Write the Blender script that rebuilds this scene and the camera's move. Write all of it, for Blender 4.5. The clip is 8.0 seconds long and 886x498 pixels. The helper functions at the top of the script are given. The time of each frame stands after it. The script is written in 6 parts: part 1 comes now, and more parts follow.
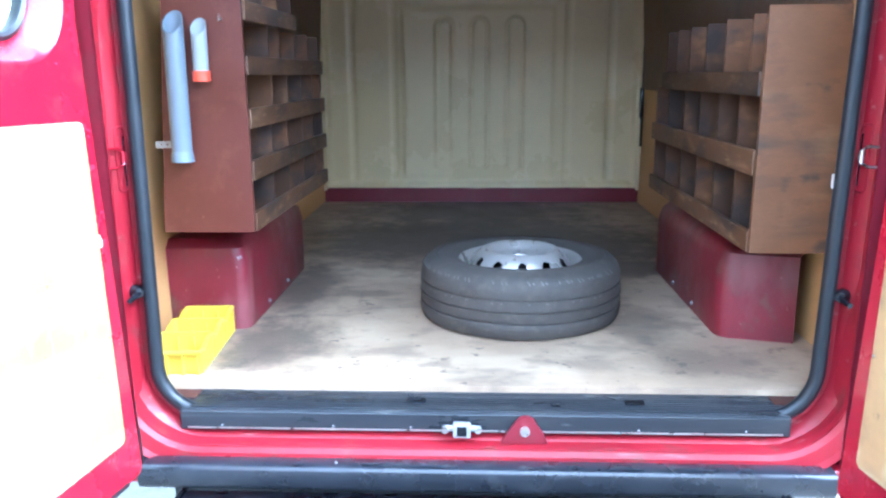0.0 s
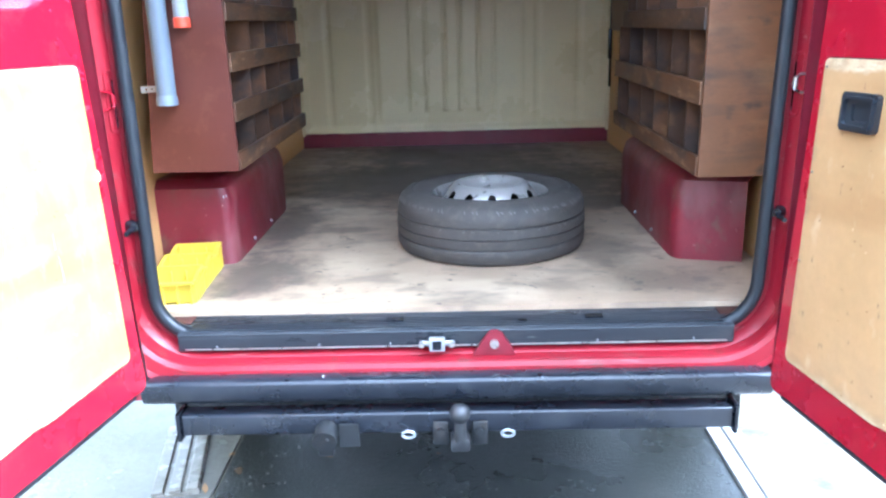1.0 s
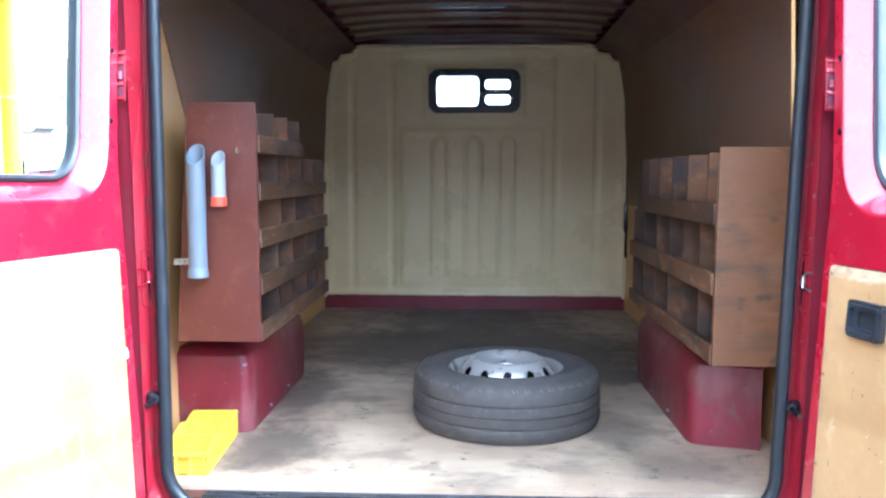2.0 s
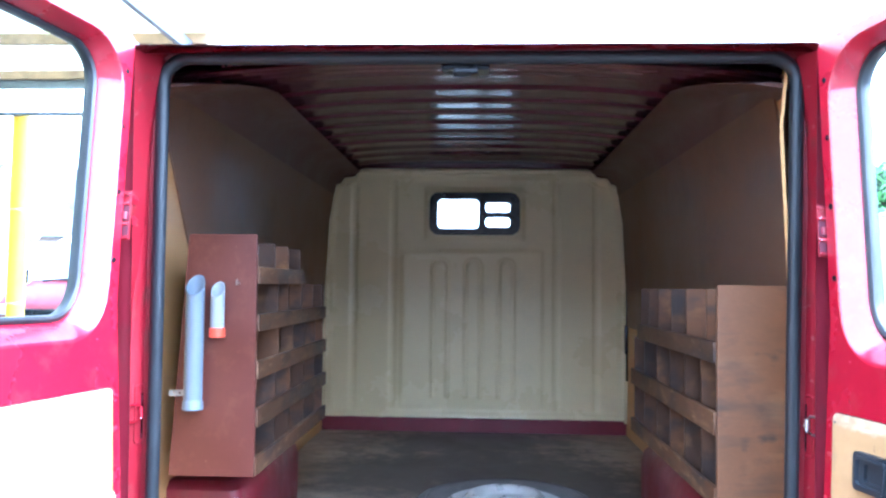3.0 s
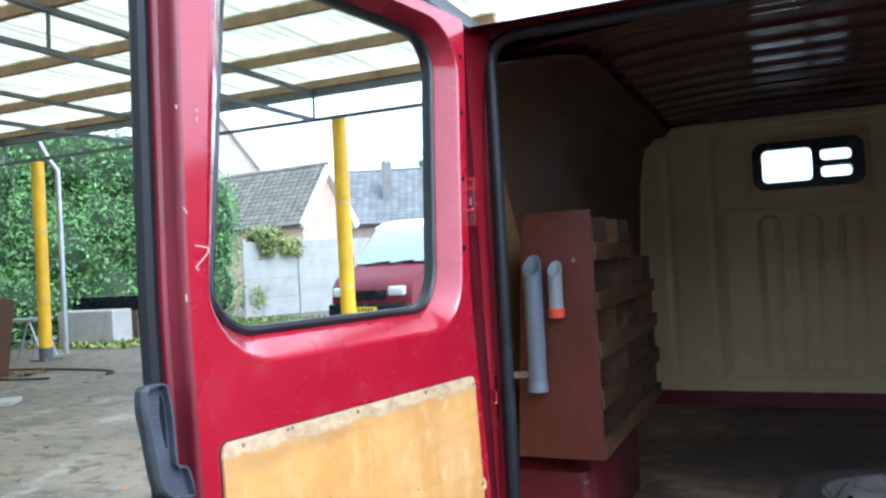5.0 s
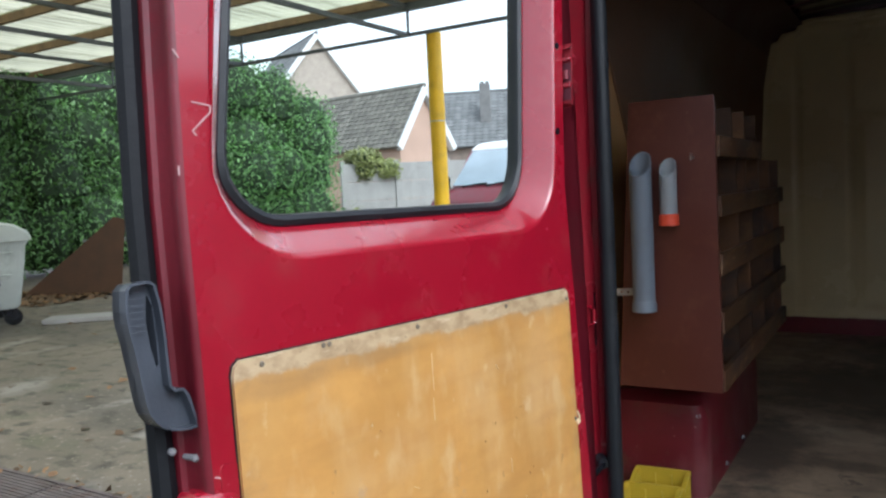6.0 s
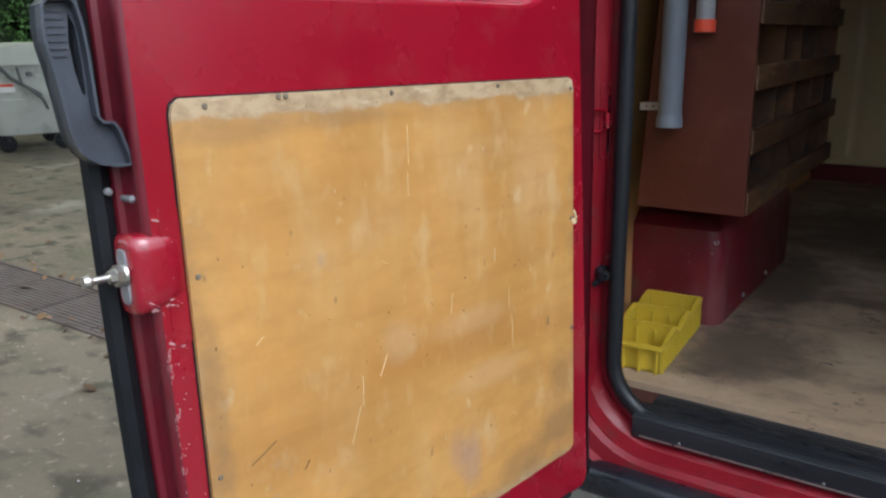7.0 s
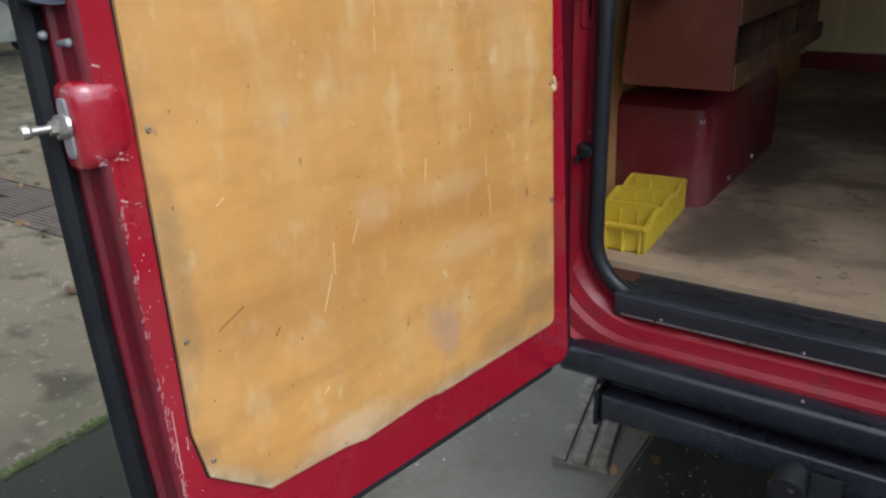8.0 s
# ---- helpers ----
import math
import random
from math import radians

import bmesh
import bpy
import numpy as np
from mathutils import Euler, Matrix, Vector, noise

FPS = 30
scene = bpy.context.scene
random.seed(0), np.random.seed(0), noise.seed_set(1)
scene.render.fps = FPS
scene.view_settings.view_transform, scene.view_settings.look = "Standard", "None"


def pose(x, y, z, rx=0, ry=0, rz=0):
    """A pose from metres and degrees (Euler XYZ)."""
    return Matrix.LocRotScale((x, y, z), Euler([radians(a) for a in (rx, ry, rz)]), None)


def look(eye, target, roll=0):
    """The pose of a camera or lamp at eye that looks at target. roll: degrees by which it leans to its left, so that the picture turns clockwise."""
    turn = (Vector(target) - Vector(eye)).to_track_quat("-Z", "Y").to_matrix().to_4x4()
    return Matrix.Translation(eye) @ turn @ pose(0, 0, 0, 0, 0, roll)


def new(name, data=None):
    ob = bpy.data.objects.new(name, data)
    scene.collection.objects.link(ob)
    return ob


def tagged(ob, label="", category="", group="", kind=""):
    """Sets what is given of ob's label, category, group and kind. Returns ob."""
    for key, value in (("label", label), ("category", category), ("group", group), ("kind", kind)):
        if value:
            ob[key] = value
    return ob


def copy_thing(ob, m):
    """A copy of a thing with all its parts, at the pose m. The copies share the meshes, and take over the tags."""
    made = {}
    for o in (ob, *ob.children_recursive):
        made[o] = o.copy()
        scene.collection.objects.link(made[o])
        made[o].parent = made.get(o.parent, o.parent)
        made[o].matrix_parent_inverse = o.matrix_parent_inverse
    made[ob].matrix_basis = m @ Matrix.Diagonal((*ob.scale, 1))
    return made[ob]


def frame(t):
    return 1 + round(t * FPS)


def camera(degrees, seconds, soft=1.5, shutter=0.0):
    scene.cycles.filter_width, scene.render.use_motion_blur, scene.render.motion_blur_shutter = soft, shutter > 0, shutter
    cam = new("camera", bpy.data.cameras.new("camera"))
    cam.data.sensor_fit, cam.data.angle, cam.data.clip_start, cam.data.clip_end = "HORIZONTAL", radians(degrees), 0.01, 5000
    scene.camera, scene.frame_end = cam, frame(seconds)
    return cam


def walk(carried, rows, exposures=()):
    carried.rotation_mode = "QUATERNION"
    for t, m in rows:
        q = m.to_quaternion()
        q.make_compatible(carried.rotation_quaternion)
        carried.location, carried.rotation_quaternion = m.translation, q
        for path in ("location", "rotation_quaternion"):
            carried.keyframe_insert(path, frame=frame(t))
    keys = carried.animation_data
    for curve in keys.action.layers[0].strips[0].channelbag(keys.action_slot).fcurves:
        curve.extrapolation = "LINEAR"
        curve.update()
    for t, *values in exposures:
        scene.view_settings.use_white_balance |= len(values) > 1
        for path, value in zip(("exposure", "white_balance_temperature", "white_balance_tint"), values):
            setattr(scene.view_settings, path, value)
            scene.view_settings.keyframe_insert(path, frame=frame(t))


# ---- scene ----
cam = camera(58.9, 8.0, soft=2.4)
PATH = [
    (0, (-0.004, -1.726, 1.314), (-0.096, 0.224, 0.878), -0.4),
    (0.5, (0.04, -1.855, 1.323), (-0.004, 0.09, 0.862), -2.1),
    (1, (0.023, -1.887, 1.297), (-0.023, 0.033, 0.739), -1.6),
    (1.5, (0.015, -1.905, 1.34), (-0.059, 0.056, 0.954), -1.1),
    (2, (0.027, -1.92, 1.384), (-0.062, 0.069, 1.201), 0.1),
    (2.2, (0.028, -1.925, 1.399), (-0.043, 0.071, 1.284), 0.6),
    (3.3, (0.035, -1.914, 1.458), (-0.094, 0.078, 1.576), 0.5),
    (3.5, (0.024, -1.9, 1.457), (-0.302, 0.071, 1.558), -0.4),
    (4, (0.001, -1.921, 1.467), (-0.599, -0.014, 1.526), -2.4),
    (4.5, (-0.03, -1.915, 1.477), (-0.767, -0.056, 1.522), -3.5),
    (5.8, (-0.223, -1.591, 1.432), (-1.164, 0.172, 1.344), -2.0),
    (6, (-0.22, -1.551, 1.409), (-1.253, 0.155, 1.261), -3.0),
    (6.5, (-0.184, -1.481, 1.349), (-1.312, 0.132, 0.996), -2.2),
    (7, (-0.176, -1.453, 1.294), (-1.288, 0.126, 0.776), -0.9),
    (7.5, (-0.173, -1.443, 1.253), (-1.268, 0.108, 0.623), -1.6),
    (8, (-0.174, -1.425, 1.224), (-1.225, 0.11, 0.489), -1.8),
]
EXPOSURES = [(0.0, 2.57, 4400, 3), (1.0, 2.43, 4650, 6), (2.2, 2.54, 4650, 6), (3.5, 2.75, 4300, 9), (4.0, 2.08, 4400, 9), (4.5, 1.2, 4700, 8), (5.8, -0.1, 5600, 8), (6.5, -0.3, 5650, 8), (8.0, -0.35, 5700, 8)]
walk(cam, [(t, look(eye, target, roll)) for t, eye, target, roll in PATH], EXPOSURES)

# ---- world and sun: bright overcast, open sky to the van's right and rear ----
SUN_AZ, SUN_EL = 108.0, 46.0
world = bpy.data.worlds.new("sky")
scene.world = world
world.use_nodes = True
wn = world.node_tree
sky = wn.nodes.new("ShaderNodeTexSky")
sky.sky_type, sky.sun_disc = "NISHITA", False
sky.sun_elevation, sky.sun_rotation = radians(SUN_EL), radians(SUN_AZ)
sky.air_density, sky.dust_density, sky.ozone_density = 1.0, 6.0, 0.6
pale = wn.nodes.new("ShaderNodeHueSaturation")  # cloud cover: the same sky, nearly white
pale.inputs["Saturation"].default_value = 0.25
background = wn.nodes["Background"]
background.inputs["Strength"].default_value = 0.45
cloud = wn.nodes.new("ShaderNodeMix")  # an even cloud deck over most of it
cloud.data_type = "RGBA"
cloud.inputs[0].default_value = 0.6
cloud.inputs[7].default_value = (4.6, 4.7, 4.9, 1)
wn.links.new(sky.outputs[0], pale.inputs["Color"])
wn.links.new(pale.outputs[0], cloud.inputs[6])
wn.links.new(cloud.outputs[2], background.inputs["Color"])
sun = new("sun", bpy.data.lights.new("sun", "SUN"))
sun.data.energy, sun.data.angle, sun.data.color = 0.7, radians(25), (1.0, 0.96, 0.9)
az, el = radians(SUN_AZ), radians(SUN_EL)
sun.matrix_world = look((0, 0, 30), (-30 * math.sin(az) * math.cos(el), -30 * math.cos(az) * math.cos(el), 30 - 30 * math.sin(el)))

# ---- materials ----
def material(name, color, rough=0.6, metal=0.0, vary=0.25, scale=6.0, bump=0.15, fine=90.0, stain=None, stain_amount=0.4, stain_scale=3.0,
             coat=0.0, stretch=(1, 1, 1), random_tint=0.0, island=False, streaks=(), spec=0.5):
    """Principled surface with a coarse tone, a fine grain, optional stains and relief, in metres of the object's own space."""
    m = bpy.data.materials.new(name)
    m.use_nodes = True
    t = m.node_tree
    b = t.nodes["Principled BSDF"]
    b.inputs["Metallic"].default_value = metal
    b.inputs["Specular IOR Level"].default_value = spec
    b.inputs["Coat Weight"].default_value = coat
    b.inputs["Coat Roughness"].default_value = 0.10
    co = t.nodes.new("ShaderNodeTexCoord")
    mp = t.nodes.new("ShaderNodeMapping")
    mp.inputs["Scale"].default_value = stretch
    t.links.new(co.outputs["Object"], mp.inputs["Vector"])

    def noise_of(s, detail=5.0, rough_=0.6):
        n = t.nodes.new("ShaderNodeTexNoise")
        n.inputs["Scale"].default_value, n.inputs["Detail"].default_value, n.inputs["Roughness"].default_value = s, detail, rough_
        t.links.new(mp.outputs[0], n.inputs["Vector"])
        return n.outputs["Fac"]

    def mix(fac, a, b_):
        n = t.nodes.new("ShaderNodeMix")
        n.data_type = "RGBA"
        for sock, val in ((n.inputs[0], fac), (n.inputs[6], a), (n.inputs[7], b_)):
            if hasattr(val, "is_linked") or hasattr(val, "links"):
                t.links.new(val, sock)
            else:
                sock.default_value = val
        return n.outputs[2]

    def ramp(fac, lo, hi, a=0.0, b_=1.0):
        n = t.nodes.new("ShaderNodeMapRange")
        n.inputs[1].default_value, n.inputs[2].default_value, n.inputs[3].default_value, n.inputs[4].default_value = lo, hi, a, b_
        t.links.new(fac, n.inputs[0])
        return n.outputs[0]

    dark = (*[c * (1 - vary) for c in color], 1)
    light = (*[min(1, c * (1 + vary)) for c in color], 1)
    big, small = noise_of(scale), noise_of(fine, 3.0)
    col = mix(ramp(big, 0.3, 0.7), dark, light)
    col2 = mix(ramp(small, 0.35, 0.75, 0.0, 0.35), col, dark)
    if stain:
        spots = ramp(noise_of(stain_scale, 7.0, 0.65), 0.52, 0.68, 0.0, stain_amount)
        col2 = mix(spots, col2, (*stain, 1))
    for tone, amount, sx, sy, sz, lo, hi in streaks:
        mp2 = t.nodes.new("ShaderNodeMapping")
        mp2.inputs["Scale"].default_value = (sx, sy, sz)
        t.links.new(co.outputs["Object"], mp2.inputs["Vector"])
        ns = t.nodes.new("ShaderNodeTexNoise")
        ns.inputs["Scale"].default_value, ns.inputs["Detail"].default_value = 1.0, 4.0
        t.links.new(mp2.outputs[0], ns.inputs["Vector"])
        col2 = mix(ramp(ns.outputs["Fac"], lo, hi, 0.0, amount), col2, (*tone, 1))
    if random_tint:
        if island:
            geo = t.nodes.new("ShaderNodeNewGeometry")
            rnd = geo.outputs["Random Per Island"]
        else:
            rnd = t.nodes.new("ShaderNodeObjectInfo").outputs["Random"]
        hsv = t.nodes.new("ShaderNodeHueSaturation")
        t.links.new(ramp(rnd, 0, 1, 1 - random_tint, 1 + random_tint), hsv.inputs["Value"])
        t.links.new(col2, hsv.inputs["Color"])
        col2 = hsv.outputs[0]
    t.links.new(col2, b.inputs["Base Color"])
    t.links.new(ramp(big, 0.25, 0.75, max(0.03, rough - 0.12), min(1.0, rough + 0.12)), b.inputs["Roughness"])
    if bump:
        bn = t.nodes.new("ShaderNodeBump")
        bn.inputs["Strength"].default_value, bn.inputs["Distance"].default_value = bump, 0.004
        t.links.new(small, bn.inputs["Height"])
        t.links.new(bn.outputs[0], b.inputs["Normal"])
    return m


def glass_material(name, tint=(0.93, 0.97, 0.95)):
    m = bpy.data.materials.new(name)
    m.use_nodes = True
    t = m.node_tree
    b = t.nodes["Principled BSDF"]
    b.inputs["Base Color"].default_value = (*tint, 1)
    b.inputs["Transmission Weight"].default_value, b.inputs["Roughness"].default_value, b.inputs["IOR"].default_value = 1.0, 0.0, 1.05
    return m


def sheet_material(name, color):
    """Translucent corrugated plastic: diffuse plus light let through."""
    m = bpy.data.materials.new(name)
    m.use_nodes = True
    t = m.node_tree
    b = t.nodes["Principled BSDF"]
    tr = t.nodes.new("ShaderNodeBsdfTranslucent")
    mixer = t.nodes.new("ShaderNodeMixShader")
    n = t.nodes.new("ShaderNodeTexNoise")
    n.inputs["Scale"].default_value, n.inputs["Detail"].default_value = 1.3, 6.0
    r = t.nodes.new("ShaderNodeValToRGB")
    r.color_ramp.elements[0].color = (*[c * 0.55 for c in color], 1)
    r.color_ramp.elements[1].color = (*color, 1)
    r.color_ramp.elements[0].position, r.color_ramp.elements[1].position = 0.35, 0.6
    t.links.new(n.outputs["Fac"], r.inputs[0])
    t.links.new(r.outputs[0], b.inputs["Base Color"])
    t.links.new(r.outputs[0], tr.inputs["Color"])
    b.inputs["Roughness"].default_value = 0.5
    mixer.inputs[0].default_value = 0.75
    t.links.new(b.outputs[0], mixer.inputs[1])
    t.links.new(tr.outputs[0], mixer.inputs[2])
    t.links.new(mixer.outputs[0], t.nodes["Material Output"].inputs["Surface"])
    return m


RED = material("red paint", (0.285, 0.005, 0.018), 0.26, 0.0, 0.10, 4, 0.02, 160, coat=0.9, stain=(0.30, 0.05, 0.05), stain_amount=0.25, stain_scale=14)
RED_FRAME = material("weathered red frame paint", (0.195, 0.006, 0.014), 0.44, 0.0, 0.14, 6, 0.04, 140, coat=0.1, spec=0.3, stain=(0.12, 0.016, 0.018), stain_amount=0.5, stain_scale=9, streaks=(((0.30, 0.16, 0.15), 0.45, 5.0, 40.0, 40.0, 0.64, 0.74), ((0.10, 0.03, 0.025), 0.5, 18.0, 18.0, 14.0, 0.60, 0.70)))
# RED_DULL also carries the shade on the doors' rolled edges
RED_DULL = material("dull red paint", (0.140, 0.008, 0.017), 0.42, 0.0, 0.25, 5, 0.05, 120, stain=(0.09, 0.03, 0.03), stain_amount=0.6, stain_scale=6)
ARCH_RED = material("scuffed wheel arch paint", (0.135, 0.008, 0.017), 0.44, 0.0, 0.25, 5, 0.06, 120, stain=(0.085, 0.035, 0.03), stain_amount=0.6, stain_scale=6, streaks=(((0.22, 0.085, 0.085), 0.55, 7.0, 7.0, 3.0, 0.54, 0.70), ((0.10, 0.055, 0.035), 0.6, 16.0, 16.0, 12.0, 0.60, 0.70), ((0.34, 0.24, 0.22), 0.6, 50.0, 50.0, 40.0, 0.70, 0.75)))
ROOF_RED = material("roof inside paint", (0.085, 0.018, 0.030), 0.16, 0.0, 0.2, 3, 0.03, 90)
PLY_DOOR = material("varnished door plywood", (0.55, 0.292, 0.082), 0.40, 0.0, 0.17, 4, 0.06, 60, stain=(0.52, 0.33, 0.16), stain_amount=0.5, stain_scale=5,
                    streaks=(((0.58, 0.37, 0.155), 0.22, 13.0, 1.0, 1.3, 0.54, 0.72), ((0.38, 0.165, 0.036), 0.5, 1.4, 1.0, 10.0, 0.48, 0.68), ((0.36, 0.17, 0.045), 0.4, 4.0, 1.0, 26.0, 0.52, 0.70), ((0.62, 0.40, 0.17), 0.45, 9.0, 1.0, 2.5, 0.56, 0.70),
                             ((0.42, 0.205, 0.055), 0.4, 16.0, 1.0, 30.0, 0.50, 0.68), ((0.64, 0.46, 0.24), 0.4, 24.0, 1.0, 12.0, 0.56, 0.70), ((0.22, 0.13, 0.06), 0.7, 55.0, 30.0, 30.0, 0.69, 0.75), ((0.62, 0.45, 0.25), 0.55, 30.0, 20.0, 24.0, 0.66, 0.74)))
def grimy_border(mat, u0, u1, z0, z1, tone):
    """Hand-dirt round the rim of a panel: broken by noise, in the panel's own metres."""
    t = mat.node_tree
    b = t.nodes["Principled BSDF"]
    source = b.inputs["Base Color"].links[0].from_socket
    sep = t.nodes.new("ShaderNodeSeparateXYZ")
    co = t.nodes.new("ShaderNodeTexCoord")
    t.links.new(co.outputs["Object"], sep.inputs[0])
    def calc(op, a, b_):
        n = t.nodes.new("ShaderNodeMath")
        n.operation = op
        for sock, val in ((n.inputs[0], a), (n.inputs[1], b_)):
            if hasattr(val, "links"):
                t.links.new(val, sock)
            else:
                sock.default_value = val
        return n.outputs[0]
    x, z = sep.outputs[0], sep.outputs[2]
    d = calc("MINIMUM", calc("MINIMUM", calc("SUBTRACT", x, u0), calc("SUBTRACT", u1, x)), calc("MINIMUM", calc("SUBTRACT", z, z0), calc("SUBTRACT", z1, z)))
    n = t.nodes.new("ShaderNodeTexNoise")
    n.inputs["Scale"].default_value, n.inputs["Detail"].default_value, n.inputs["Roughness"].default_value = 13.0, 6.0, 0.7
    t.links.new(co.outputs["Object"], n.inputs["Vector"])
    edge = t.nodes.new("ShaderNodeMapRange")
    for i, v in ((1, 0.0), (2, 0.05), (3, 0.26), (4, -0.12)):
        edge.inputs[i].default_value = v
    t.links.new(d, edge.inputs[0])
    fac = t.nodes.new("ShaderNodeMapRange")
    for i, v in ((1, 0.58), (2, 0.84), (3, 0.0), (4, 0.6)):
        fac.inputs[i].default_value = v
    t.links.new(calc("ADD", n.outputs["Fac"], edge.outputs[0]), fac.inputs[0])
    mixer = t.nodes.new("ShaderNodeMix")
    mixer.data_type = "RGBA"
    t.links.new(fac.outputs[0], mixer.inputs[0])
    t.links.new(source, mixer.inputs[6])
    mixer.inputs[7].default_value = (*tone, 1)
    t.links.new(mixer.outputs[2], b.inputs["Base Color"])
grimy_border(PLY_DOOR, 0.0, 0.680, 0.594, 1.222, (0.27, 0.165, 0.085))
PLY_WEATHERED = material("weathered door plywood", (0.40, 0.245, 0.105), 0.5, 0.0, 0.2, 4, 0.08, 60, stain=(0.30, 0.195, 0.10), stain_amount=0.6, stain_scale=4,
                         streaks=(((0.46, 0.31, 0.16), 0.4, 11.0, 1.0, 1.5, 0.54, 0.72), ((0.27, 0.14, 0.05), 0.5, 1.6, 1.0, 9.0, 0.50, 0.70), ((0.17, 0.11, 0.06), 0.7, 40.0, 30.0, 26.0, 0.67, 0.74), ((0.50, 0.38, 0.23), 0.45, 26.0, 20.0, 14.0, 0.62, 0.72)))
grimy_border(PLY_WEATHERED, 0.0, 0.680, 0.594, 1.222, (0.20, 0.13, 0.075))
def bare_wear(mat):
    """Varnish worn off along the panel's top and bottom edges down to pale dirty wood, with ragged limits."""
    t = mat.node_tree
    b = t.nodes["Principled BSDF"]
    col = b.inputs["Base Color"].links[0].from_socket
    co = t.nodes.new("ShaderNodeTexCoord")
    sep = t.nodes.new("ShaderNodeSeparateXYZ")
    t.links.new(co.outputs["Object"], sep.inputs[0])
    x, z = sep.outputs[0], sep.outputs[2]
    def calc(op, *vals):
        n = t.nodes.new("ShaderNodeMath")
        n.operation = op
        for sock, val in zip(n.inputs, vals):
            if hasattr(val, "links"):
                t.links.new(val, sock)
            else:
                sock.default_value = val
        return n.outputs[0]
    def cloud_of(scale, detail, stretch):
        mp = t.nodes.new("ShaderNodeMapping")
        mp.inputs["Scale"].default_value = stretch
        t.links.new(co.outputs["Object"], mp.inputs["Vector"])
        n = t.nodes.new("ShaderNodeTexNoise")
        n.inputs["Scale"].default_value, n.inputs["Detail"].default_value, n.inputs["Roughness"].default_value = scale, detail, 0.65
        t.links.new(mp.outputs[0], n.inputs["Vector"])
        return n.outputs["Fac"]
    def span(val, lo, hi, a, b_):
        n = t.nodes.new("ShaderNodeMapRange")
        for i, v in ((1, lo), (2, hi), (3, a), (4, b_)):
            n.inputs[i].default_value = v
        t.links.new(val, n.inputs[0])
        return n.outputs[0]
    def blend(fac, a, b_):
        n = t.nodes.new("ShaderNodeMix")
        n.data_type = "RGBA"
        for sock, val in ((n.inputs[0], fac), (n.inputs[6], a), (n.inputs[7], b_)):
            if hasattr(val, "links"):
                t.links.new(val, sock)
            else:
                sock.default_value = val
        return n.outputs[2]
    ragged = calc("MULTIPLY_ADD", cloud_of(9.0, 6.0, (1, 1, 1)), 0.050, -0.025)
    fine = calc("MULTIPLY_ADD", cloud_of(70.0, 4.0, (1, 1, 1)), 0.008, -0.004)
    top = calc("ADD", calc("ADD", calc("SUBTRACT", z, 1.1985), ragged), fine)
    slant = calc("MULTIPLY", calc("SUBTRACT", calc("SUBTRACT", z, 0.600), calc("MULTIPLY", calc("SUBTRACT", x, 0.601), 0.78)), 0.79)
    low = calc("ADD", calc("ADD", calc("SUBTRACT", 0.011, calc("MINIMUM", calc("SUBTRACT", z, 0.592), slant)), ragged), fine)
    soil = blend(span(cloud_of(30.0, 6.0, (1, 1, 1.6)), 0.42, 0.66, 0.0, 1.0), (0.50, 0.375, 0.225, 1), (0.33, 0.225, 0.125, 1))
    bare = blend(span(cloud_of(60.0, 5.0, (0.4, 1, 1.5)), 0.56, 0.72, 0.0, 0.9), soil, (0.62, 0.50, 0.34, 1))
    bare = blend(span(cloud_of(110.0, 3.0, (1, 1, 1)), 0.66, 0.74, 0.0, 0.8), bare, (0.13, 0.085, 0.05, 1))
    col = blend(span(calc("MAXIMUM", top, calc("MULTIPLY", low, 0.6)), -0.014, 0.001, 0.0, 0.42), col, (0.36, 0.22, 0.10, 1))
    col = blend(span(top, -0.0015, 0.0035, 0.0, 0.95), col, bare)
    col = blend(span(low, -0.006, 0.012, 0.0, 0.9), col, bare)
    t.links.new(col, b.inputs["Base Color"])
bare_wear(PLY_DOOR)
bare_wear(PLY_WEATHERED)
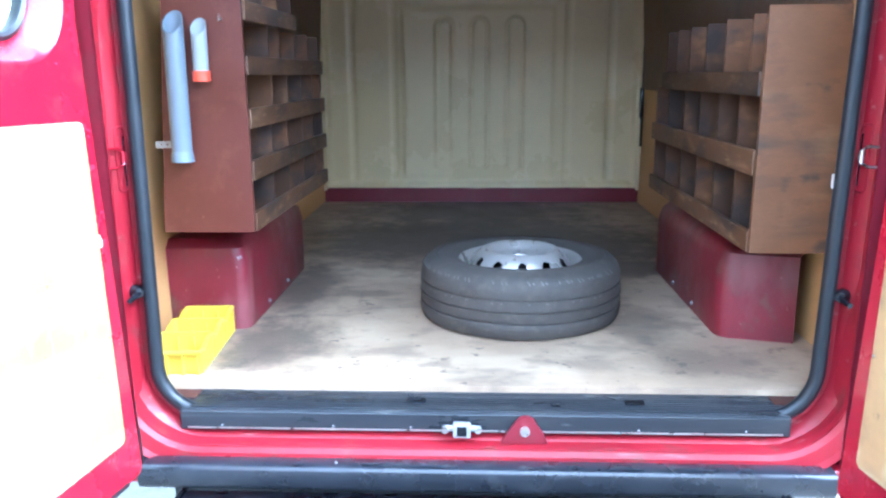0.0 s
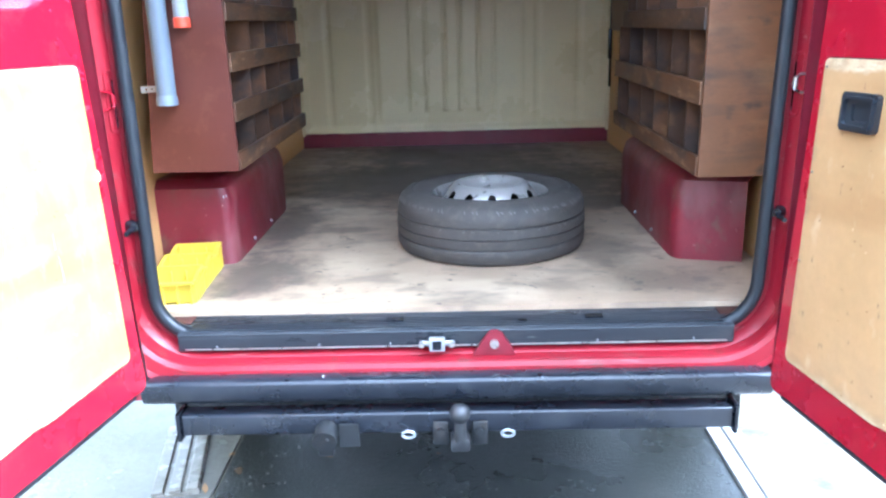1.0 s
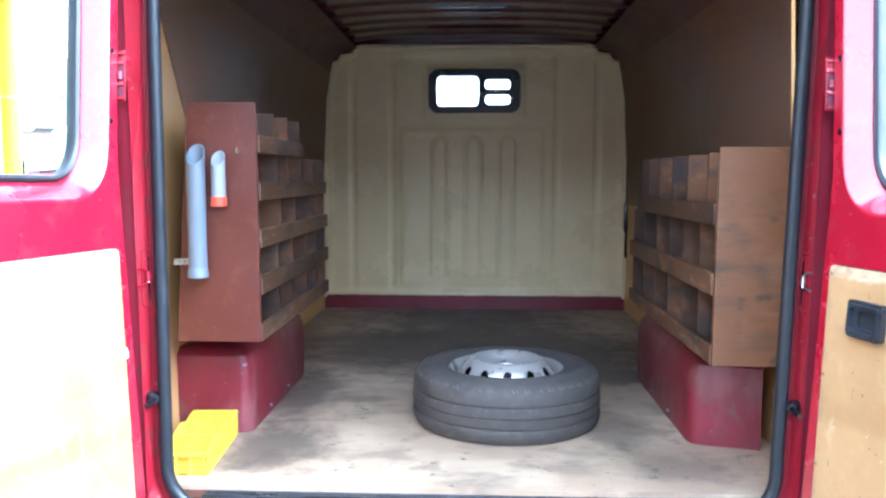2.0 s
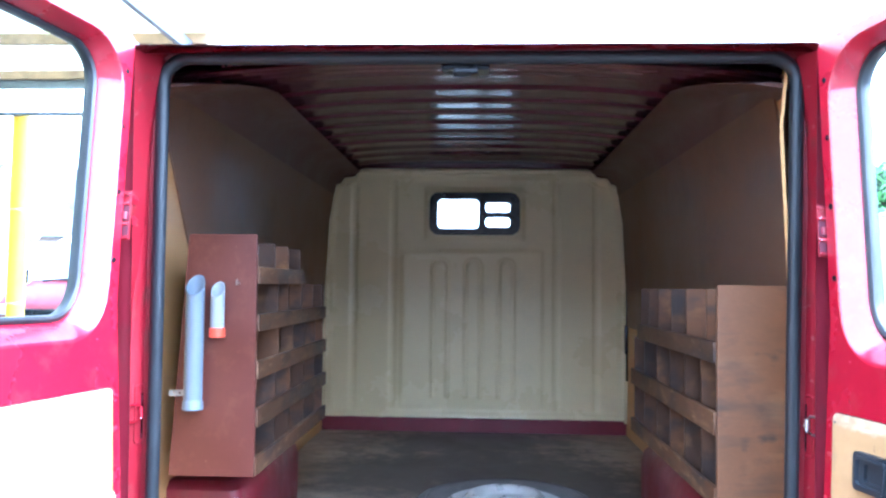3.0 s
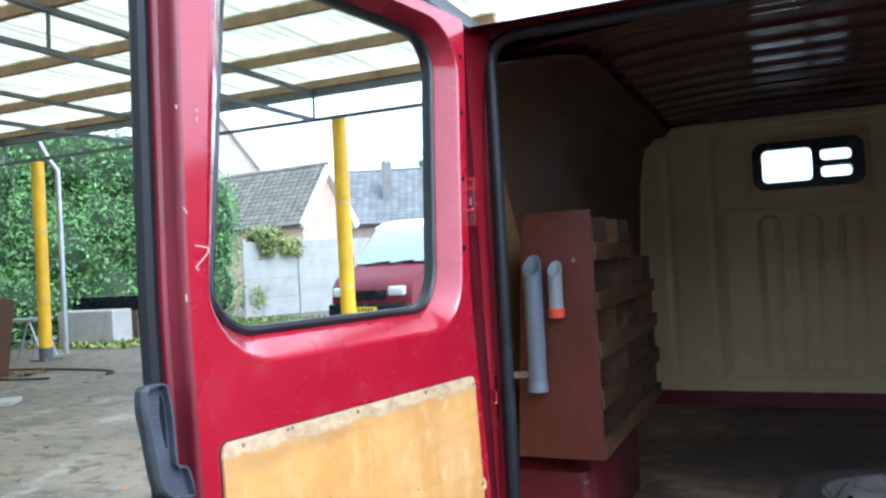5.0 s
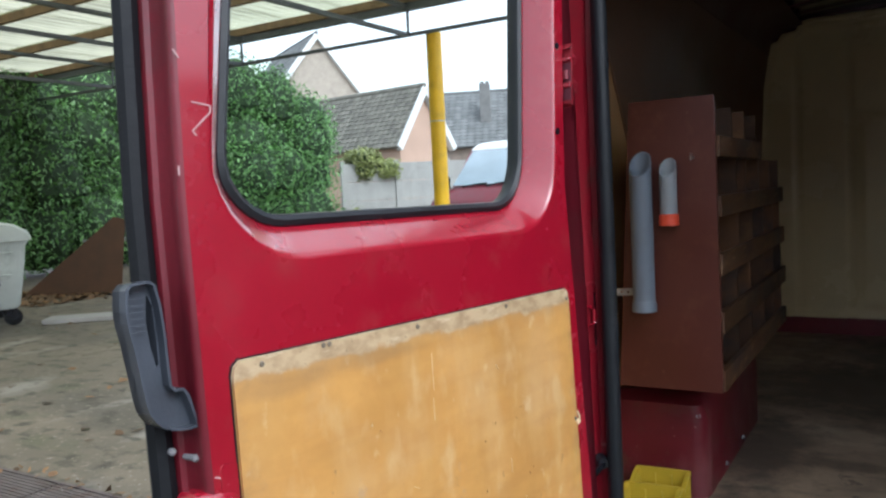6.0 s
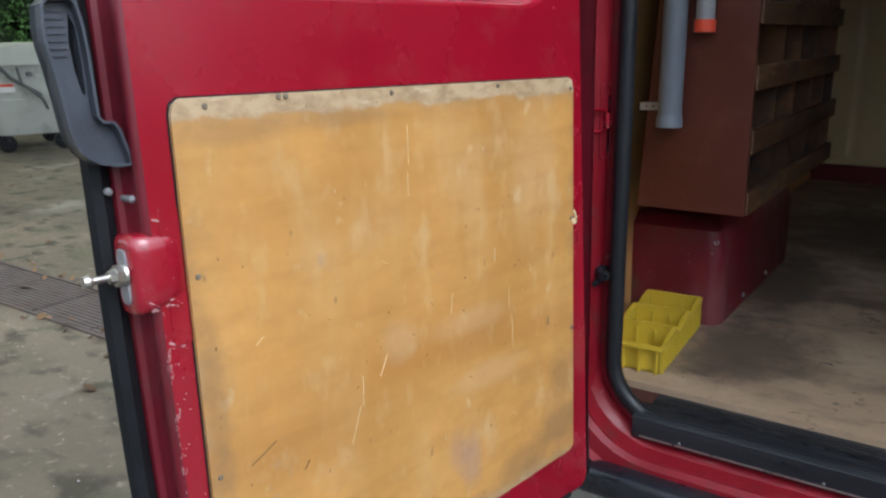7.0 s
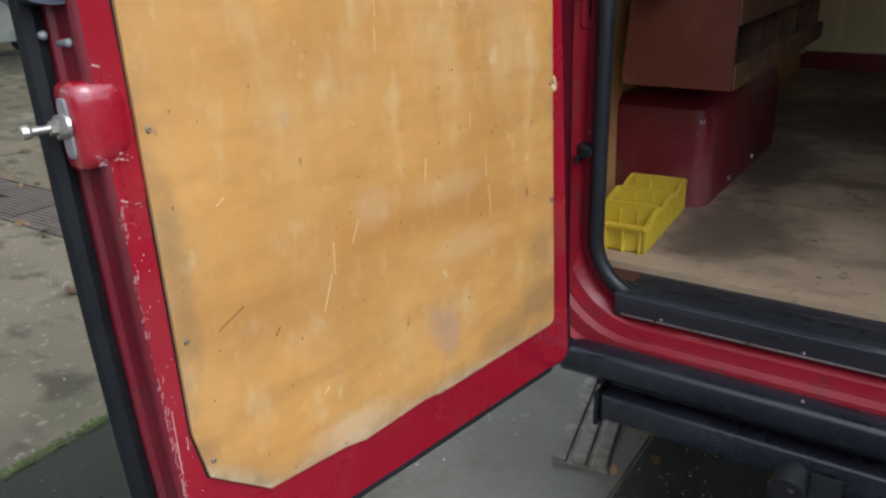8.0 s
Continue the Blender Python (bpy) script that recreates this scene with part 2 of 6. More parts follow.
def tone_patches(mat, patches, tone, upright=None):
    """Tone patches, grime among them: centre and radii in metres, ragged by noise; on the load floor, or on a board
    standing at the depth upright.
    """
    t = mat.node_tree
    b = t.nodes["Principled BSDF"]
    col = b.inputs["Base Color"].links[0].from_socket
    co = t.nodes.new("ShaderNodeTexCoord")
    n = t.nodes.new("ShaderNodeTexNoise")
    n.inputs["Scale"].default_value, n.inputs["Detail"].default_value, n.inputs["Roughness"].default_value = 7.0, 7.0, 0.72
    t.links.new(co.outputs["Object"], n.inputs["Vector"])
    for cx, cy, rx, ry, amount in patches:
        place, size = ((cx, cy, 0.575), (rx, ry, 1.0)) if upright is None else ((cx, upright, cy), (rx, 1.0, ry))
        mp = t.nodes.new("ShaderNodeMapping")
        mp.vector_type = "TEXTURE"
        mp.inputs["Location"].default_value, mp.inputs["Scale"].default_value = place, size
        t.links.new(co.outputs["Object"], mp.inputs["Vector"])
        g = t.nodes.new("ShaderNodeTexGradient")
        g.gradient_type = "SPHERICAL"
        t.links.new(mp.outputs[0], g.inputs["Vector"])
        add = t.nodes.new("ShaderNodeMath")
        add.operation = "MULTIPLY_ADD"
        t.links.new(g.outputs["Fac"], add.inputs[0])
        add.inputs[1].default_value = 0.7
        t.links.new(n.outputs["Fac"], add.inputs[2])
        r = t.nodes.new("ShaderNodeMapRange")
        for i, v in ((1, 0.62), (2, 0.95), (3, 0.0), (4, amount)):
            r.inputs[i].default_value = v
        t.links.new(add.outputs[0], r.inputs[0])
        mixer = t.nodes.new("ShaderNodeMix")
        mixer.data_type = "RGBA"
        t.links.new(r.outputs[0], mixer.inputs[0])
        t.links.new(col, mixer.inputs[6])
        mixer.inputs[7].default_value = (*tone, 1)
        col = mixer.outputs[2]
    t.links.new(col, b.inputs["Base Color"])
PLY_WALL = material("side lining plywood", (0.56, 0.32, 0.115), 0.5, 0.0, 0.12, 2.2, 0.08, 70, stretch=(1, 0.4, 1.5))
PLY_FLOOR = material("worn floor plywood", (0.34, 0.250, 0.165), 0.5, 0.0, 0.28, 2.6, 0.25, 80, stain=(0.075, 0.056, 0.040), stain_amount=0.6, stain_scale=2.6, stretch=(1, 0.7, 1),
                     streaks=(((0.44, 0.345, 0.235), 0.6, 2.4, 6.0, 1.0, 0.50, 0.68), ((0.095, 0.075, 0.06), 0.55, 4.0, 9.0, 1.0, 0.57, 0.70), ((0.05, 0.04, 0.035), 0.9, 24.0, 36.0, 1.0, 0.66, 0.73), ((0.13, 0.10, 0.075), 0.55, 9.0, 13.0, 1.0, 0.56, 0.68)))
tone_patches(PLY_DOOR, ((0.272, 0.677, 0.035, 0.070, 0.40), (0.30, 0.70, 0.03, 0.05, 0.3)), (0.30, 0.225, 0.235), 0.006)
tone_patches(PLY_DOOR, ((0.07, 0.655, 0.10, 0.06, 0.6), (0.15, 0.63, 0.10, 0.04, 0.5), (0.05, 0.74, 0.05, 0.06, 0.45), (0.62, 1.185, 0.10, 0.020, 0.4), (0.48, 1.19, 0.14, 0.016, 0.4), (0.665, 0.90, 0.02, 0.16, 0.4)), (0.26, 0.15, 0.07), 0.006)
tone_patches(PLY_DOOR, ((0.40, 0.90, 0.05, 0.04, 0.25), (0.26, 0.89, 0.12, 0.03, 0.2), (0.47, 0.62, 0.12, 0.04, 0.5), (0.24, 0.80, 0.12, 0.03, 0.2), (0.10, 1.10, 0.10, 0.12, 0.15)), (0.66, 0.48, 0.29), 0.006)
# patches near the door are grime; the wide ones darken the back
tone_patches(PLY_FLOOR, ((-0.58, 0.36, 0.26, 0.34, 0.8), (0.60, 0.24, 0.26, 0.16, 0.5), (0.47, 0.55, 0.16, 0.30, 0.6), (0.28, 0.21, 0.14, 0.08, 0.4), (-0.35, 1.75, 0.75, 0.75, 0.9), (0.42, 1.70, 0.75, 0.72, 0.95), (0.05, 1.95, 0.9, 0.8, 0.9), (-0.62, 0.95, 0.22, 0.5, 0.8), (-0.40, 0.87, 0.20, 0.07, 0.6), (0.0, 2.6, 1.1, 0.8, 0.95), (0.58, 1.25, 0.30, 0.28, 0.9)), (0.058, 0.044, 0.034))
RACK_END = material("red brown rack panel", (0.084, 0.021, 0.013), 0.38, 0.0, 0.16, 4, 0.05, 70, stain=(0.15, 0.055, 0.032), stain_amount=0.45, stain_scale=10, streaks=(((0.20, 0.11, 0.07), 0.5, 40.0, 30.0, 40.0, 0.70, 0.76),))
RACK_WOOD = material("brown rack board", (0.135, 0.058, 0.021), 0.55, 0.0, 0.25, 5, 0.2, 60, stain=(0.04, 0.022, 0.015), stain_amount=0.7, stain_scale=5, stretch=(1, 0.35, 2),
                     streaks=(((0.045, 0.028, 0.018), 0.85, 2.5, 1.0, 13.0, 0.50, 0.64), ((0.22, 0.125, 0.055), 0.55, 4.0, 2.0, 9.0, 0.56, 0.7), ((0.035, 0.022, 0.016), 0.8, 9.0, 5.0, 14.0, 0.60, 0.68)))
RACK_LIP = material("worn rack lip", (0.082, 0.036, 0.013), 0.6, 0.0, 0.3, 7, 0.2, 60, stain=(0.20, 0.12, 0.06), stain_amount=0.55, stain_scale=14, stretch=(1, 0.4, 2), random_tint=0.3,
                    streaks=(((0.030, 0.018, 0.012), 0.85, 6.0, 5.0, 9.0, 0.50, 0.62), ((0.24, 0.15, 0.08), 0.5, 30.0, 12.0, 60.0, 0.60, 0.70)))
WALL_BROWN = material("dark brown lining sheet", (0.145, 0.076, 0.040), 0.5, 0.0, 0.2, 2.5, 0.1, 60, stain=(0.06, 0.035, 0.025), stain_amount=0.4, stain_scale=3)
EDGE_SEAL = material("matt black edge seal", (0.008, 0.009, 0.011), 0.55, 0.0, 0.3, 20, 0.2, 120, spec=0.25)
# shelf and back boards: brown lowered to carry the shade in the cells
RACK_SHADED = material("rack board darkened for shade", (0.046, 0.021, 0.009), 0.65, 0.0, 0.3, 6, 0.2, 60, stain=(0.05, 0.03, 0.02), stain_amount=0.6, stain_scale=5)
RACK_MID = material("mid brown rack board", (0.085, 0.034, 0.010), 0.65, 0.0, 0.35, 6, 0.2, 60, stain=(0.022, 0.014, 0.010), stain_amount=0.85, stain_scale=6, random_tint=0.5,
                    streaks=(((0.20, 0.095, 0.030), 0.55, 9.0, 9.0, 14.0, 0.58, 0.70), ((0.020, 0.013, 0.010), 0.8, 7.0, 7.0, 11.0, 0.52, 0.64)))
CREAM = material("cream bulkhead paint", (0.70, 0.58, 0.315), 0.28, 0.0, 0.06, 1.5, 0.03, 80, stain=(0.52, 0.44, 0.28), stain_amount=0.35, stain_scale=3)
COVE = material("dark lining edge", (0.10, 0.045, 0.032), 0.55, 0.0, 0.2, 4, 0.1, 60)
BLACK = material("black plastic", (0.007, 0.008, 0.011), 0.24, 0.0, 0.3, 8, 0.06, 220, spec=0.4)
TOW_BLACK = material("dull black tow steel", (0.016, 0.017, 0.018), 0.42, 0.0, 0.4, 30, 0.2, 150, stain=(0.05, 0.035, 0.025), stain_amount=0.5, stain_scale=25)
TOW_BALL = material("dull tow ball steel", (0.05, 0.05, 0.052), 0.4, 0.5, 0.3, 30, 0.1, 150)
BUMPER = material("dark bumper plastic", (0.012, 0.014, 0.020), 0.29, 0.0, 0.25, 9, 0.05, 180, spec=0.6, stain=(0.05, 0.052, 0.055), stain_amount=0.3, stain_scale=16)
PULL = material("worn black plastic", (0.022, 0.025, 0.030), 0.35, 0.0, 0.25, 8, 0.1, 200)
HANDLE = material("grey black handle plastic", (0.058, 0.066, 0.082), 0.34, 0.0, 0.2, 8, 0.1, 220)
TREAD = material("worn tread rubber", (0.017, 0.019, 0.023), 0.30, 0.0, 0.3, 10, 0.2, 160, stain=(0.06, 0.058, 0.055), stain_amount=0.4, stain_scale=9, stretch=(0.3, 2, 1), spec=0.4, streaks=(((0.07, 0.075, 0.08), 0.5, 1.5, 70.0, 60.0, 0.54, 0.68), ((0.16, 0.16, 0.15), 0.4, 9.0, 30.0, 30.0, 0.66, 0.72)))
SEAL = material("black rubber seal", (0.011, 0.013, 0.016), 0.42, 0.0, 0.2, 20, 0.1, 200, spec=0.4)
TYRE = material("tyre rubber", (0.043, 0.037, 0.031), 0.70, 0.0, 0.3, 16, 0.6, 150, stain=(0.085, 0.072, 0.056), stain_amount=0.45, stain_scale=34)
TYRE_WORN = material("worn pale rubber", (0.105, 0.098, 0.088), 0.7, 0.0, 0.2, 20, 0.1, 150)
STEEL = material("silver wheel paint", (0.36, 0.340, 0.310), 0.32, 0.5, 0.06, 12, 0.02, 150, stain=(0.34, 0.31, 0.28), stain_amount=0.25, stain_scale=12)
ZINC = material("zinc plated steel", (0.62, 0.60, 0.55), 0.32, 0.95, 0.2, 25, 0.1, 200, stain=(0.25, 0.16, 0.09), stain_amount=0.3, stain_scale=40)
GALV = material("galvanised steel", (0.42, 0.44, 0.46), 0.45, 0.7, 0.2, 4, 0.1, 60)
GALV_DULL = material("dull galvanised fixing", (0.26, 0.26, 0.27), 0.5, 0.3, 0.3, 20, 0.1, 90)
SCREW = material("dull brassy screw", (0.17, 0.135, 0.095), 0.5, 0.0, 0.3, 60, 0.1, 90)
DARK_STEEL = material("painted dark steel", (0.11, 0.118, 0.125), 0.5, 0.2, 0.25, 3, 0.1, 60)
YELLOW_BIN = material("yellow plastic", (0.53, 0.395, 0.030), 0.42, 0.0, 0.08, 10, 0.05, 150)
YELLOW_POST = material("yellow post paint", (0.80, 0.47, 0.01), 0.45, 0.0, 0.12, 3, 0.05, 60, stain=(0.35, 0.22, 0.05), stain_amount=0.3, stain_scale=5)
GREY_PVC = material("grey pvc", (0.145, 0.172, 0.208), 0.4, 0.0, 0.08, 8, 0.03, 120)
PALE_PVC = material("pale pvc", (0.25, 0.27, 0.285), 0.4, 0.0, 0.08, 8, 0.03, 120)
ORANGE_RED = material("orange red plastic", (0.62, 0.07, 0.03), 0.4, 0.0, 0.08, 10, 0.03, 120)
CONCRETE = material("yard concrete", (0.165, 0.138, 0.098), 0.7, 0.0, 0.32, 0.6, 0.5, 45, stain=(0.080, 0.070, 0.052), stain_amount=0.8, stain_scale=1.1,
                    streaks=(((0.075, 0.066, 0.052), 0.7, 0.45, 0.9, 1.0, 0.52, 0.66), ((0.33, 0.31, 0.27), 0.55, 1.6, 0.8, 1.0, 0.58, 0.70), ((0.05, 0.044, 0.030), 0.9, 5.0, 7.0, 1.0, 0.52, 0.66), ((0.075, 0.080, 0.040), 0.5, 2.2, 3.0, 1.0, 0.55, 0.70), ((0.30, 0.27, 0.21), 0.6, 22.0, 26.0, 1.0, 0.60, 0.70)))
ASPHALT = material("damp asphalt", (0.024, 0.025, 0.022), 0.30, 0.0, 0.3, 2.5, 0.6, 120, stain=(0.055, 0.05, 0.045), stain_amount=0.4, stain_scale=3, spec=0.28)
PALE_CONCRETE = material("pale kerb concrete", (0.34, 0.33, 0.31), 0.6, 0.0, 0.15, 2, 0.3, 70, stain=(0.22, 0.21, 0.19), stain_amount=0.5, stain_scale=3)
WET_CONCRETE = material("wet concrete", (0.15, 0.14, 0.122), 0.22, 0.0, 0.35, 2.0, 0.35, 60, stain=(0.075, 0.066, 0.052), stain_amount=0.65, stain_scale=4, spec=0.36)
RUST_RED = material("rusty red steel", (0.055, 0.016, 0.011), 0.6, 0.0, 0.4, 12, 0.3, 90, stain=(0.05, 0.02, 0.012), stain_amount=0.6, stain_scale=20)
MOSS = material("moss", (0.058, 0.088, 0.020), 0.9, 0.0, 0.4, 20, 0.6, 90)
RUST = material("rusty grating", (0.135, 0.112, 0.104), 0.7, 0.3, 0.3, 8, 0.3, 80, stain=(0.10, 0.05, 0.03), stain_amount=0.5, stain_scale=10)
LEAF = material("hedge leaf", (0.115, 0.245, 0.065), 0.34, 0.0, 0.3, 0.6, 0.0, 30, random_tint=0.45, island=True)
# near-black green for foliage cores: the shade inside is put into the colour
LEAF_DARK = material("hedge core in shade", (0.022, 0.045, 0.015), 0.9, 0.0, 0.4, 3, 0.3, 20)
BARK = material("bark", (0.10, 0.075, 0.05), 0.85, 0.0, 0.3, 10, 0.5, 60)
CHIP = material("bare primer", (0.54, 0.35, 0.34), 0.6, 0.0, 0.2, 20, 0.0, 60)
NICK = material("dirty wood nick", (0.17, 0.095, 0.045), 0.8, 0.0, 0.3, 40, 0.0, 60)
PLY_SCRATCH = material("fresh wood scratch", (0.72, 0.55, 0.32), 0.6, 0.0, 0.2, 20, 0.0, 60)
GLASS = glass_material("window glass")
LAMP_GLASS = material("lamp lens", (0.65, 0.66, 0.66), 0.12, 0.2, 0.1, 20, 0.02, 60)
WHITE = material("white plastic", (0.72, 0.73, 0.72), 0.5, 0.0, 0.08, 4, 0.05, 60)

BARK_TIMBER = material("weathered timber", (0.26, 0.17, 0.09), 0.75, 0.0, 0.3, 3, 0.3, 40, stain=(0.10, 0.07, 0.04), stain_amount=0.5, stain_scale=4)
SHEET = sheet_material("translucent roof sheet", (0.55, 0.54, 0.385))
LEAF_PALE = material("pale leaf", (0.24, 0.27, 0.085), 0.5, 0.0, 0.3, 0.6, 0.0, 30, random_tint=0.45, island=True)
LITTER = material("dead leaf", (0.17, 0.098, 0.045), 0.75, 0.0, 0.3, 3, 0.0, 30, random_tint=0.6, island=True)
GRASS = material("thin grass", (0.16, 0.20, 0.05), 0.8, 0.0, 0.3, 1, 0.0, 30, random_tint=0.5, island=True)
PINK_WALL = material("pinkish render", (0.50, 0.34, 0.26), 0.85, 0.0, 0.12, 1.2, 0.2, 30)
BRICK = material("grey brown brick", (0.28, 0.22, 0.18), 0.85, 0.0, 0.2, 2.5, 0.3, 12, stain=(0.16, 0.12, 0.10), stain_amount=0.5, stain_scale=4)
GREY_BRICK = material("sooty grey brick", (0.20, 0.195, 0.19), 0.85, 0.0, 0.2, 2.5, 0.3, 12, stain=(0.11, 0.105, 0.10), stain_amount=0.5, stain_scale=4)
PALE_BRICK = material("pale grey brick", (0.42, 0.36, 0.30), 0.85, 0.0, 0.15, 2.5, 0.3, 12, stain=(0.30, 0.25, 0.21), stain_amount=0.4, stain_scale=4)
TILE_ROOF = material("mossy grey tile", (0.17, 0.160, 0.135), 0.85, 0.0, 0.25, 1.5, 0.2, 20, stain=(0.34, 0.33, 0.27), stain_amount=0.6, stain_scale=1.6, random_tint=0.25, spec=0.25)
SLATE = material("blue grey slate", (0.17, 0.172, 0.17), 0.8, 0.0, 0.2, 1.0, 0.2, 20, random_tint=0.2, island=True)
# opaque pale blue puts the reflected sky into the glass colour
SCREEN = material("sky-lit windscreen", (0.24, 0.30, 0.34), 0.06, 0.0, 0.1, 2, 0.0, 20, coat=1.0)
YELLOW_PLATE = material("yellow plate", (0.75, 0.55, 0.03), 0.4, 0.0, 0.05, 5, 0.0, 30)
BIN_GREY = material("pale grey container plastic", (0.47, 0.50, 0.46), 0.55, 0.0, 0.12, 3, 0.1, 50, stain=(0.20, 0.20, 0.18), stain_amount=0.5, stain_scale=4)
BIN_DARK = material("dark container plastic", (0.13, 0.12, 0.11), 0.6, 0.0, 0.15, 3, 0.1, 50)
RUST_BROWN = material("rust brown sheet", (0.10, 0.05, 0.03), 0.75, 0.0, 0.25, 3, 0.2, 40)
GREY_WOOD = material("wet grey timber", (0.165, 0.145, 0.115), 0.26, 0.0, 0.35, 14, 0.3, 60, stain=(0.07, 0.05, 0.032), stain_amount=0.8, stain_scale=9)


# ---- mesh helpers ----
def part(name, bm, mat, parent=None, label="", smooth=False):
    """Links a bmesh as one mesh object under a thing or a part."""
    bmesh.ops.recalc_face_normals(bm, faces=bm.faces[:])
    me = bpy.data.meshes.new(name)
    bm.to_mesh(me)
    bm.free()
    me.materials.append(mat)
    if smooth:
        for p in me.polygons:
            p.use_smooth = True
        me.set_sharp_from_angle(angle=radians(38))
    ob = new(name, me)
    ob.parent = parent
    if label:
        tagged(ob, label=label)
    return ob


def thing(name, m, label, category, group="", kind=""):
    ob = new(name)
    ob.matrix_basis = m
    return tagged(ob, label, category, group, kind)


def box(bm, x0, x1, y0, y1, z0, z1, bevel=0.0, segs=2, m=None):
    r = bmesh.ops.create_cube(bm, size=1.0)
    vs = r["verts"]
    for v in vs:
        v.co = Vector(((x0 + x1) / 2 + v.co.x * (x1 - x0), (y0 + y1) / 2 + v.co.y * (y1 - y0), (z0 + z1) / 2 + v.co.z * (z1 - z0)))
    if bevel:
        es = list({e for v in vs for e in v.link_edges})
        out = bmesh.ops.bevel(bm, geom=es, offset=bevel, segments=segs, profile=0.5, affect="EDGES")
        vs = list({v for f in out["faces"] for v in f.verts} | {v for v in vs if v.is_valid})
    if m is not None:
        bmesh.ops.transform(bm, matrix=m, verts=vs)
    return vs


def cyl(bm, p0, p1, r0, r1=None, segs=20, caps=True):
    p0, p1 = Vector(p0), Vector(p1)
    d = p1 - p0
    q = d.to_track_quat("Z", "Y").to_matrix().to_4x4()
    m = Matrix.Translation((p0 + p1) / 2) @ q
    return bmesh.ops.create_cone(bm, cap_ends=caps, segments=segs, radius1=r0, radius2=r0 if r1 is None else r1, depth=d.length, matrix=m)["verts"]


def ball(bm, c, r, segs=16):
    bmesh.ops.create_uvsphere(bm, u_segments=segs, v_segments=segs // 2, radius=r, matrix=Matrix.Translation(c))


def lathe(bm, profile, segs=48, m=None):
    """Turns (r, z) pairs round z."""
    rings = []
    for r, z in profile:
        rings.append([bm.verts.new((r * math.cos(2 * math.pi * i / segs), r * math.sin(2 * math.pi * i / segs), z)) for i in range(segs)])
    for a, b in zip(rings, rings[1:]):
        for i in range(segs):
            j = (i + 1) % segs
            bm.faces.new((a[i], a[j], b[j], b[i]))
    if m is not None:
        bmesh.ops.transform(bm, matrix=m, verts=[v for r in rings for v in r])
    return rings


def rounded(x0, x1, z0, z1, r, n=6):
    """A rounded rectangle, counter-clockwise; r: one radius or four (bottom right, top right, top left, bottom left)."""
    rs = r if isinstance(r, (tuple, list)) else (r,) * 4
    pts = []
    for (cx, cz, a0), rad in zip((((x1, z0, -90)), ((x1, z1, 0)), ((x0, z1, 90)), ((x0, z0, 180))), rs):
        sx, sz = (1 if cx == x1 else -1), (1 if cz == z1 else -1)
        for i in range(n + 1):
            a = radians(a0 + 90 * i / n)
            pts.append((cx - sx * rad + rad * math.cos(a), cz - sz * rad + rad * math.sin(a)))
    return pts


def plate(bm, outer, holes, y0, y1):
    """A plate in the x-z plane with holes, from y0 to y1."""
    edges = []
    for loop in [outer, *holes]:
        vs = [bm.verts.new((x, y0, z)) for x, z in loop]
        edges += [bm.edges.new((vs[i], vs[(i + 1) % len(vs)])) for i in range(len(vs))]
    faces = [g for g in bmesh.ops.triangle_fill(bm, edges=edges, use_beauty=True)["geom"] if isinstance(g, bmesh.types.BMFace)]
    ext = bmesh.ops.extrude_face_region(bm, geom=faces)
    vs = [g for g in ext["geom"] if isinstance(g, bmesh.types.BMVert)]
    bmesh.ops.translate(bm, vec=(0, y1 - y0, 0), verts=vs)


def sweep_loops(bm, loops, closed=True, cap=False):
    """Skins a row of loops of equal length."""
    rings = [[bm.verts.new(p) for p in loop] for loop in loops]
    n = len(rings[0])
    for a, b in zip(rings, rings[1:]):
        for i in range(n if closed else n - 1):
            j = (i + 1) % n
            bm.faces.new((a[i], a[j], b[j], b[i]))
    if cap:
        bm.faces.new(rings[0])
        bm.faces.new(rings[-1])
    return rings


def tube(bm, pts, r, segs=8, closed=False):
    """A round bar along points."""
    pts = [Vector(p) for p in pts]
    n = len(pts)
    rings = []
    for i, p in enumerate(pts):
        a = pts[i - 1] if i or closed else p
        b = pts[(i + 1) % n] if i < n - 1 or closed else p
        d = (b - a).normalized()
        up = Vector((0, 1, 0)) if abs(d.y) < 0.9 else Vector((1, 0, 0))
        s = d.cross(up).normalized()
        u = s.cross(d)
        rings.append([bm.verts.new(p + r * (math.cos(2 * math.pi * k / segs) * s + math.sin(2 * math.pi * k / segs) * u)) for k in range(segs)])
    pairs = list(zip(rings, rings[1:])) + ([(rings[-1], rings[0])] if closed else [])
    for a, b in pairs:
        for k in range(segs):
            j = (k + 1) % segs
            bm.faces.new((a[k], a[j], b[j], b[k]))
    if not closed:
        bm.faces.new(rings[0])
        bm.faces.new(rings[-1])


def simple(name, mat, parent, label="", smooth=False, **boxes):
    bm = bmesh.new()
    box(bm, *boxes["at"], bevel=boxes.get("bevel", 0.0))
    return part(name, bm, mat, parent, label, smooth)


def offset_rect(x, z0, z1, r, n_out, y, n=8):
    rs = [max(0.005, k + n_out) for k in r]
    return [(px, y, pz) for px, pz in rounded(-x - n_out, x + n_out, z0 - n_out, z1 + n_out, rs, n)]


# ---- ground ----
bm = bmesh.new()
N = 60
for i in range(N + 1):
    for j in range(N + 1):
        def far(k):
            s = 2 * k / N - 1
            return math.copysign(abs(s) ** 3, s) * 900 + s * 12
        bm.verts.new((far(i) - 4, far(j) + 3, 0.0))
bm.verts.ensure_lookup_table()
for i in range(N):
    for j in range(N):
        a = i * (N + 1) + j
        bm.faces.new([bm.verts[k] for k in (a, a + N + 1, a + N + 2, a + 1)])
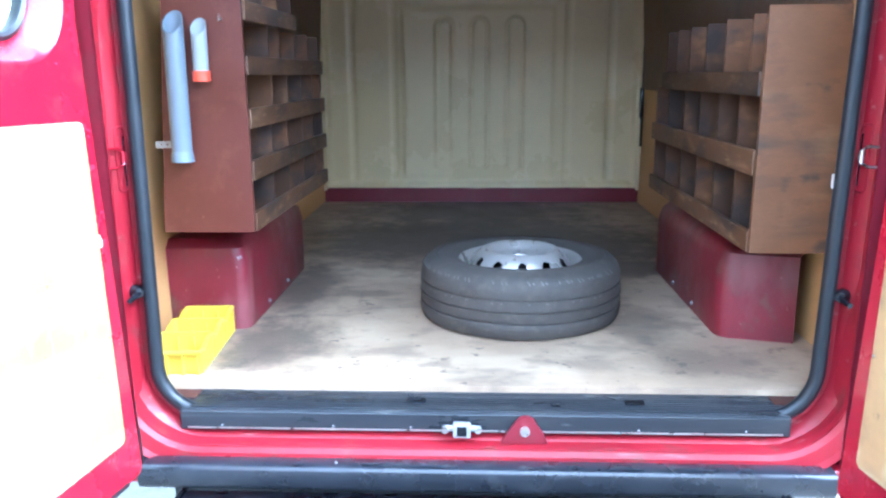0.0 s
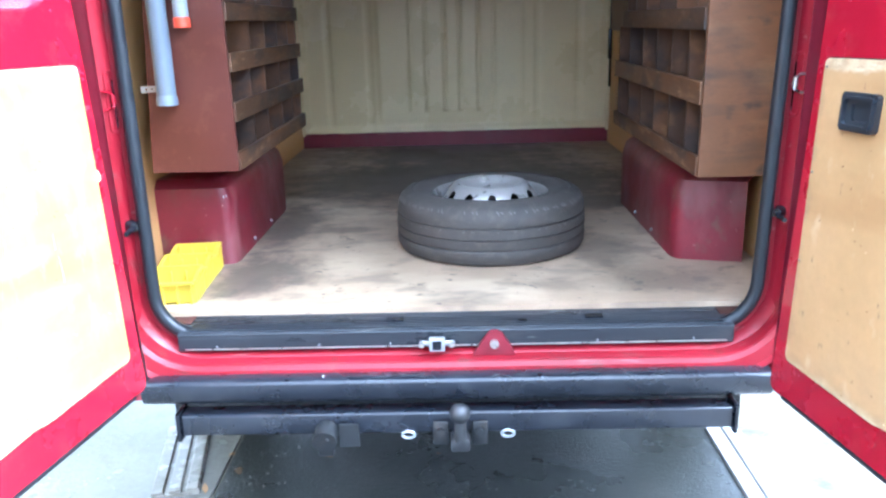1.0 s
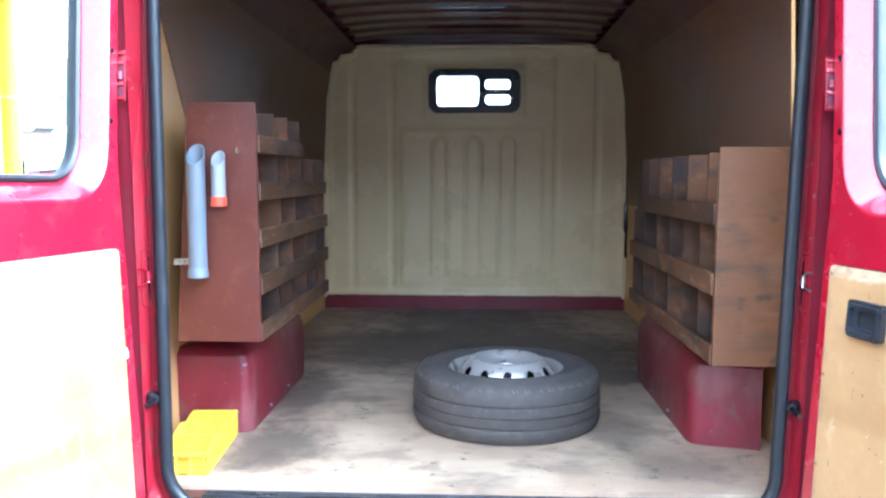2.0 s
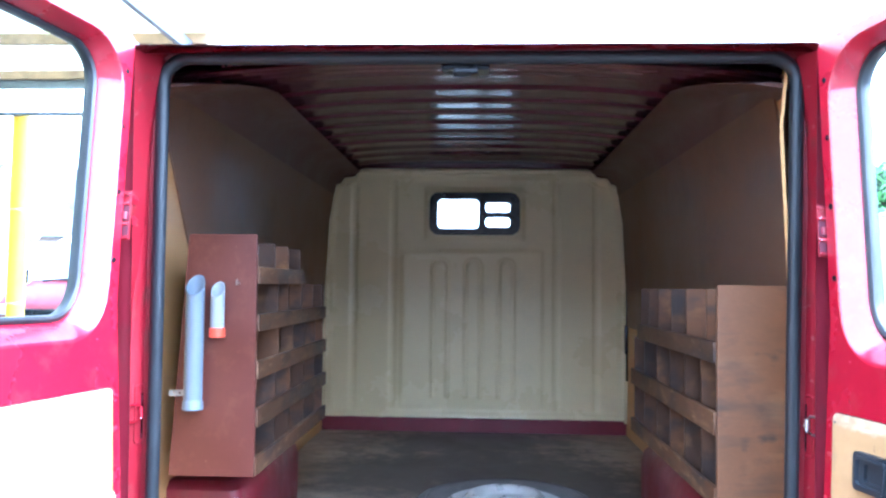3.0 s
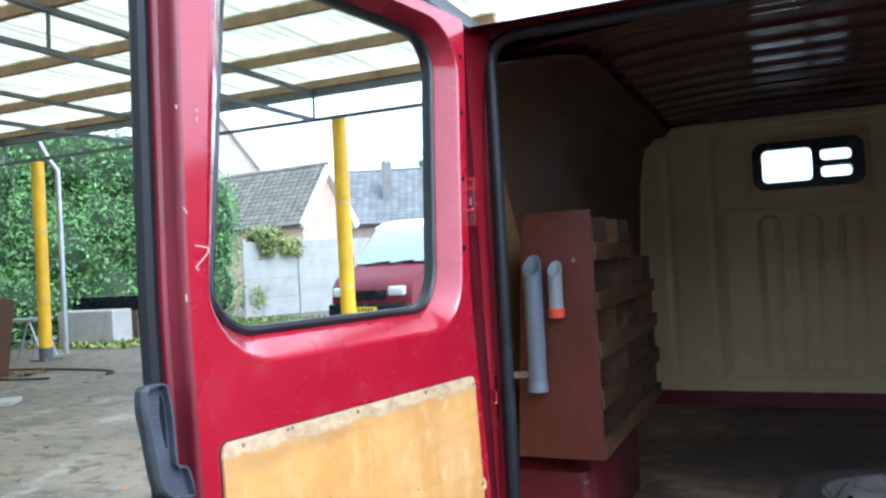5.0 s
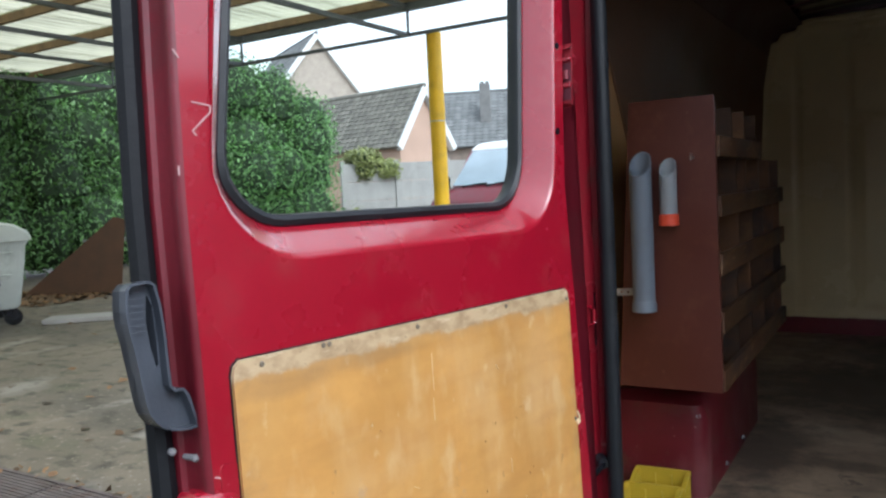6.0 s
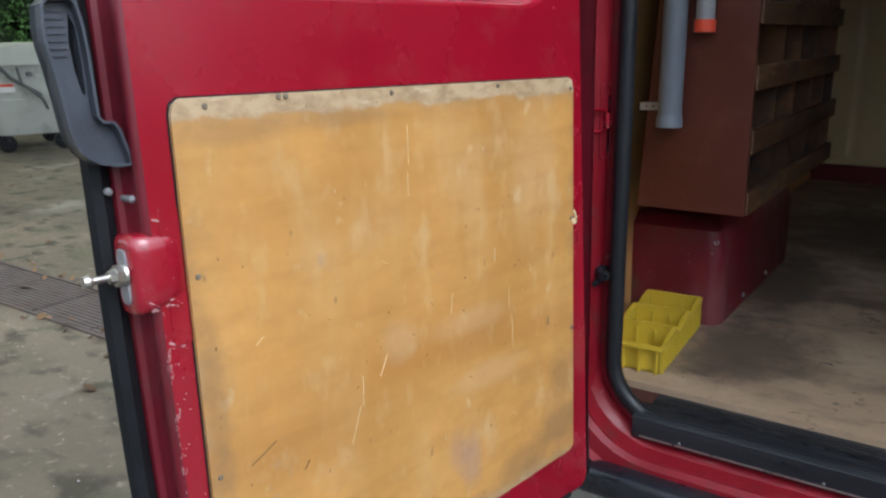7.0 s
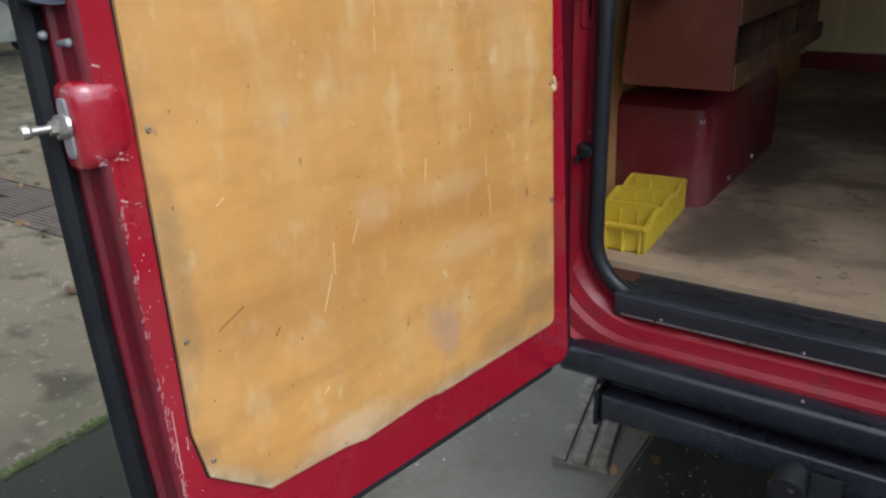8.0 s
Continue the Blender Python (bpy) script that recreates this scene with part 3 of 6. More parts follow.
tagged(part("ground", bm, CONCRETE), "worn tan-grey concrete yard with damp stains and leaf litter", "ground", kind="structure")
bm = bmesh.new()
box(bm, -0.70, 0.795, -9, 12, -0.05, 0.006)
tagged(part("asphalt", bm, ASPHALT), "damp dark asphalt strip under the van", "asphalt", kind="structure")
bm = bmesh.new()
box(bm, -2.01, -1.35, -9, -0.12, -0.05, 0.005)
tagged(part("asphalt_strip", bm, ASPHALT), "dark asphalt strip beside the yard concrete", "asphalt", kind="structure")
bm = bmesh.new()
box(bm, -1.34, -0.71, -9, 0.9, -0.05, 0.007, 0.003)
tagged(part("pavement", bm, WET_CONCRETE), "wet pale concrete slab beside the asphalt", "pavement", kind="structure")
for x0, x1, top in ((0.80, 0.845, 0.016), (0.852, 0.90, 0.018)):
    bm = bmesh.new()
    box(bm, x0, x1, -9, 12, -0.05, top, 0.004)
    tagged(part("kerb_strip", bm, PALE_CONCRETE), "pale concrete edging strip beside damp asphalt", "kerb", kind="structure")

# ---- the van ----
van = thing("van", pose(0, 0, 0), "red panel van with its rear doors open and plywood-lined load space", "van")
FLOOR = 0.575
simple("floor", PLY_FLOOR, van, "worn plywood load floor with dark stains, darkest towards the back", at=(-0.93, 0.93, 0.055, 2.9, FLOOR - 0.02, FLOOR))
simple("subfloor", RED_DULL, van, "red steel subfloor", at=(-0.93, 0.93, -0.02, 2.92, FLOOR - 0.05, FLOOR - 0.022))

def crown(y):
    """Greatest height of the roof skin behind the opening: it falls away to the rear."""
    return 2.044 + 0.30 * (y + 0.03)
# rear frame round the opening: stepped red channel
OPEN_X, OPEN_B, OPEN_T, OPEN_R = 0.758, 0.535, 2.014, (0.12, 0.07, 0.07, 0.12)
def splay(bm):
    """The right-hand post stands a little wider towards the roof."""
    for v in bm.verts:
        if v.co.x > 0.4:
            v.co.x += 0.033 * max(0.0, min(1.0, (v.co.z - 0.55) / 1.4))
bm = bmesh.new()
prof = [(0.012, 0.02), (0.006, -0.016), (0.028, -0.022), (0.040, -0.052), (0.0455, -0.058), (0.047, -0.083), (0.0435, -0.088), (0.045, -0.1005), (0.0485, -0.1015), (0.0485, -0.1045), (0.0465, -0.1055), (0.056, -0.116), (0.085, -0.120), (0.092, -0.135), (0.20, -0.14), (0.235, -0.10), (0.24, 0.03)]
sweep_loops(bm, [[(x, yy, min(z, crown(yy))) for x, yy, z in offset_rect(OPEN_X, OPEN_B, OPEN_T, OPEN_R, n, y)] for n, y in prof[:14]])
splay(bm)
part("rear_frame", bm, RED_FRAME, van, "stepped red door frame", True)
bm = bmesh.new()
seal_path = offset_rect(OPEN_X, OPEN_B, OPEN_T, OPEN_R, -0.004, -0.03, 10)
tube(bm, seal_path, 0.0165, 10, True)
splay(bm)
part("door_seal", bm, SEAL, van, "black rubber door seal", True)

# outer body: sides, roof, cab nose
SIDE = [(0.80, 0.45), (0.985, 0.50), (1.0, 0.9), (0.995, 1.35), (0.96, 1.85), (0.90, 2.12), (0.82, 2.22)]
INNER = [(0.86, 0.53), (0.935, 0.56), (0.945, 0.9), (0.945, 1.35), (0.935, 1.85), (0.88, 2.10), (0.80, 2.19)]
for s, nm in ((-1, "body_side"), (1, "body_side")):
    bm = bmesh.new()
    loops = []
    for y, pull in ((0.0, 0.045), (0.10, 0.0), (0.35, 0.0), (0.6, 0.0), (1.5, 0.0), (2.95, 0.0)):
        loops.append([(s * (x - pull), y, min(z, crown(y) - 0.012)) for x, z in SIDE + INNER[::-1]])
    sweep_loops(bm, loops, True, True)
    part(nm, bm, RED, van, "", True)
    # plywood lining: lower and upper sheets
    bm = bmesh.new()
    lin = [(0.925, 0.575), (0.930, 0.9), (0.928, 1.40), (0.91, 1.85), (0.884, 2.02), (0.876, 2.018), (0.902, 1.848), (0.920, 1.40), (0.922, 0.9), (0.917, 0.575)]
    sweep_loops(bm, [[(s * (x - pull * (1 - 0.3 * max(0, z - 1.9) / 0.12)), y, z) for x, z in lin] for y, pull in ((-0.012, 0.150), (0.05, 0.128), (0.16, 0.065), (0.27, 0.012), (0.34, 0.0), (1.2, 0.0), (2.88, 0.0))], True, True)
    part("side_lining", bm, PLY_WALL, van, "orange-brown plywood side lining", True)
    bm = bmesh.new()
    up = [(0.921, 1.22), (0.9195, 1.40), (0.8985, 1.85), (0.872, 2.014), (0.866, 2.014), (0.8925, 1.85), (0.9135, 1.40), (0.915, 1.22)]
    # on the left the dark part starts along a slant towards the door
    sweep_loops(bm, [[(s * x, (0.38 + 0.76 * (1.83 - z) if s < 0 else 0.34) if y is None else y, z) for x, z in up] for y in (None, 1.2, 2.87)], True, True)
    part("upper_lining", bm, WALL_BROWN, van, "dark brown upper part of the side lining", True)
    # wheel arch box with a rounded inner corner
    bm = bmesh.new()
    xi, xo = (0.685, 0.93) if s < 0 else (0.672, 0.868)
    out = [(xo, 0.475), (xi + 0.035, 0.475), (xi + 0.016, 0.480), (xi + 0.005, 0.492), (xi, 0.51), (xi, 0.57), (xi, 1.22), (xi + 0.05, 1.32), (xo, 1.34)]
    if s > 0:
        out = [(x, y - (0.036 + 0.26 * (x - xi)) * (y < 0.6)) for x, y in out]
    loops = [[(s * (x + 0.012 * (z > 0.8) * (x < 0.8)), y, z) for x, y in out] for z in (FLOOR, 0.60, 0.78, 0.82)]
    loops.append([(s * (x + 0.04 * (x < 0.9)), y + 0.03 * (y < 0.6), 0.845) for x, y in out])
    sweep_loops(bm, loops, True, True)
    arch = part("wheel_arch", bm, ARCH_RED, van, "dull red steel wheel arch", True)
    for yy, zz in ((0.515, 0.79), (0.70, 0.597), (0.95, 0.597)):
        bm = bmesh.new()
        cyl(bm, (s * (xi + 0.03 if yy < 0.6 else xi + 0.004), yy - (0.02 if yy < 0.6 else 0), zz), (s * (xi + (0.02 if yy < 0.6 else -0.006)), yy - (0.034 if yy < 0.6 else 0), zz + 0.004), 0.0065, segs=10)
        part("bolt", bm, GALV_DULL, arch)

for s in (-1, 1):
    bm = bmesh.new()
    cove = [(0.892, 1.99), (0.896, 2.02), (0.880, 2.08), (0.835, 2.185), (0.75, 2.19), (0.70, 2.188), (0.75, 2.172), (0.806, 2.145), (0.848, 2.085), (0.864, 2.012)]
    def under(y, x):
        """Just below the ceiling's ribs."""
        return 2.190 - 0.05 * (x / 0.82) ** 3 - 0.195 * max(0.0, 1 - y / 0.85) ** 1.2
    sweep_loops(bm, [[(s * x, y, min(z, crown(y) - 0.02, under(y, x) - (0.012 if i > 4 else 0.0))) for i, (x, z) in enumerate(cove)] for y in (0.02, 0.12, 0.25, 0.4, 0.55, 0.7, 0.85, 2.0, 2.94)], True, True)
    part("roof_cove", bm, COVE, van, "", True)
# roof with cross ribs inside
bm = bmesh.new()
rows = []
ys = [0.0 + 2.94 * i / 150 for i in range(151)]
for y in ys:
    rib = 0.014 * max(0.0, math.cos(2 * math.pi * y / 0.21)) ** 2
    rows.append([(x, y, 2.215 - 0.05 * (abs(x) / 0.82) ** 3 - rib - 0.195 * max(0.0, 1 - y / 0.85) ** 1.2) for x in [-0.82 + 1.64 * k / 24 for k in range(25)]])
sweep_loops(bm, rows, False)
part("ceiling", bm, ROOF_RED, van, "dark red glossy ribbed roof inside", True)
bm = bmesh.new()
outer = [(-0.90, 2.12), (-0.80, 2.235), (-0.4, 2.27), (0.4, 2.27), (0.80, 2.235), (0.90, 2.12), (0.80, 2.22), (0.4, 2.25), (-0.4, 2.25), (-0.80, 2.22)]
sweep_loops(bm, [[(x, y, z) for x, z in outer] for y in (0.72, 1.5, 2.95)], True, True)
part("roof", bm, RED, van, "red van roof", True)
# header over the opening, with gutter strip and lock plate
bm = bmesh.new()
hp = [(-0.012, 2.018), (-0.012, 2.036), (0.03, 2.045), (0.12, 2.07), (0.16, 2.066), (0.14, 2.05), (0.06, 2.024)]
sweep_loops(bm, [[(x, y, z) for y, z in hp] for x in (-0.86, -0.3, 0.3, 0.86)], True, True)
part("header", bm, ROOF_RED, van, "dark red header beam", True)
bm = bmesh.new()
slope = [(-0.075, crown(-0.075) - 0.012), (-0.06, crown(-0.06)), (0.0, crown(0.0)), (0.2, crown(0.2)), (0.46, crown(0.46)), (0.74, 2.268), (0.74, 2.248), (0.46, crown(0.46) - 0.016), (0.2, crown(0.2) - 0.016), (0.0, crown(0.0) - 0.014)]
sweep_loops(bm, [[(x, y, z - dz) for y, z in slope] for x, dz in ((-0.875, 0.05), (-0.80, 0.010), (-0.4, 0.0), (0.4, 0.0), (0.80, 0.010), (0.875, 0.05))], True, True)
part("roof_edge", bm, RED, van, "", True)
bm = bmesh.new()
box(bm, -0.065, 0.055, -0.02, 0.04, 1.985, 2.005, 0.006)
box(bm, -0.035, 0.025, -0.03, 0.02, 1.972, 1.988, 0.005)
part("top_lock_plate", bm, BLACK, van)

# sill: tread, red step, bumper
bm = bmesh.new()
box(bm, -0.700, 0.700, -0.05, 0.065, 0.532, 0.556, 0.004)
for k in range(9):
    y = -0.042 + k * 0.0118
    box(bm, -0.696, 0.696, y, y + 0.006, 0.555, 0.5605)
box(bm, -0.700, 0.700, -0.056, -0.046, 0.506, 0.554, 0.004)
tread = part("sill_tread", bm, TREAD, van, "worn black ribbed sill tread")
for x in (-0.151, 0.359):
    simple("slot", BLACK, tread, at=(x - 0.022, x + 0.022, -0.010, 0.012, 0.556, 0.5640))
simple("tear", BLACK, tread, at=(0.165, 0.185, -0.022, -0.012, 0.556, 0.5622))
for x in (-0.60, -0.34, -0.16, 0.36, 0.60):
    bm = bmesh.new()
    ball(bm, (x, -0.0565, 0.519), 0.0032, 8)
    part("screw", bm, GALV_DULL, tread)
simple("lip_strip", ZINC, tread, "thin metal edge strip", at=(-0.682, 0.682, -0.0575, -0.055, 0.511, 0.514))
for x in (-0.715, 0.715):
    simple("corner_plate", RUST_RED, van, at=(x - 0.034, x + 0.034, 0.0, 0.05, 0.54, 0.562))
bm = bmesh.new()
box(bm, -0.088, 0.003, -0.073, -0.062, 0.516, 0.531, 0.006, 3)
box(bm, -0.062, -0.022, -0.082, -0.064, 0.505, 0.541, 0.004)
striker = part("striker_plate", bm, GALV_DULL, van, "zinc striker plate with a square socket", True)
simple("socket", BLACK, striker, at=(-0.053, -0.031, -0.084, -0.075, 0.512, 0.534))
for x in (-0.08, -0.005):
    bm = bmesh.new()
    cyl(bm, (x, -0.082, 0.523), (x, -0.07, 0.523), 0.007, segs=8)
    part("screw", bm, ZINC, striker)
bm = bmesh.new()
tab = [(0.048, 0.49), (0.154, 0.49), (0.144, 0.512), (0.130, 0.532), (0.120, 0.548), (0.110, 0.554), (0.096, 0.554), (0.086, 0.548), (0.074, 0.532), (0.060, 0.512)]
plate(bm, tab, [], -0.072, -0.06)
tab = part("catch_tab", bm, RED_DULL, van, "red steel catch tab", True)
bm = bmesh.new()
cyl(bm, (0.101, -0.082, 0.522), (0.101, -0.07, 0.522), 0.011, segs=12)
part("bolt", bm, ZINC, tab)
bm = bmesh.new()
bp = [(-0.166, 0.428), (-0.168, 0.462), (-0.166, 0.468), (-0.161, 0.4715), (-0.154, 0.4725), (-0.125, 0.474), (-0.115, 0.470), (-0.115, 0.41), (-0.13, 0.40), (-0.158, 0.415)]
sweep_loops(bm, [[(x, y, z) for y, z in bp] for x in (-0.762, -0.745, 0.745, 0.762)], True, True)
bumper = part("bumper", bm, BUMPER, van, "dark grey-black plastic step bumper", True)
for x in (-0.32,):
    bm = bmesh.new()
    ball(bm, (x, -0.142, 0.4725), 0.004, 8)
    part("rivet", bm, GALV_DULL, bumper)
bm = bmesh.new()
box(bm, -0.675, 0.675, -0.165, -0.11, 0.328, 0.383, 0.006, 3)
towbar = part("tow_bar", bm, BUMPER, van, "black square steel tow bar", True)
for x in (-0.68, 0.68):
    simple("end_plate", BLACK, towbar, at=(x - 0.005, x + 0.005, -0.172, -0.10, 0.316, 0.390), bevel=0.002)
bm = bmesh.new()
cyl(bm, (0.012, -0.205, 0.33), (0.012, -0.205, 0.385), 0.016, 0.014)
ball(bm, (0.012, -0.205, 0.40), 0.025, 20)
box(bm, -0.012, 0.036, -0.215, -0.165, 0.30, 0.335, 0.008)
part("tow_ball", bm, TOW_BALL, towbar, "dull steel tow ball", True)
for x in (-0.035, 0.06):
    bm = bmesh.new()
    box(bm, x - 0.02, x + 0.02, -0.18, -0.17, 0.30, 0.365, 0.006)
    cyl(bm, (x, -0.192, 0.34), (x, -0.178, 0.34), 0.011, segs=6)
    part("ball_bracket", bm, TOW_BLACK, towbar, "", True)
for x in (-0.115, 0.128):
    bm = bmesh.new()
    tube(bm, [(x + 0.015 * math.cos(a), -0.170, 0.326 + 0.009 * math.sin(a)) for a in [2 * math.pi * k / 14 for k in range(14)]], 0.0038, 6, True)
    part("chain_eye", bm, GALV, towbar, "bright steel chain eye", True)
bm = bmesh.new()
cyl(bm, (-0.315, -0.205, 0.335), (-0.315, -0.165, 0.340), 0.027, 0.029, segs=18)
cyl(bm, (-0.315, -0.212, 0.332), (-0.315, -0.204, 0.334), 0.031, 0.031, segs=18)
box(bm, -0.326, -0.304, -0.216, -0.208, 0.345, 0.362, 0.003)
ball(bm, (-0.308, -0.213, 0.340), 0.006, 8)
box(bm, -0.335, -0.295, -0.20, -0.185, 0.285, 0.32, 0.006)
part("trailer_socket", bm, TOW_BLACK, towbar, "black trailer socket with flap", True)
simple("socket_plate", TOW_BLACK, towbar, at=(-0.285, -0.235, -0.178, -0.171, 0.30, 0.36))

# chassis, wheels and cab
simple("chassis", BLACK, van, at=(-0.75, 0.75, 0.0, 4.6, 0.30, 0.50))
for wx in (-0.86, 0.86):
    for wy in (0.95, 4.1):
        bm = bmesh.new()
        lathe(bm, [(0.19, -0.09), (0.29, -0.095), (0.312, -0.07), (0.315, 0.0), (0.312, 0.07), (0.29, 0.095), (0.19, 0.09), (0.05, 0.05), (0.001, 0.05), (0.001, -0.05), (0.19, -0.09)], 32, pose(wx, wy, 0.315, 0, 90, 0))
        part("road_wheel", bm, TYRE, van, "", True)
for s in (-1, 1):
    bm = bmesh.new()
    win = [(3.15, 1.35), (3.95, 1.35), (3.62, 1.98), (3.15, 1.98)]
    plate(bm, [(2.95, 0.45), (5.0, 0.45), (5.0, 1.0), (4.35, 1.25), (3.75, 2.10), (2.95, 2.20)], [win], -0.02, 0.02)
    bmesh.ops.transform(bm, matrix=Matrix(((0, 1, 0, s * 0.96), (1, 0, 0, 0), (0, 0, 1, 0), (0, 0, 0, 1))), verts=bm.verts[:])
    part("cab_side", bm, RED, van)
for p in ([(5.0, 0.45), (5.02, 0.45), (5.02, 1.0), (5.0, 1.0)], [(5.0, 0.98), (5.0, 1.0), (4.35, 1.27), (4.35, 1.25)], [(3.75, 2.10), (3.75, 2.13), (2.93, 2.25), (2.93, 2.22)]):
    bm = bmesh.new()
    sweep_loops(bm, [[(x, y, z) for y, z in p] for x in (-0.95, 0.95)], True, True)
    part("cab_panel", bm, RED, van)
simple("dashboard", BLACK, van, at=(-0.93, 0.93, 4.05, 4.5, 0.9, 1.2), bevel=0.05)
for x in (-0.5, 0.45):
    bm = bmesh.new()
    box(bm, x - 0.25, x + 0.25, 3.05, 3.2, 0.95, 1.6, 0.05)
    box(bm, x - 0.25, x + 0.25, 3.05, 3.6, 0.85, 1.0, 0.05)
    part("seat", bm, BLACK, van, "", True)
bm = bmesh.new()
sweep_loops(bm, [[(x, y, z) for y, z in ((4.33, 1.26), (3.74, 2.10), (3.735, 2.096), (4.325, 1.256))] for x in (-0.93, 0.93)], True, True)
ws = part("windscreen", bm, GLASS, van)
ws.visible_shadow = False

# bulkhead: pressed cream sheet with ribs, notched top corners and a sliding window
BY = 2.875
BULK = ((0.655, 0.93), (1.67, 0.927), (1.94, 0.913), (2.025, 0.888), (2.070, 0.868), (2.078, 0.826), (2.112, 0.806), (2.120, 0.738), (2.158, 0.722), (2.168, 0.69))
def bulk_half(z):
    for (z0, h0), (z1, h1) in zip(BULK, BULK[1:]):
        if z <= z1:
            return h0 + (h1 - h0) * (z - z0) / (z1 - z0)
    return BULK[-1][1]
def ridge(d, w):
    return max(0.0, 1 - (d / w) ** 2) ** 0.5 if abs(d) < w else 0.0
def smooth_step(a, b, v):
    k = min(1.0, max(0.0, (v - a) / (b - a)))
    return k * k * (3 - 2 * k)
def press(x, z):
    """How far the sheet stands out towards the load space."""
    h = 0.0
    for c in (-0.74, -0.50, 0.50, 0.74):
        h -= 0.006 * ridge(x - c, 0.022)
    field = smooth_step(-0.46, -0.43, x) * (1 - smooth_step(0.40, 0.43, x)) * (1 - smooth_step(1.655, 1.69, z)) * smooth_step(0.70, 0.74, z)
    h += 0.005 * field
    for c in (-0.205, -0.005, 0.195):
        d = abs(x - c)
        top = 1.62
        dd = d if z < top - 0.05 else math.hypot(d, z - (top - 0.05))
        h += 0.007 * max(0.0, 1 - ((dd - 0.045) / 0.014) ** 2) * (z > 0.78) * (abs(dd - 0.045) < 0.014)
    edge = min(bulk_half(z) - abs(x), 2.168 - z, z - 0.655 + 0.02)
    h += 0.020 * (1 - smooth_step(0.035, 0.07, edge))
    win = max(abs(x - 0.0) - 0.27, abs(z - 1.895) - 0.125)
    h += 0.012 * (1 - smooth_step(0.015, 0.045, win))
    return h
bm = bmesh.new()
NX, NZ = 220, 150
grid = []
for j in range(NZ + 1):
    z = 0.655 + (2.168 - 0.655) * j / NZ
    half = bulk_half(z)
    grid.append([bm.verts.new((half * (2 * i / NX - 1), BY - press(half * (2 * i / NX - 1), z), z)) for i in range(NX + 1)])
for j in range(NZ):
    for i in range(NX):
        c = (grid[j][i].co + grid[j + 1][i + 1].co) / 2
        if abs(c.x) < 0.245 and abs(c.z - 1.895) < 0.10:
            continue
        bm.faces.new((grid[j][i], grid[j][i + 1], grid[j + 1][i + 1], grid[j + 1][i]))
bulkhead = part("bulkhead", bm, CREAM, van, "cream painted pressed steel bulkhead", True)
bm = bmesh.new()
border = [(-h + 0.012, z) for z, h in BULK] + [(h - 0.012, z) for z, h in BULK[::-1]]
tube(bm, [(x, BY - 0.018, z - 0.010) for x, z in border], 0.016, 10)
part("rolled_border", bm, CREAM, bulkhead, "rolled steel border", True)
simple("bulkhead_sill", RED_DULL, van, "dark red strip below the bulkhead", at=(-0.93, 0.93, BY - 0.02, BY + 0.03, FLOOR, 0.66))
bm = bmesh.new()
plate(bm, rounded(-0.275, 0.275, 1.765, 2.025, 0.06), [rounded(-0.225, 0.025, 1.805, 1.985, 0.03), rounded(0.065, 0.215, 1.815, 1.875, 0.022), rounded(0.065, 0.215, 1.905, 1.965, 0.022)], BY - 0.045, BY + 0.01)
part("bulkhead_window", bm, BLACK, bulkhead, "black framed sliding window", True)
bw_pane = simple("pane", GLASS, bulkhead, at=(-0.23, 0.22, BY - 0.012, BY - 0.008, 1.80, 1.99))
bw_pane.visible_shadow = False
simple("upper_partition", ROOF_RED, van, at=(-0.93, 0.93, BY + 0.03, BY + 0.045, 0.60, 1.77))
simple("upper_partition", ROOF_RED, van, at=(-0.93, 0.93, BY + 0.03, BY + 0.045, 2.02, 2.22))
for s in (-1, 1):
    simple("upper_partition", ROOF_RED, van, at=(*sorted((s * 0.28, s * 0.93)), BY + 0.03, BY + 0.045, 1.772, 2.018))

bm = bmesh.new()
box(bm, 0.902, 0.928, BY - 0.060, BY - 0.022, 1.06, 1.23, 0.006)
box(bm, 0.910, 0.922, BY - 0.052, BY - 0.030, 0.90, 1.90, 0.003)
part("belt_bracket", bm, BLACK, van, "black bracket at the edge of the bulkhead", True)

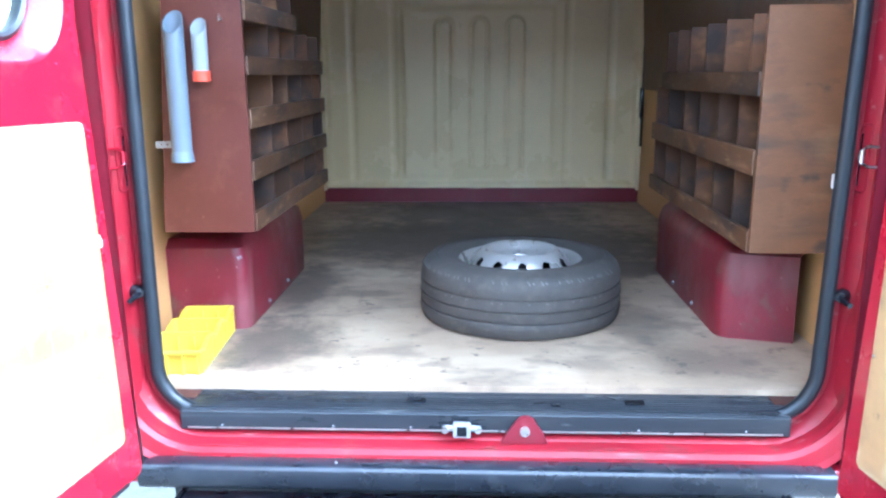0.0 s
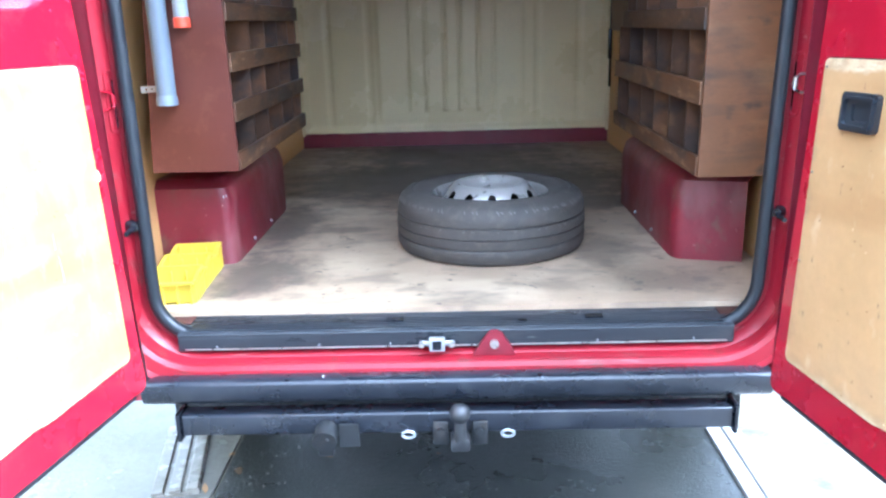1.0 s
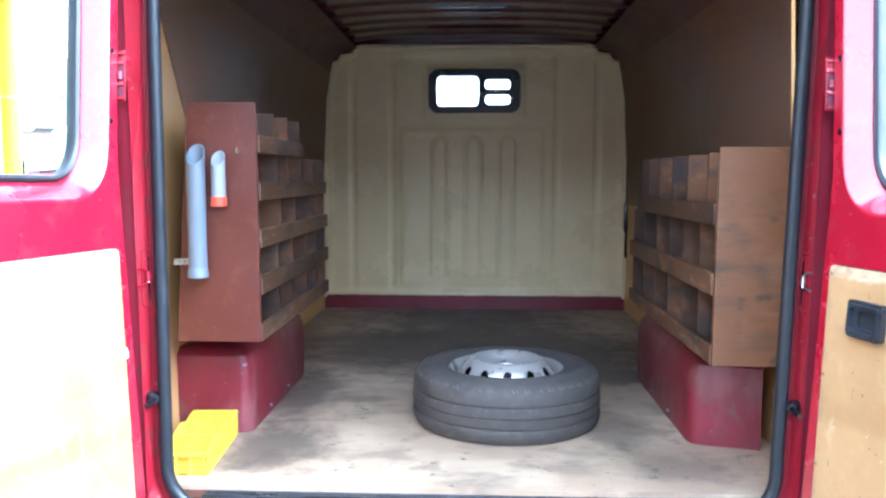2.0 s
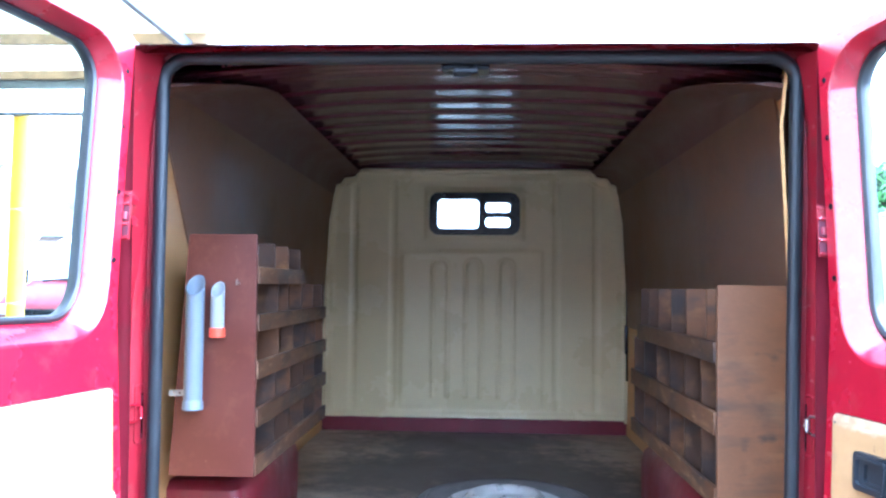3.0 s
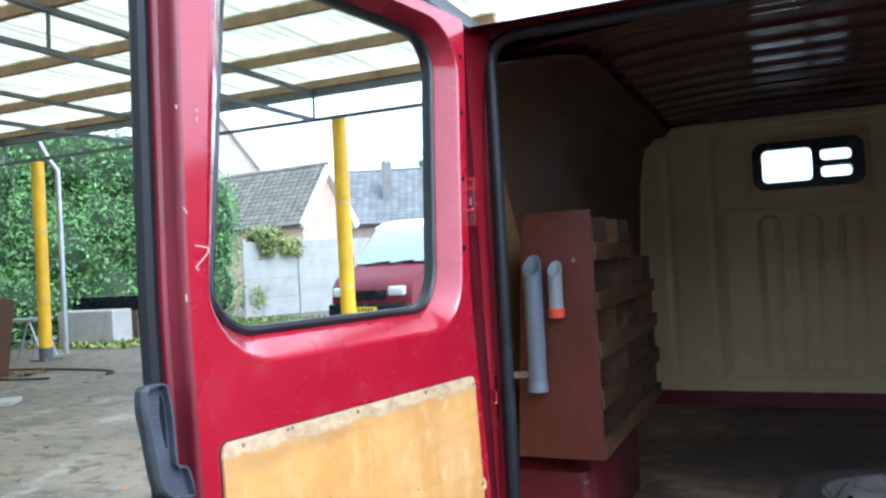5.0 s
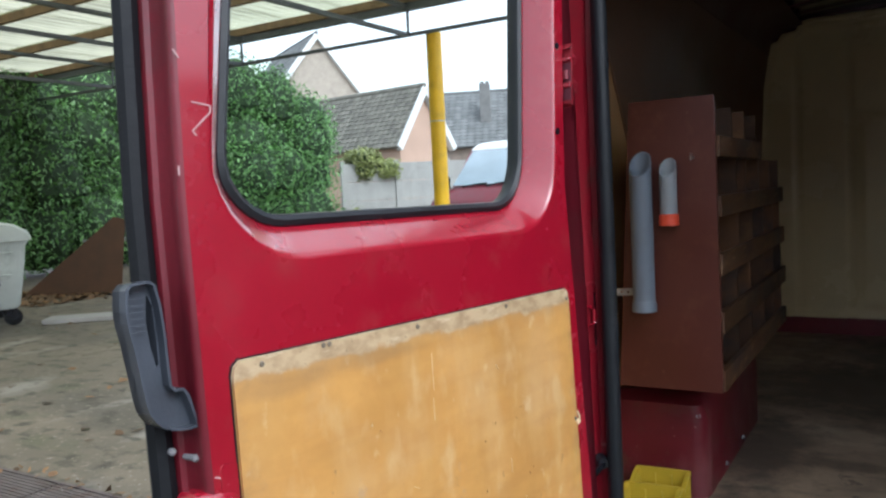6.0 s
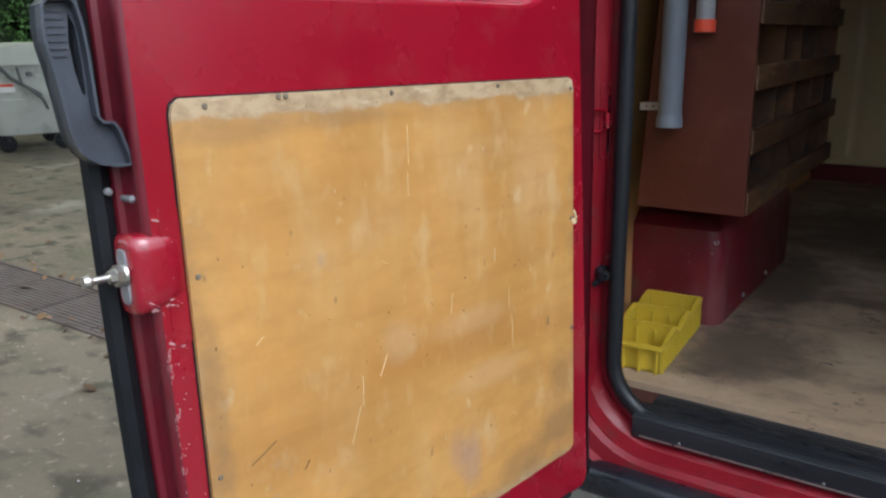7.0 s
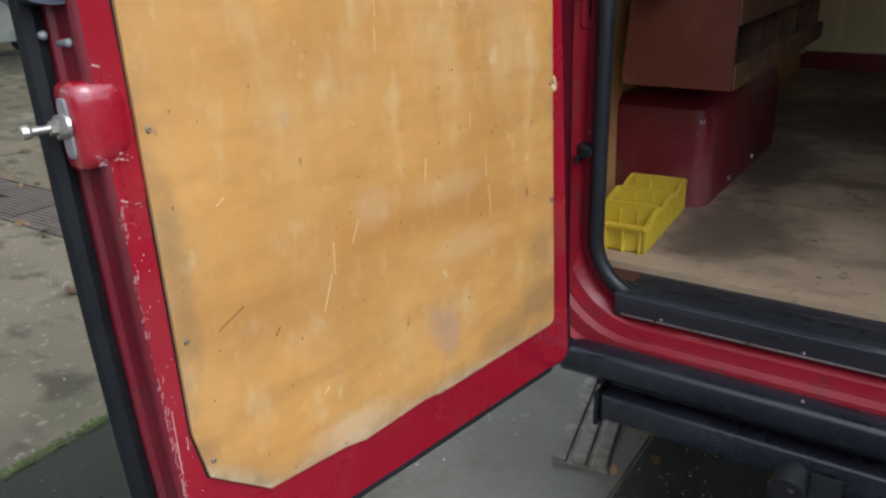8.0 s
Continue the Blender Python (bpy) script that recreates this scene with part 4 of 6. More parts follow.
# ---- rear doors ----
def rear_door(s):
    """s = -1: the left door, s = 1: the right one. Local x runs from hinge to free edge, -s * y is the inner side."""
    k = -s
    # swung open a little past square, leaning outwards at the top
    X = Vector((s * 0.1536, -0.9881, 0.0102)).normalized()
    Y = Vector((0.9864, s * 0.1527, 0.0611 * k))
    Y = (Y - X * Y.dot(X)).normalized()
    Z = X.cross(Y)
    ox, oy, oz = (-0.6643, -0.3273, 0.0136) if s < 0 else (0.674, -0.330, -0.010)
    m = Matrix(((X.x, Y.x, Z.x, ox), (X.y, Y.y, Z.y, oy), (X.z, Y.z, Z.z, oz), (0, 0, 0, 1)))
    d = new("rear_door")
    d.parent = van
    d.matrix_basis = m
    tagged(d, "open red rear door with a plywood inner panel and a window")
    W, B, T, E = 0.710, 0.513, 2.010, -0.030

    def grown(g):
        return rounded(0.029 - g * (0.7 if g > 0 else 1), 0.634 + g, 1.367 - g, 1.968 + g * (0.4 if g > 0 else 1), 0.085 + g * 0.8, 8)

    def bowed(bm):
        """The free edge bows outwards at mid height, as the body side does."""
        for v in bm.verts:
            if v.co.x > 0.60:
                v.co.x -= (0.01 if v.co.z > 1.0 else 0.06) * (v.co.z - 1.0) ** 2 * min(1.0, (v.co.x - 0.60) / 0.12)
        return bm
    # inner skin with the rolled window recess
    bm = bmesh.new()
    plate(bm, rounded(E, W, B, T, (0.05, 0.05, 0.02, 0.02), 5), [grown(0.046)], 0.0, -0.003 * k)
    for z in [B + 0.06 + (T - B - 0.12) * n / 10 for n in range(1, 10)]:
        bmesh.ops.bisect_plane(bm, geom=bm.verts[:] + bm.edges[:] + bm.faces[:], plane_co=(0, 0, z), plane_no=(0, 0, 1))
    prof = [(0.046, 0.0), (0.0435, -0.0006), (0.041, -0.0022), (0.0385, -0.0048), (0.0365, -0.0073), (0.033, -0.0117), (0.0215, -0.0265), (0.011, -0.0410), (0.0075, -0.0463), (0.004, -0.0520), (-0.0005, -0.0565), (-0.004, -0.058)]
    sweep_loops(bm, [[(x, k * y, z) for x, z in grown(g)] for g, y in prof])
    part("inner_skin", bowed(bm), RED, d, "", True)
    # rolled free edge, outer skin, rubber edge seal
    bm = bmesh.new()
    rim = [(0.0, 0.0), (0.003, -0.0008), (0.0055, -0.003), (0.0064, -0.007), (0.0040, -0.018), (0.0036, -0.030), (0.0062, -0.0385), (0.0115, -0.0415), (0.0125, -0.044), (0.010, -0.066)]
    def edge_loop(g, y):
        pts = rounded(E - g * 0.4, W + g, B - g, T + g, (0.05 + g, 0.05 + g, 0.02, 0.02), 5)
        mids = [(W + g, B + 0.06 + (T - B - 0.12) * n / 10) for n in range(1, 10)]
        return [(x, k * y, z) for x, z in pts[:6] + mids + pts[6:]]
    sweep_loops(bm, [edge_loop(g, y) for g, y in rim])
    # the duller, darker red puts this channel's shade into the colour
    part("rolled_edge", bowed(bm), RED_DULL, d, "chipped red rolled door edge, its shade put in as darker red", True)
    bm = bmesh.new()
    plate(bm, [(p[0], p[2]) for p in edge_loop(0.010, 0)], [grown(0.004)], -0.066 * k, -0.076 * k)
    part("outer_skin", bowed(bm), RED, d, "", True)
    bm = bmesh.new()
    tube(bm, [(p[0], -0.058 * k, p[2]) for p in edge_loop(0.0225, 0)], 0.0135, 8, True)
    part("edge_seal", bowed(bm), EDGE_SEAL, d, "black rubber edge seal", True)
    # window seal and pane
    bm = bmesh.new()
    sp = [(0.007, -0.056), (0.004, -0.048), (-0.003, -0.045), (-0.009, -0.049), (-0.011, -0.058), (-0.006, -0.074), (0.004, -0.080)]
    sweep_loops(bm, [[(x, k * y, z) for x, z in grown(g)] for g, y in sp])
    part("window_seal", bm, SEAL, d, "black rubber window seal", True)
    bm = bmesh.new()
    plate(bm, grown(-0.006), [], -0.063 * k, -0.067 * k)
    pane = part("pane", bm, GLASS, d)
    pane.visible_shadow = False
    # plywood panel, with its chamfered corner, and a bare strip along the top
    bm = bmesh.new()
    outline = [(0.018, 0.606), (0.028, 0.598), (0.30, 0.592), (0.33, 0.597), (0.45, 0.590), (0.484, 0.596), (0.601, 0.600), (0.673, 0.656), (0.684, 0.716), (0.678, 1.207), (0.675, 1.217), (0.667, 1.223), (0.012, 1.221), (0.003, 1.217), (0.0, 1.207)]
    plate(bm, outline, [], 0.006 * k, 0.0005 * k)
    # slightly larger black plate paints the shadow line round the panel
    shadow_bm = bmesh.new()
    cx, cz = 0.342, 0.90
    plate(shadow_bm, [(cx + (x - cx) * 1.0055, cz + (z - cz) * 1.0055) for x, z in outline], [], 0.0012 * k, 0.0004 * k)
    part("panel_gasket", shadow_bm, EDGE_SEAL, d, "thin black line painted for the shadow round the panel")
    panel = part("plywood_panel", bm, PLY_DOOR if s < 0 else PLY_WEATHERED, d, "varnished orange plywood door panel, scratched, worn bare along its edges" if s < 0 else "weathered tan plywood door panel, dirty round its rim")
    for x, z in ((0.641, 1.214), (0.552, 1.219), (0.543, 1.219), (0.387, 1.215), (0.184, 1.215), (0.008, 1.204), (0.670, 1.044), (0.672, 0.821), (0.666, 0.674), (0.013, 0.999), (0.017, 0.815)):
        bm = bmesh.new()
        lathe(bm, [(0.0001, 0.0010), (0.0010, 0.0012), (0.0020, 0.0018), (0.0030, 0.0008), (0.0034, 0.0)], 10, Matrix.Translation((x, 0.0065 * k, z)) @ pose(0, 0, 0, -90 * k))
        part("screw", bm, SCREW, panel)
    if s < 0:
        rnd = random.Random(5)
        # scratches and chips
        bm = bmesh.new()
        for x, z, ln, a in [(0.467, 0.852, 0.040, 86), (0.482, 0.811, 0.048, 68), (0.176, 0.905, 0.03, 88), (0.171, 0.850, 0.05, 90), (0.43, 0.875, 0.03, 62), (0.365, 1.15, 0.05, 88), (0.369, 1.10, 0.03, 88), (0.30, 0.925, 0.03, 80), (0.205, 0.975, 0.02, 86)] + [(rnd.uniform(0.05, 0.64), rnd.uniform(0.60, 1.15), rnd.uniform(0.004, 0.014), rnd.uniform(20, 160)) for _ in range(9)]:
            a = radians(180 - a)
            box(bm, -ln / 2, ln / 2, -0.0003, 0.0003, -0.00035, 0.00035, m=Matrix.Translation((x, 0.0063 * k, z)) @ Matrix.Rotation(-a, 4, "Y"))
        for x, z, w_, h_ in ((0.004, 0.992, 0.005, 0.004), (0.002, 1.003, 0.0018, 0.007), (0.009, 0.995, 0.003, 0.002)):
            box(bm, -w_, w_, -0.0012, 0.0012, -h_, h_, m=Matrix.Translation((x, 0.0064 * k, z)) @ Matrix.Rotation(0.35, 4, "Y"))
        tagged(part("scratches", bm, PLY_SCRATCH, panel, "pale scratches and torn veneer"), kind="stuff")
        bm = bmesh.new()
        for x, z, ln, a in [(0.616, 0.827, 0.038, 26), (0.56, 0.79, 0.012, 50)] + [(rnd.uniform(0.06, 0.66), 0.6 + 0.5 * rnd.random() ** 2, rnd.uniform(0.0012, 0.0042), rnd.uniform(20, 160)) for _ in range(44)]:
            a = radians(180 - a)
            box(bm, -ln / 2, ln / 2, -0.0004, 0.0004, -0.0004, 0.0004, m=Matrix.Translation((x, 0.0063 * k, z)) @ Matrix.Rotation(-a, 4, "Y"))
        tagged(part("nick_mark", bm, NICK, panel, "dark nicks"), kind="stuff")
        bm = bmesh.new()
        def crease(x, z):
            return x - (0.01 if z > 1.0 else 0.06) * (z - 1.0) ** 2 * min(1.0, (x - 0.60) / 0.12)
        # worn through along the crease, in clusters, with stray chips on the face beside it
        for zc, n_, spread in ((0.955, 16, 0.012), (0.90, 14, 0.010), (0.85, 12, 0.012), (0.78, 12, 0.012), (0.735, 34, 0.020), (0.69, 30, 0.016), (0.65, 18, 0.012), (0.60, 30, 0.018), (0.56, 24, 0.016), (1.00, 5, 0.02)):
            for _ in range(n_):
                x, z = W + 0.0016 - abs(rnd.gauss(0, 0.0034)), zc + rnd.gauss(0, 1.3 * spread)
                w_, l_ = rnd.uniform(0.00008, 0.00026), abs(rnd.gauss(0, 0.0016)) + 0.0003
                box(bm, -w_, w_, -0.0004, 0.0004, -l_, l_, m=Matrix.Translation((crease(x, z), 0.0003 * k, z)) @ Matrix.Rotation(rnd.gauss(-0.12, 0.14), 4, "Y"))
        for _ in range(42):
            x, z = rnd.uniform(0.686, 0.708), 0.54 + 0.50 * rnd.random()
            w_, l_ = rnd.uniform(0.00015, 0.0005), rnd.uniform(0.0002, 0.0008)
            box(bm, -w_, w_, -0.0004, 0.0004, -l_, l_, m=Matrix.Translation((crease(x, z), 0.0003 * k, z)) @ Matrix.Rotation(rnd.uniform(0, 3), 4, "Y"))
        for x, z, ln in ((0.704, 0.722, 0.028), (0.706, 0.690, 0.014), (0.693, 0.705, 0.008), (0.707, 0.60, 0.012), (0.704, 0.585, 0.008)):
            box(bm, -0.0004, 0.0004, -0.0005, 0.0005, -ln, ln, m=Matrix.Translation((crease(x, z), 0.0004 * k, z)) @ Matrix.Rotation(-0.02, 4, "Y"))
        for x0, z0, x1, z1 in ((0.708, 1.109, 0.694, 1.104), (0.694, 1.104, 0.680, 1.108), (0.707, 0.982, 0.692, 0.975), (0.692, 0.975, 0.682, 0.979), (0.702, 0.588, 0.690, 0.586), (0.690, 0.586, 0.693, 0.580), (0.696, 1.496, 0.677, 1.493), (0.677, 1.493, 0.677, 1.486), (0.677, 1.486, 0.696, 1.466), (0.696, 1.466, 0.692, 1.461), (0.712, 1.548, 0.706, 1.540), (0.716, 1.69, 0.715, 1.684), (0.690, 1.678, 0.690, 1.672), (0.690, 1.690, 0.689, 1.686), (0.714, 1.43, 0.714, 1.42)):
            dx, dz = x1 - x0, z1 - z0
            box(bm, 0, math.hypot(dx, dz), -0.0005, 0.0005, -0.0008, 0.0008, m=Matrix.Translation((x0, 0.0004 * k, z0)) @ Matrix.Rotation(-math.atan2(dz, dx), 4, "Y"))
        for _ in range(22):
            x, z = rnd.uniform(0.689, 0.722), (1.019 + abs(rnd.gauss(0, 0.004))) if rnd.random() < 0.7 else rnd.uniform(1.03, 1.09)
            w_, l_ = rnd.uniform(0.0003, 0.0016), rnd.uniform(0.00012, 0.00035)
            box(bm, -w_, w_, -0.0012, 0.0012, -l_, l_, m=Matrix.Translation((x, 0.0046 * k, z)) @ Matrix.Rotation(rnd.uniform(-0.6, 0.6), 4, "Y"))
        tagged(part("paint_chips", bm, CHIP, d, "pale paint chips and scratches"), kind="stuff")
        # grab handle: wide flat lever with a raised rim, reaching past the free edge
        def soften(pts):
            return [(a[0] + (b[0] - a[0]) * f, a[1] + (b[1] - a[1]) * f) for a, b in zip(pts, pts[1:] + pts[:1]) for f in (0.18, 0.82)]
        def inset(pts, g):
            res = []
            for a, b, c in zip(pts[-1:] + pts[:-1], pts, pts[1:] + pts[:1]):
                t = Vector((c[0] - a[0], c[1] - a[1])).normalized()
                res.append((b[0] - t.y * g, b[1] + t.x * g))
            return res
        lever = soften([(0.712, 1.163), (0.723, 1.205), (0.739, 1.207), (0.740, 1.230), (0.740, 1.266), (0.742, 1.294), (0.747, 1.318), (0.777, 1.316), (0.780, 1.284), (0.774, 1.250), (0.767, 1.190), (0.758, 1.175), (0.745, 1.166), (0.726, 1.162)])
        area = sum(a[0] * b[1] - b[0] * a[1] for a, b in zip(lever, lever[1:] + lever[:1]))
        inner = inset(lever, 0.0028 if area > 0 else -0.0028)
        gap = [(0.7505, 1.304), (0.7455, 1.292), (0.7445, 1.260), (0.7445, 1.232), (0.747, 1.230), (0.7515, 1.252), (0.7535, 1.278)]
        bm = bmesh.new()
        plate(bm, lever, [gap], -0.036 * k, -0.022 * k)
        handle = part("grab_handle", bm, HANDLE, d, "grey-black plastic grab handle with ribs")
        bm = bmesh.new()
        plate(bm, lever, [inner], -0.036 * k, -0.010 * k)
        part("raised_rim", bm, HANDLE, handle)
        simple("pocket", BLACK, handle, at=(0.740, 0.759, *sorted((k * -0.040, k * -0.036)), 1.222, 1.31))
        for i in range(7):
            z = 1.306 - i * 0.0065
            simple("rib", HANDLE, handle, at=(0.7555, 0.7745, *sorted((k * -0.0225, k * -0.0200)), z - 0.0013, z + 0.0013))
        simple("mount", SEAL, handle, at=(0.719, 0.743, *sorted((k * -0.050, k * -0.036)), 1.166, 1.20))
        for x, z in ((0.7155, 1.129), (0.729, 1.137)):
            bm = bmesh.new()
            ball(bm, (x, (-0.020 if x < 0.72 else -0.040) * k, z), 0.0043, 12)
            cyl(bm, (x, -0.05 * k, z), (x, (-0.022 if x < 0.72 else -0.042) * k, z), 0.0035, segs=8)
            part("bolt", bm, GALV_DULL, d)
        # raised plateau and latch block with pin
        bm = bmesh.new()
        plate(bm, rounded(0.680, 0.7015, 0.976, 1.119, 0.006), [], 0.0012 * k, -0.001 * k)
        part("latch_plateau", bm, RED, d)
        bm = bmesh.new()
        def ring(u, yc, hy, zc, hz, n=28):
            return [(u, k * (yc + hy * math.copysign(abs(math.cos(a)) ** 0.38, math.cos(a))), zc + hz * math.copysign(abs(math.sin(a)) ** 0.55, math.sin(a))) for a in [2 * math.pi * i / n for i in range(n)]]
        sweep_loops(bm, [ring(*r) for r in ((0.6750, -0.022, 0.019, 1.059, 0.030), (0.6840, -0.021, 0.024, 1.059, 0.034), (0.6950, -0.021, 0.0265, 1.058, 0.037), (0.7150, -0.021, 0.0265, 1.056, 0.040), (0.7270, -0.022, 0.024, 1.055, 0.041), (0.7315, -0.022, 0.020, 1.054, 0.038), (0.7325, -0.022, 0.016, 1.054, 0.034))], True, True)
        latch = part("latch_block", bm, RED, d, "chipped red latch housing", True)
        bm = bmesh.new()
        sweep_loops(bm, [ring(u, -0.021, 0.0095 * f, 1.054, 0.028 * f) for u, f in ((0.7315, 1.0), (0.7345, 1.0), (0.7352, 0.92))], True, True)
        part("latch_plate", bm, GALV_DULL, latch)
        bm = bmesh.new()
        cyl(bm, (0.734, -0.019 * k, 1.057), (0.737, -0.019 * k, 1.057), 0.0125, 0.0115, segs=20)
        cyl(bm, (0.737, -0.019 * k, 1.057), (0.7435, -0.019 * k, 1.057), 0.0112, segs=6)
        cyl(bm, (0.7435, -0.019 * k, 1.057), (0.7495, -0.019 * k, 1.057), 0.0078, 0.0066, segs=6)
        cyl(bm, (0.749, -0.019 * k, 1.057), (0.767, -0.019 * k, 1.057), 0.0040, segs=12)
        cyl(bm, (0.766, -0.019 * k, 1.057), (0.769, -0.019 * k, 1.057), 0.0052, 0.0068, segs=14)
        cyl(bm, (0.769, -0.019 * k, 1.057), (0.774, -0.019 * k, 1.057), 0.0068, 0.0058, segs=14)
        part("latch_pin", bm, ZINC, latch, "bright steel latch pin", True)
        bm = bmesh.new()
        box(bm, 0.640, 0.682, *sorted((0.0, 0.026 * k)), 1.888, 1.965, 0.010, 3)
        catch = part("top_catch", bm, HANDLE, d, "dark grey top catch", True)
        bm = bmesh.new()
        ball(bm, (0.661, 0.026 * k, 1.915), 0.007, 12)
        part("catch_bolt", bm, GALV_DULL, catch)
    else:
        rnd = random.Random(17)
        for nm, mat_, n_ in (("nick_mark", NICK, 34), ("scratch_mark", PLY_SCRATCH, 10)):
            bm = bmesh.new()
            for _ in range(n_):
                ln = rnd.uniform(0.0012, 0.006)
                box(bm, -ln / 2, ln / 2, -0.0004, 0.0004, -0.0006, 0.0006, m=Matrix.Translation((rnd.uniform(0.05, 0.64), 0.0064 * k, 0.6 + 0.55 * rnd.random())) @ Matrix.Rotation(rnd.uniform(0, 3), 4, "Y"))
            tagged(part(nm, bm, mat_, panel), kind="stuff")
        bm = bmesh.new()
        plate(bm, rounded(0.084, 0.184, 1.092, 1.163, 0.010), [rounded(0.097, 0.170, 1.104, 1.150, 0.008)], 0.017 * k, 0.004 * k)
        plate(bm, rounded(0.091, 0.177, 1.098, 1.156, 0.009), [rounded(0.097, 0.170, 1.104, 1.150, 0.008)], 0.021 * k, 0.017 * k)
        plate(bm, rounded(0.096, 0.172, 1.103, 1.151, 0.008), [rounded(0.112, 0.159, 1.111, 1.143, 0.006)], 0.013 * k, 0.007 * k)
        box(bm, 0.097, 0.170, *sorted((0.0045 * k, 0.0065 * k)), 1.104, 1.150)
        part("pull_handle", bm, PULL, d, "square black recessed pull handle", True)
    bm = bmesh.new()
    tube(bm, [(0.02, -0.004 * k, B - 0.0035), (0.33, -0.004 * k, B - 0.0045), (0.655, -0.004 * k, B - 0.0035)], 0.0062, 8)
    part("bottom_seal", bm, EDGE_SEAL, d, "dirty black rubber along the bottom edge", True)
    if s < 0:
        bm = bmesh.new()
        box(bm, -0.047, -0.0385, *sorted((-0.034 * k, -0.004 * k)), 0.520, 0.660, 0.003)
        part("hinge_side_seal", bm, EDGE_SEAL, d, "black rubber strip at the foot of the hinge edge", True)
    # upper hinge: a folded leaf with two slots painted dark, standing off the hinge edge
    bm = bmesh.new()
    box(bm, -0.0405, -0.0345, *sorted((-0.012 * k, 0.016 * k)), 1.534, 1.645, 0.002)
    leaf = part("hinge_leaf", bm, RED_FRAME, d, "red folded hinge leaf", True)
    for z, hh in ((1.637, 0.0016), (1.617, 0.0030), (1.571, 0.0034), (1.540, 0.0012)):
        bm = bmesh.new()
        box(bm, -0.0345, -0.0300, *sorted((-0.010 * k, 0.015 * k)), z - hh, z + hh, 0.001)
        part("fold", bm, RED, leaf, "", True)
    # dark red plates colour in the shade of the leaf's two slots
    for za, zb in ((1.578, 1.611), (1.545, 1.565)):
        simple("slot", ROOF_RED, leaf, at=(-0.0348, -0.0338, *sorted((-0.009 * k, 0.014 * k)), za, zb))
    bm = bmesh.new()
    cyl(bm, (-0.0335, 0.004 * k, 1.582), (-0.0335, 0.004 * k, 1.598), 0.0055, segs=12)
    part("hinge_pin", bm, RED_DULL, leaf, "", True)
    # hinge pocket holes along the window's hinge side
    for z in (1.49, 1.64, 1.79, 1.92):
        bm = bmesh.new()
        cyl(bm, (-0.010, -0.006 * k, z), (-0.010, 0.0015 * k, z), 0.006, segs=10)
        part("plug", bm, BLACK, d)
    # above the waist the door rakes forward, least along its free edge
    for ob in d.children_recursive:
        for v in ob.data.vertices:
            edge = min(1.0, max(0.0, (v.co.x - 0.655) / 0.05))
            v.co.x -= (0.15 - 0.11 * edge) * max(0.0, v.co.z - 1.42)
    return d


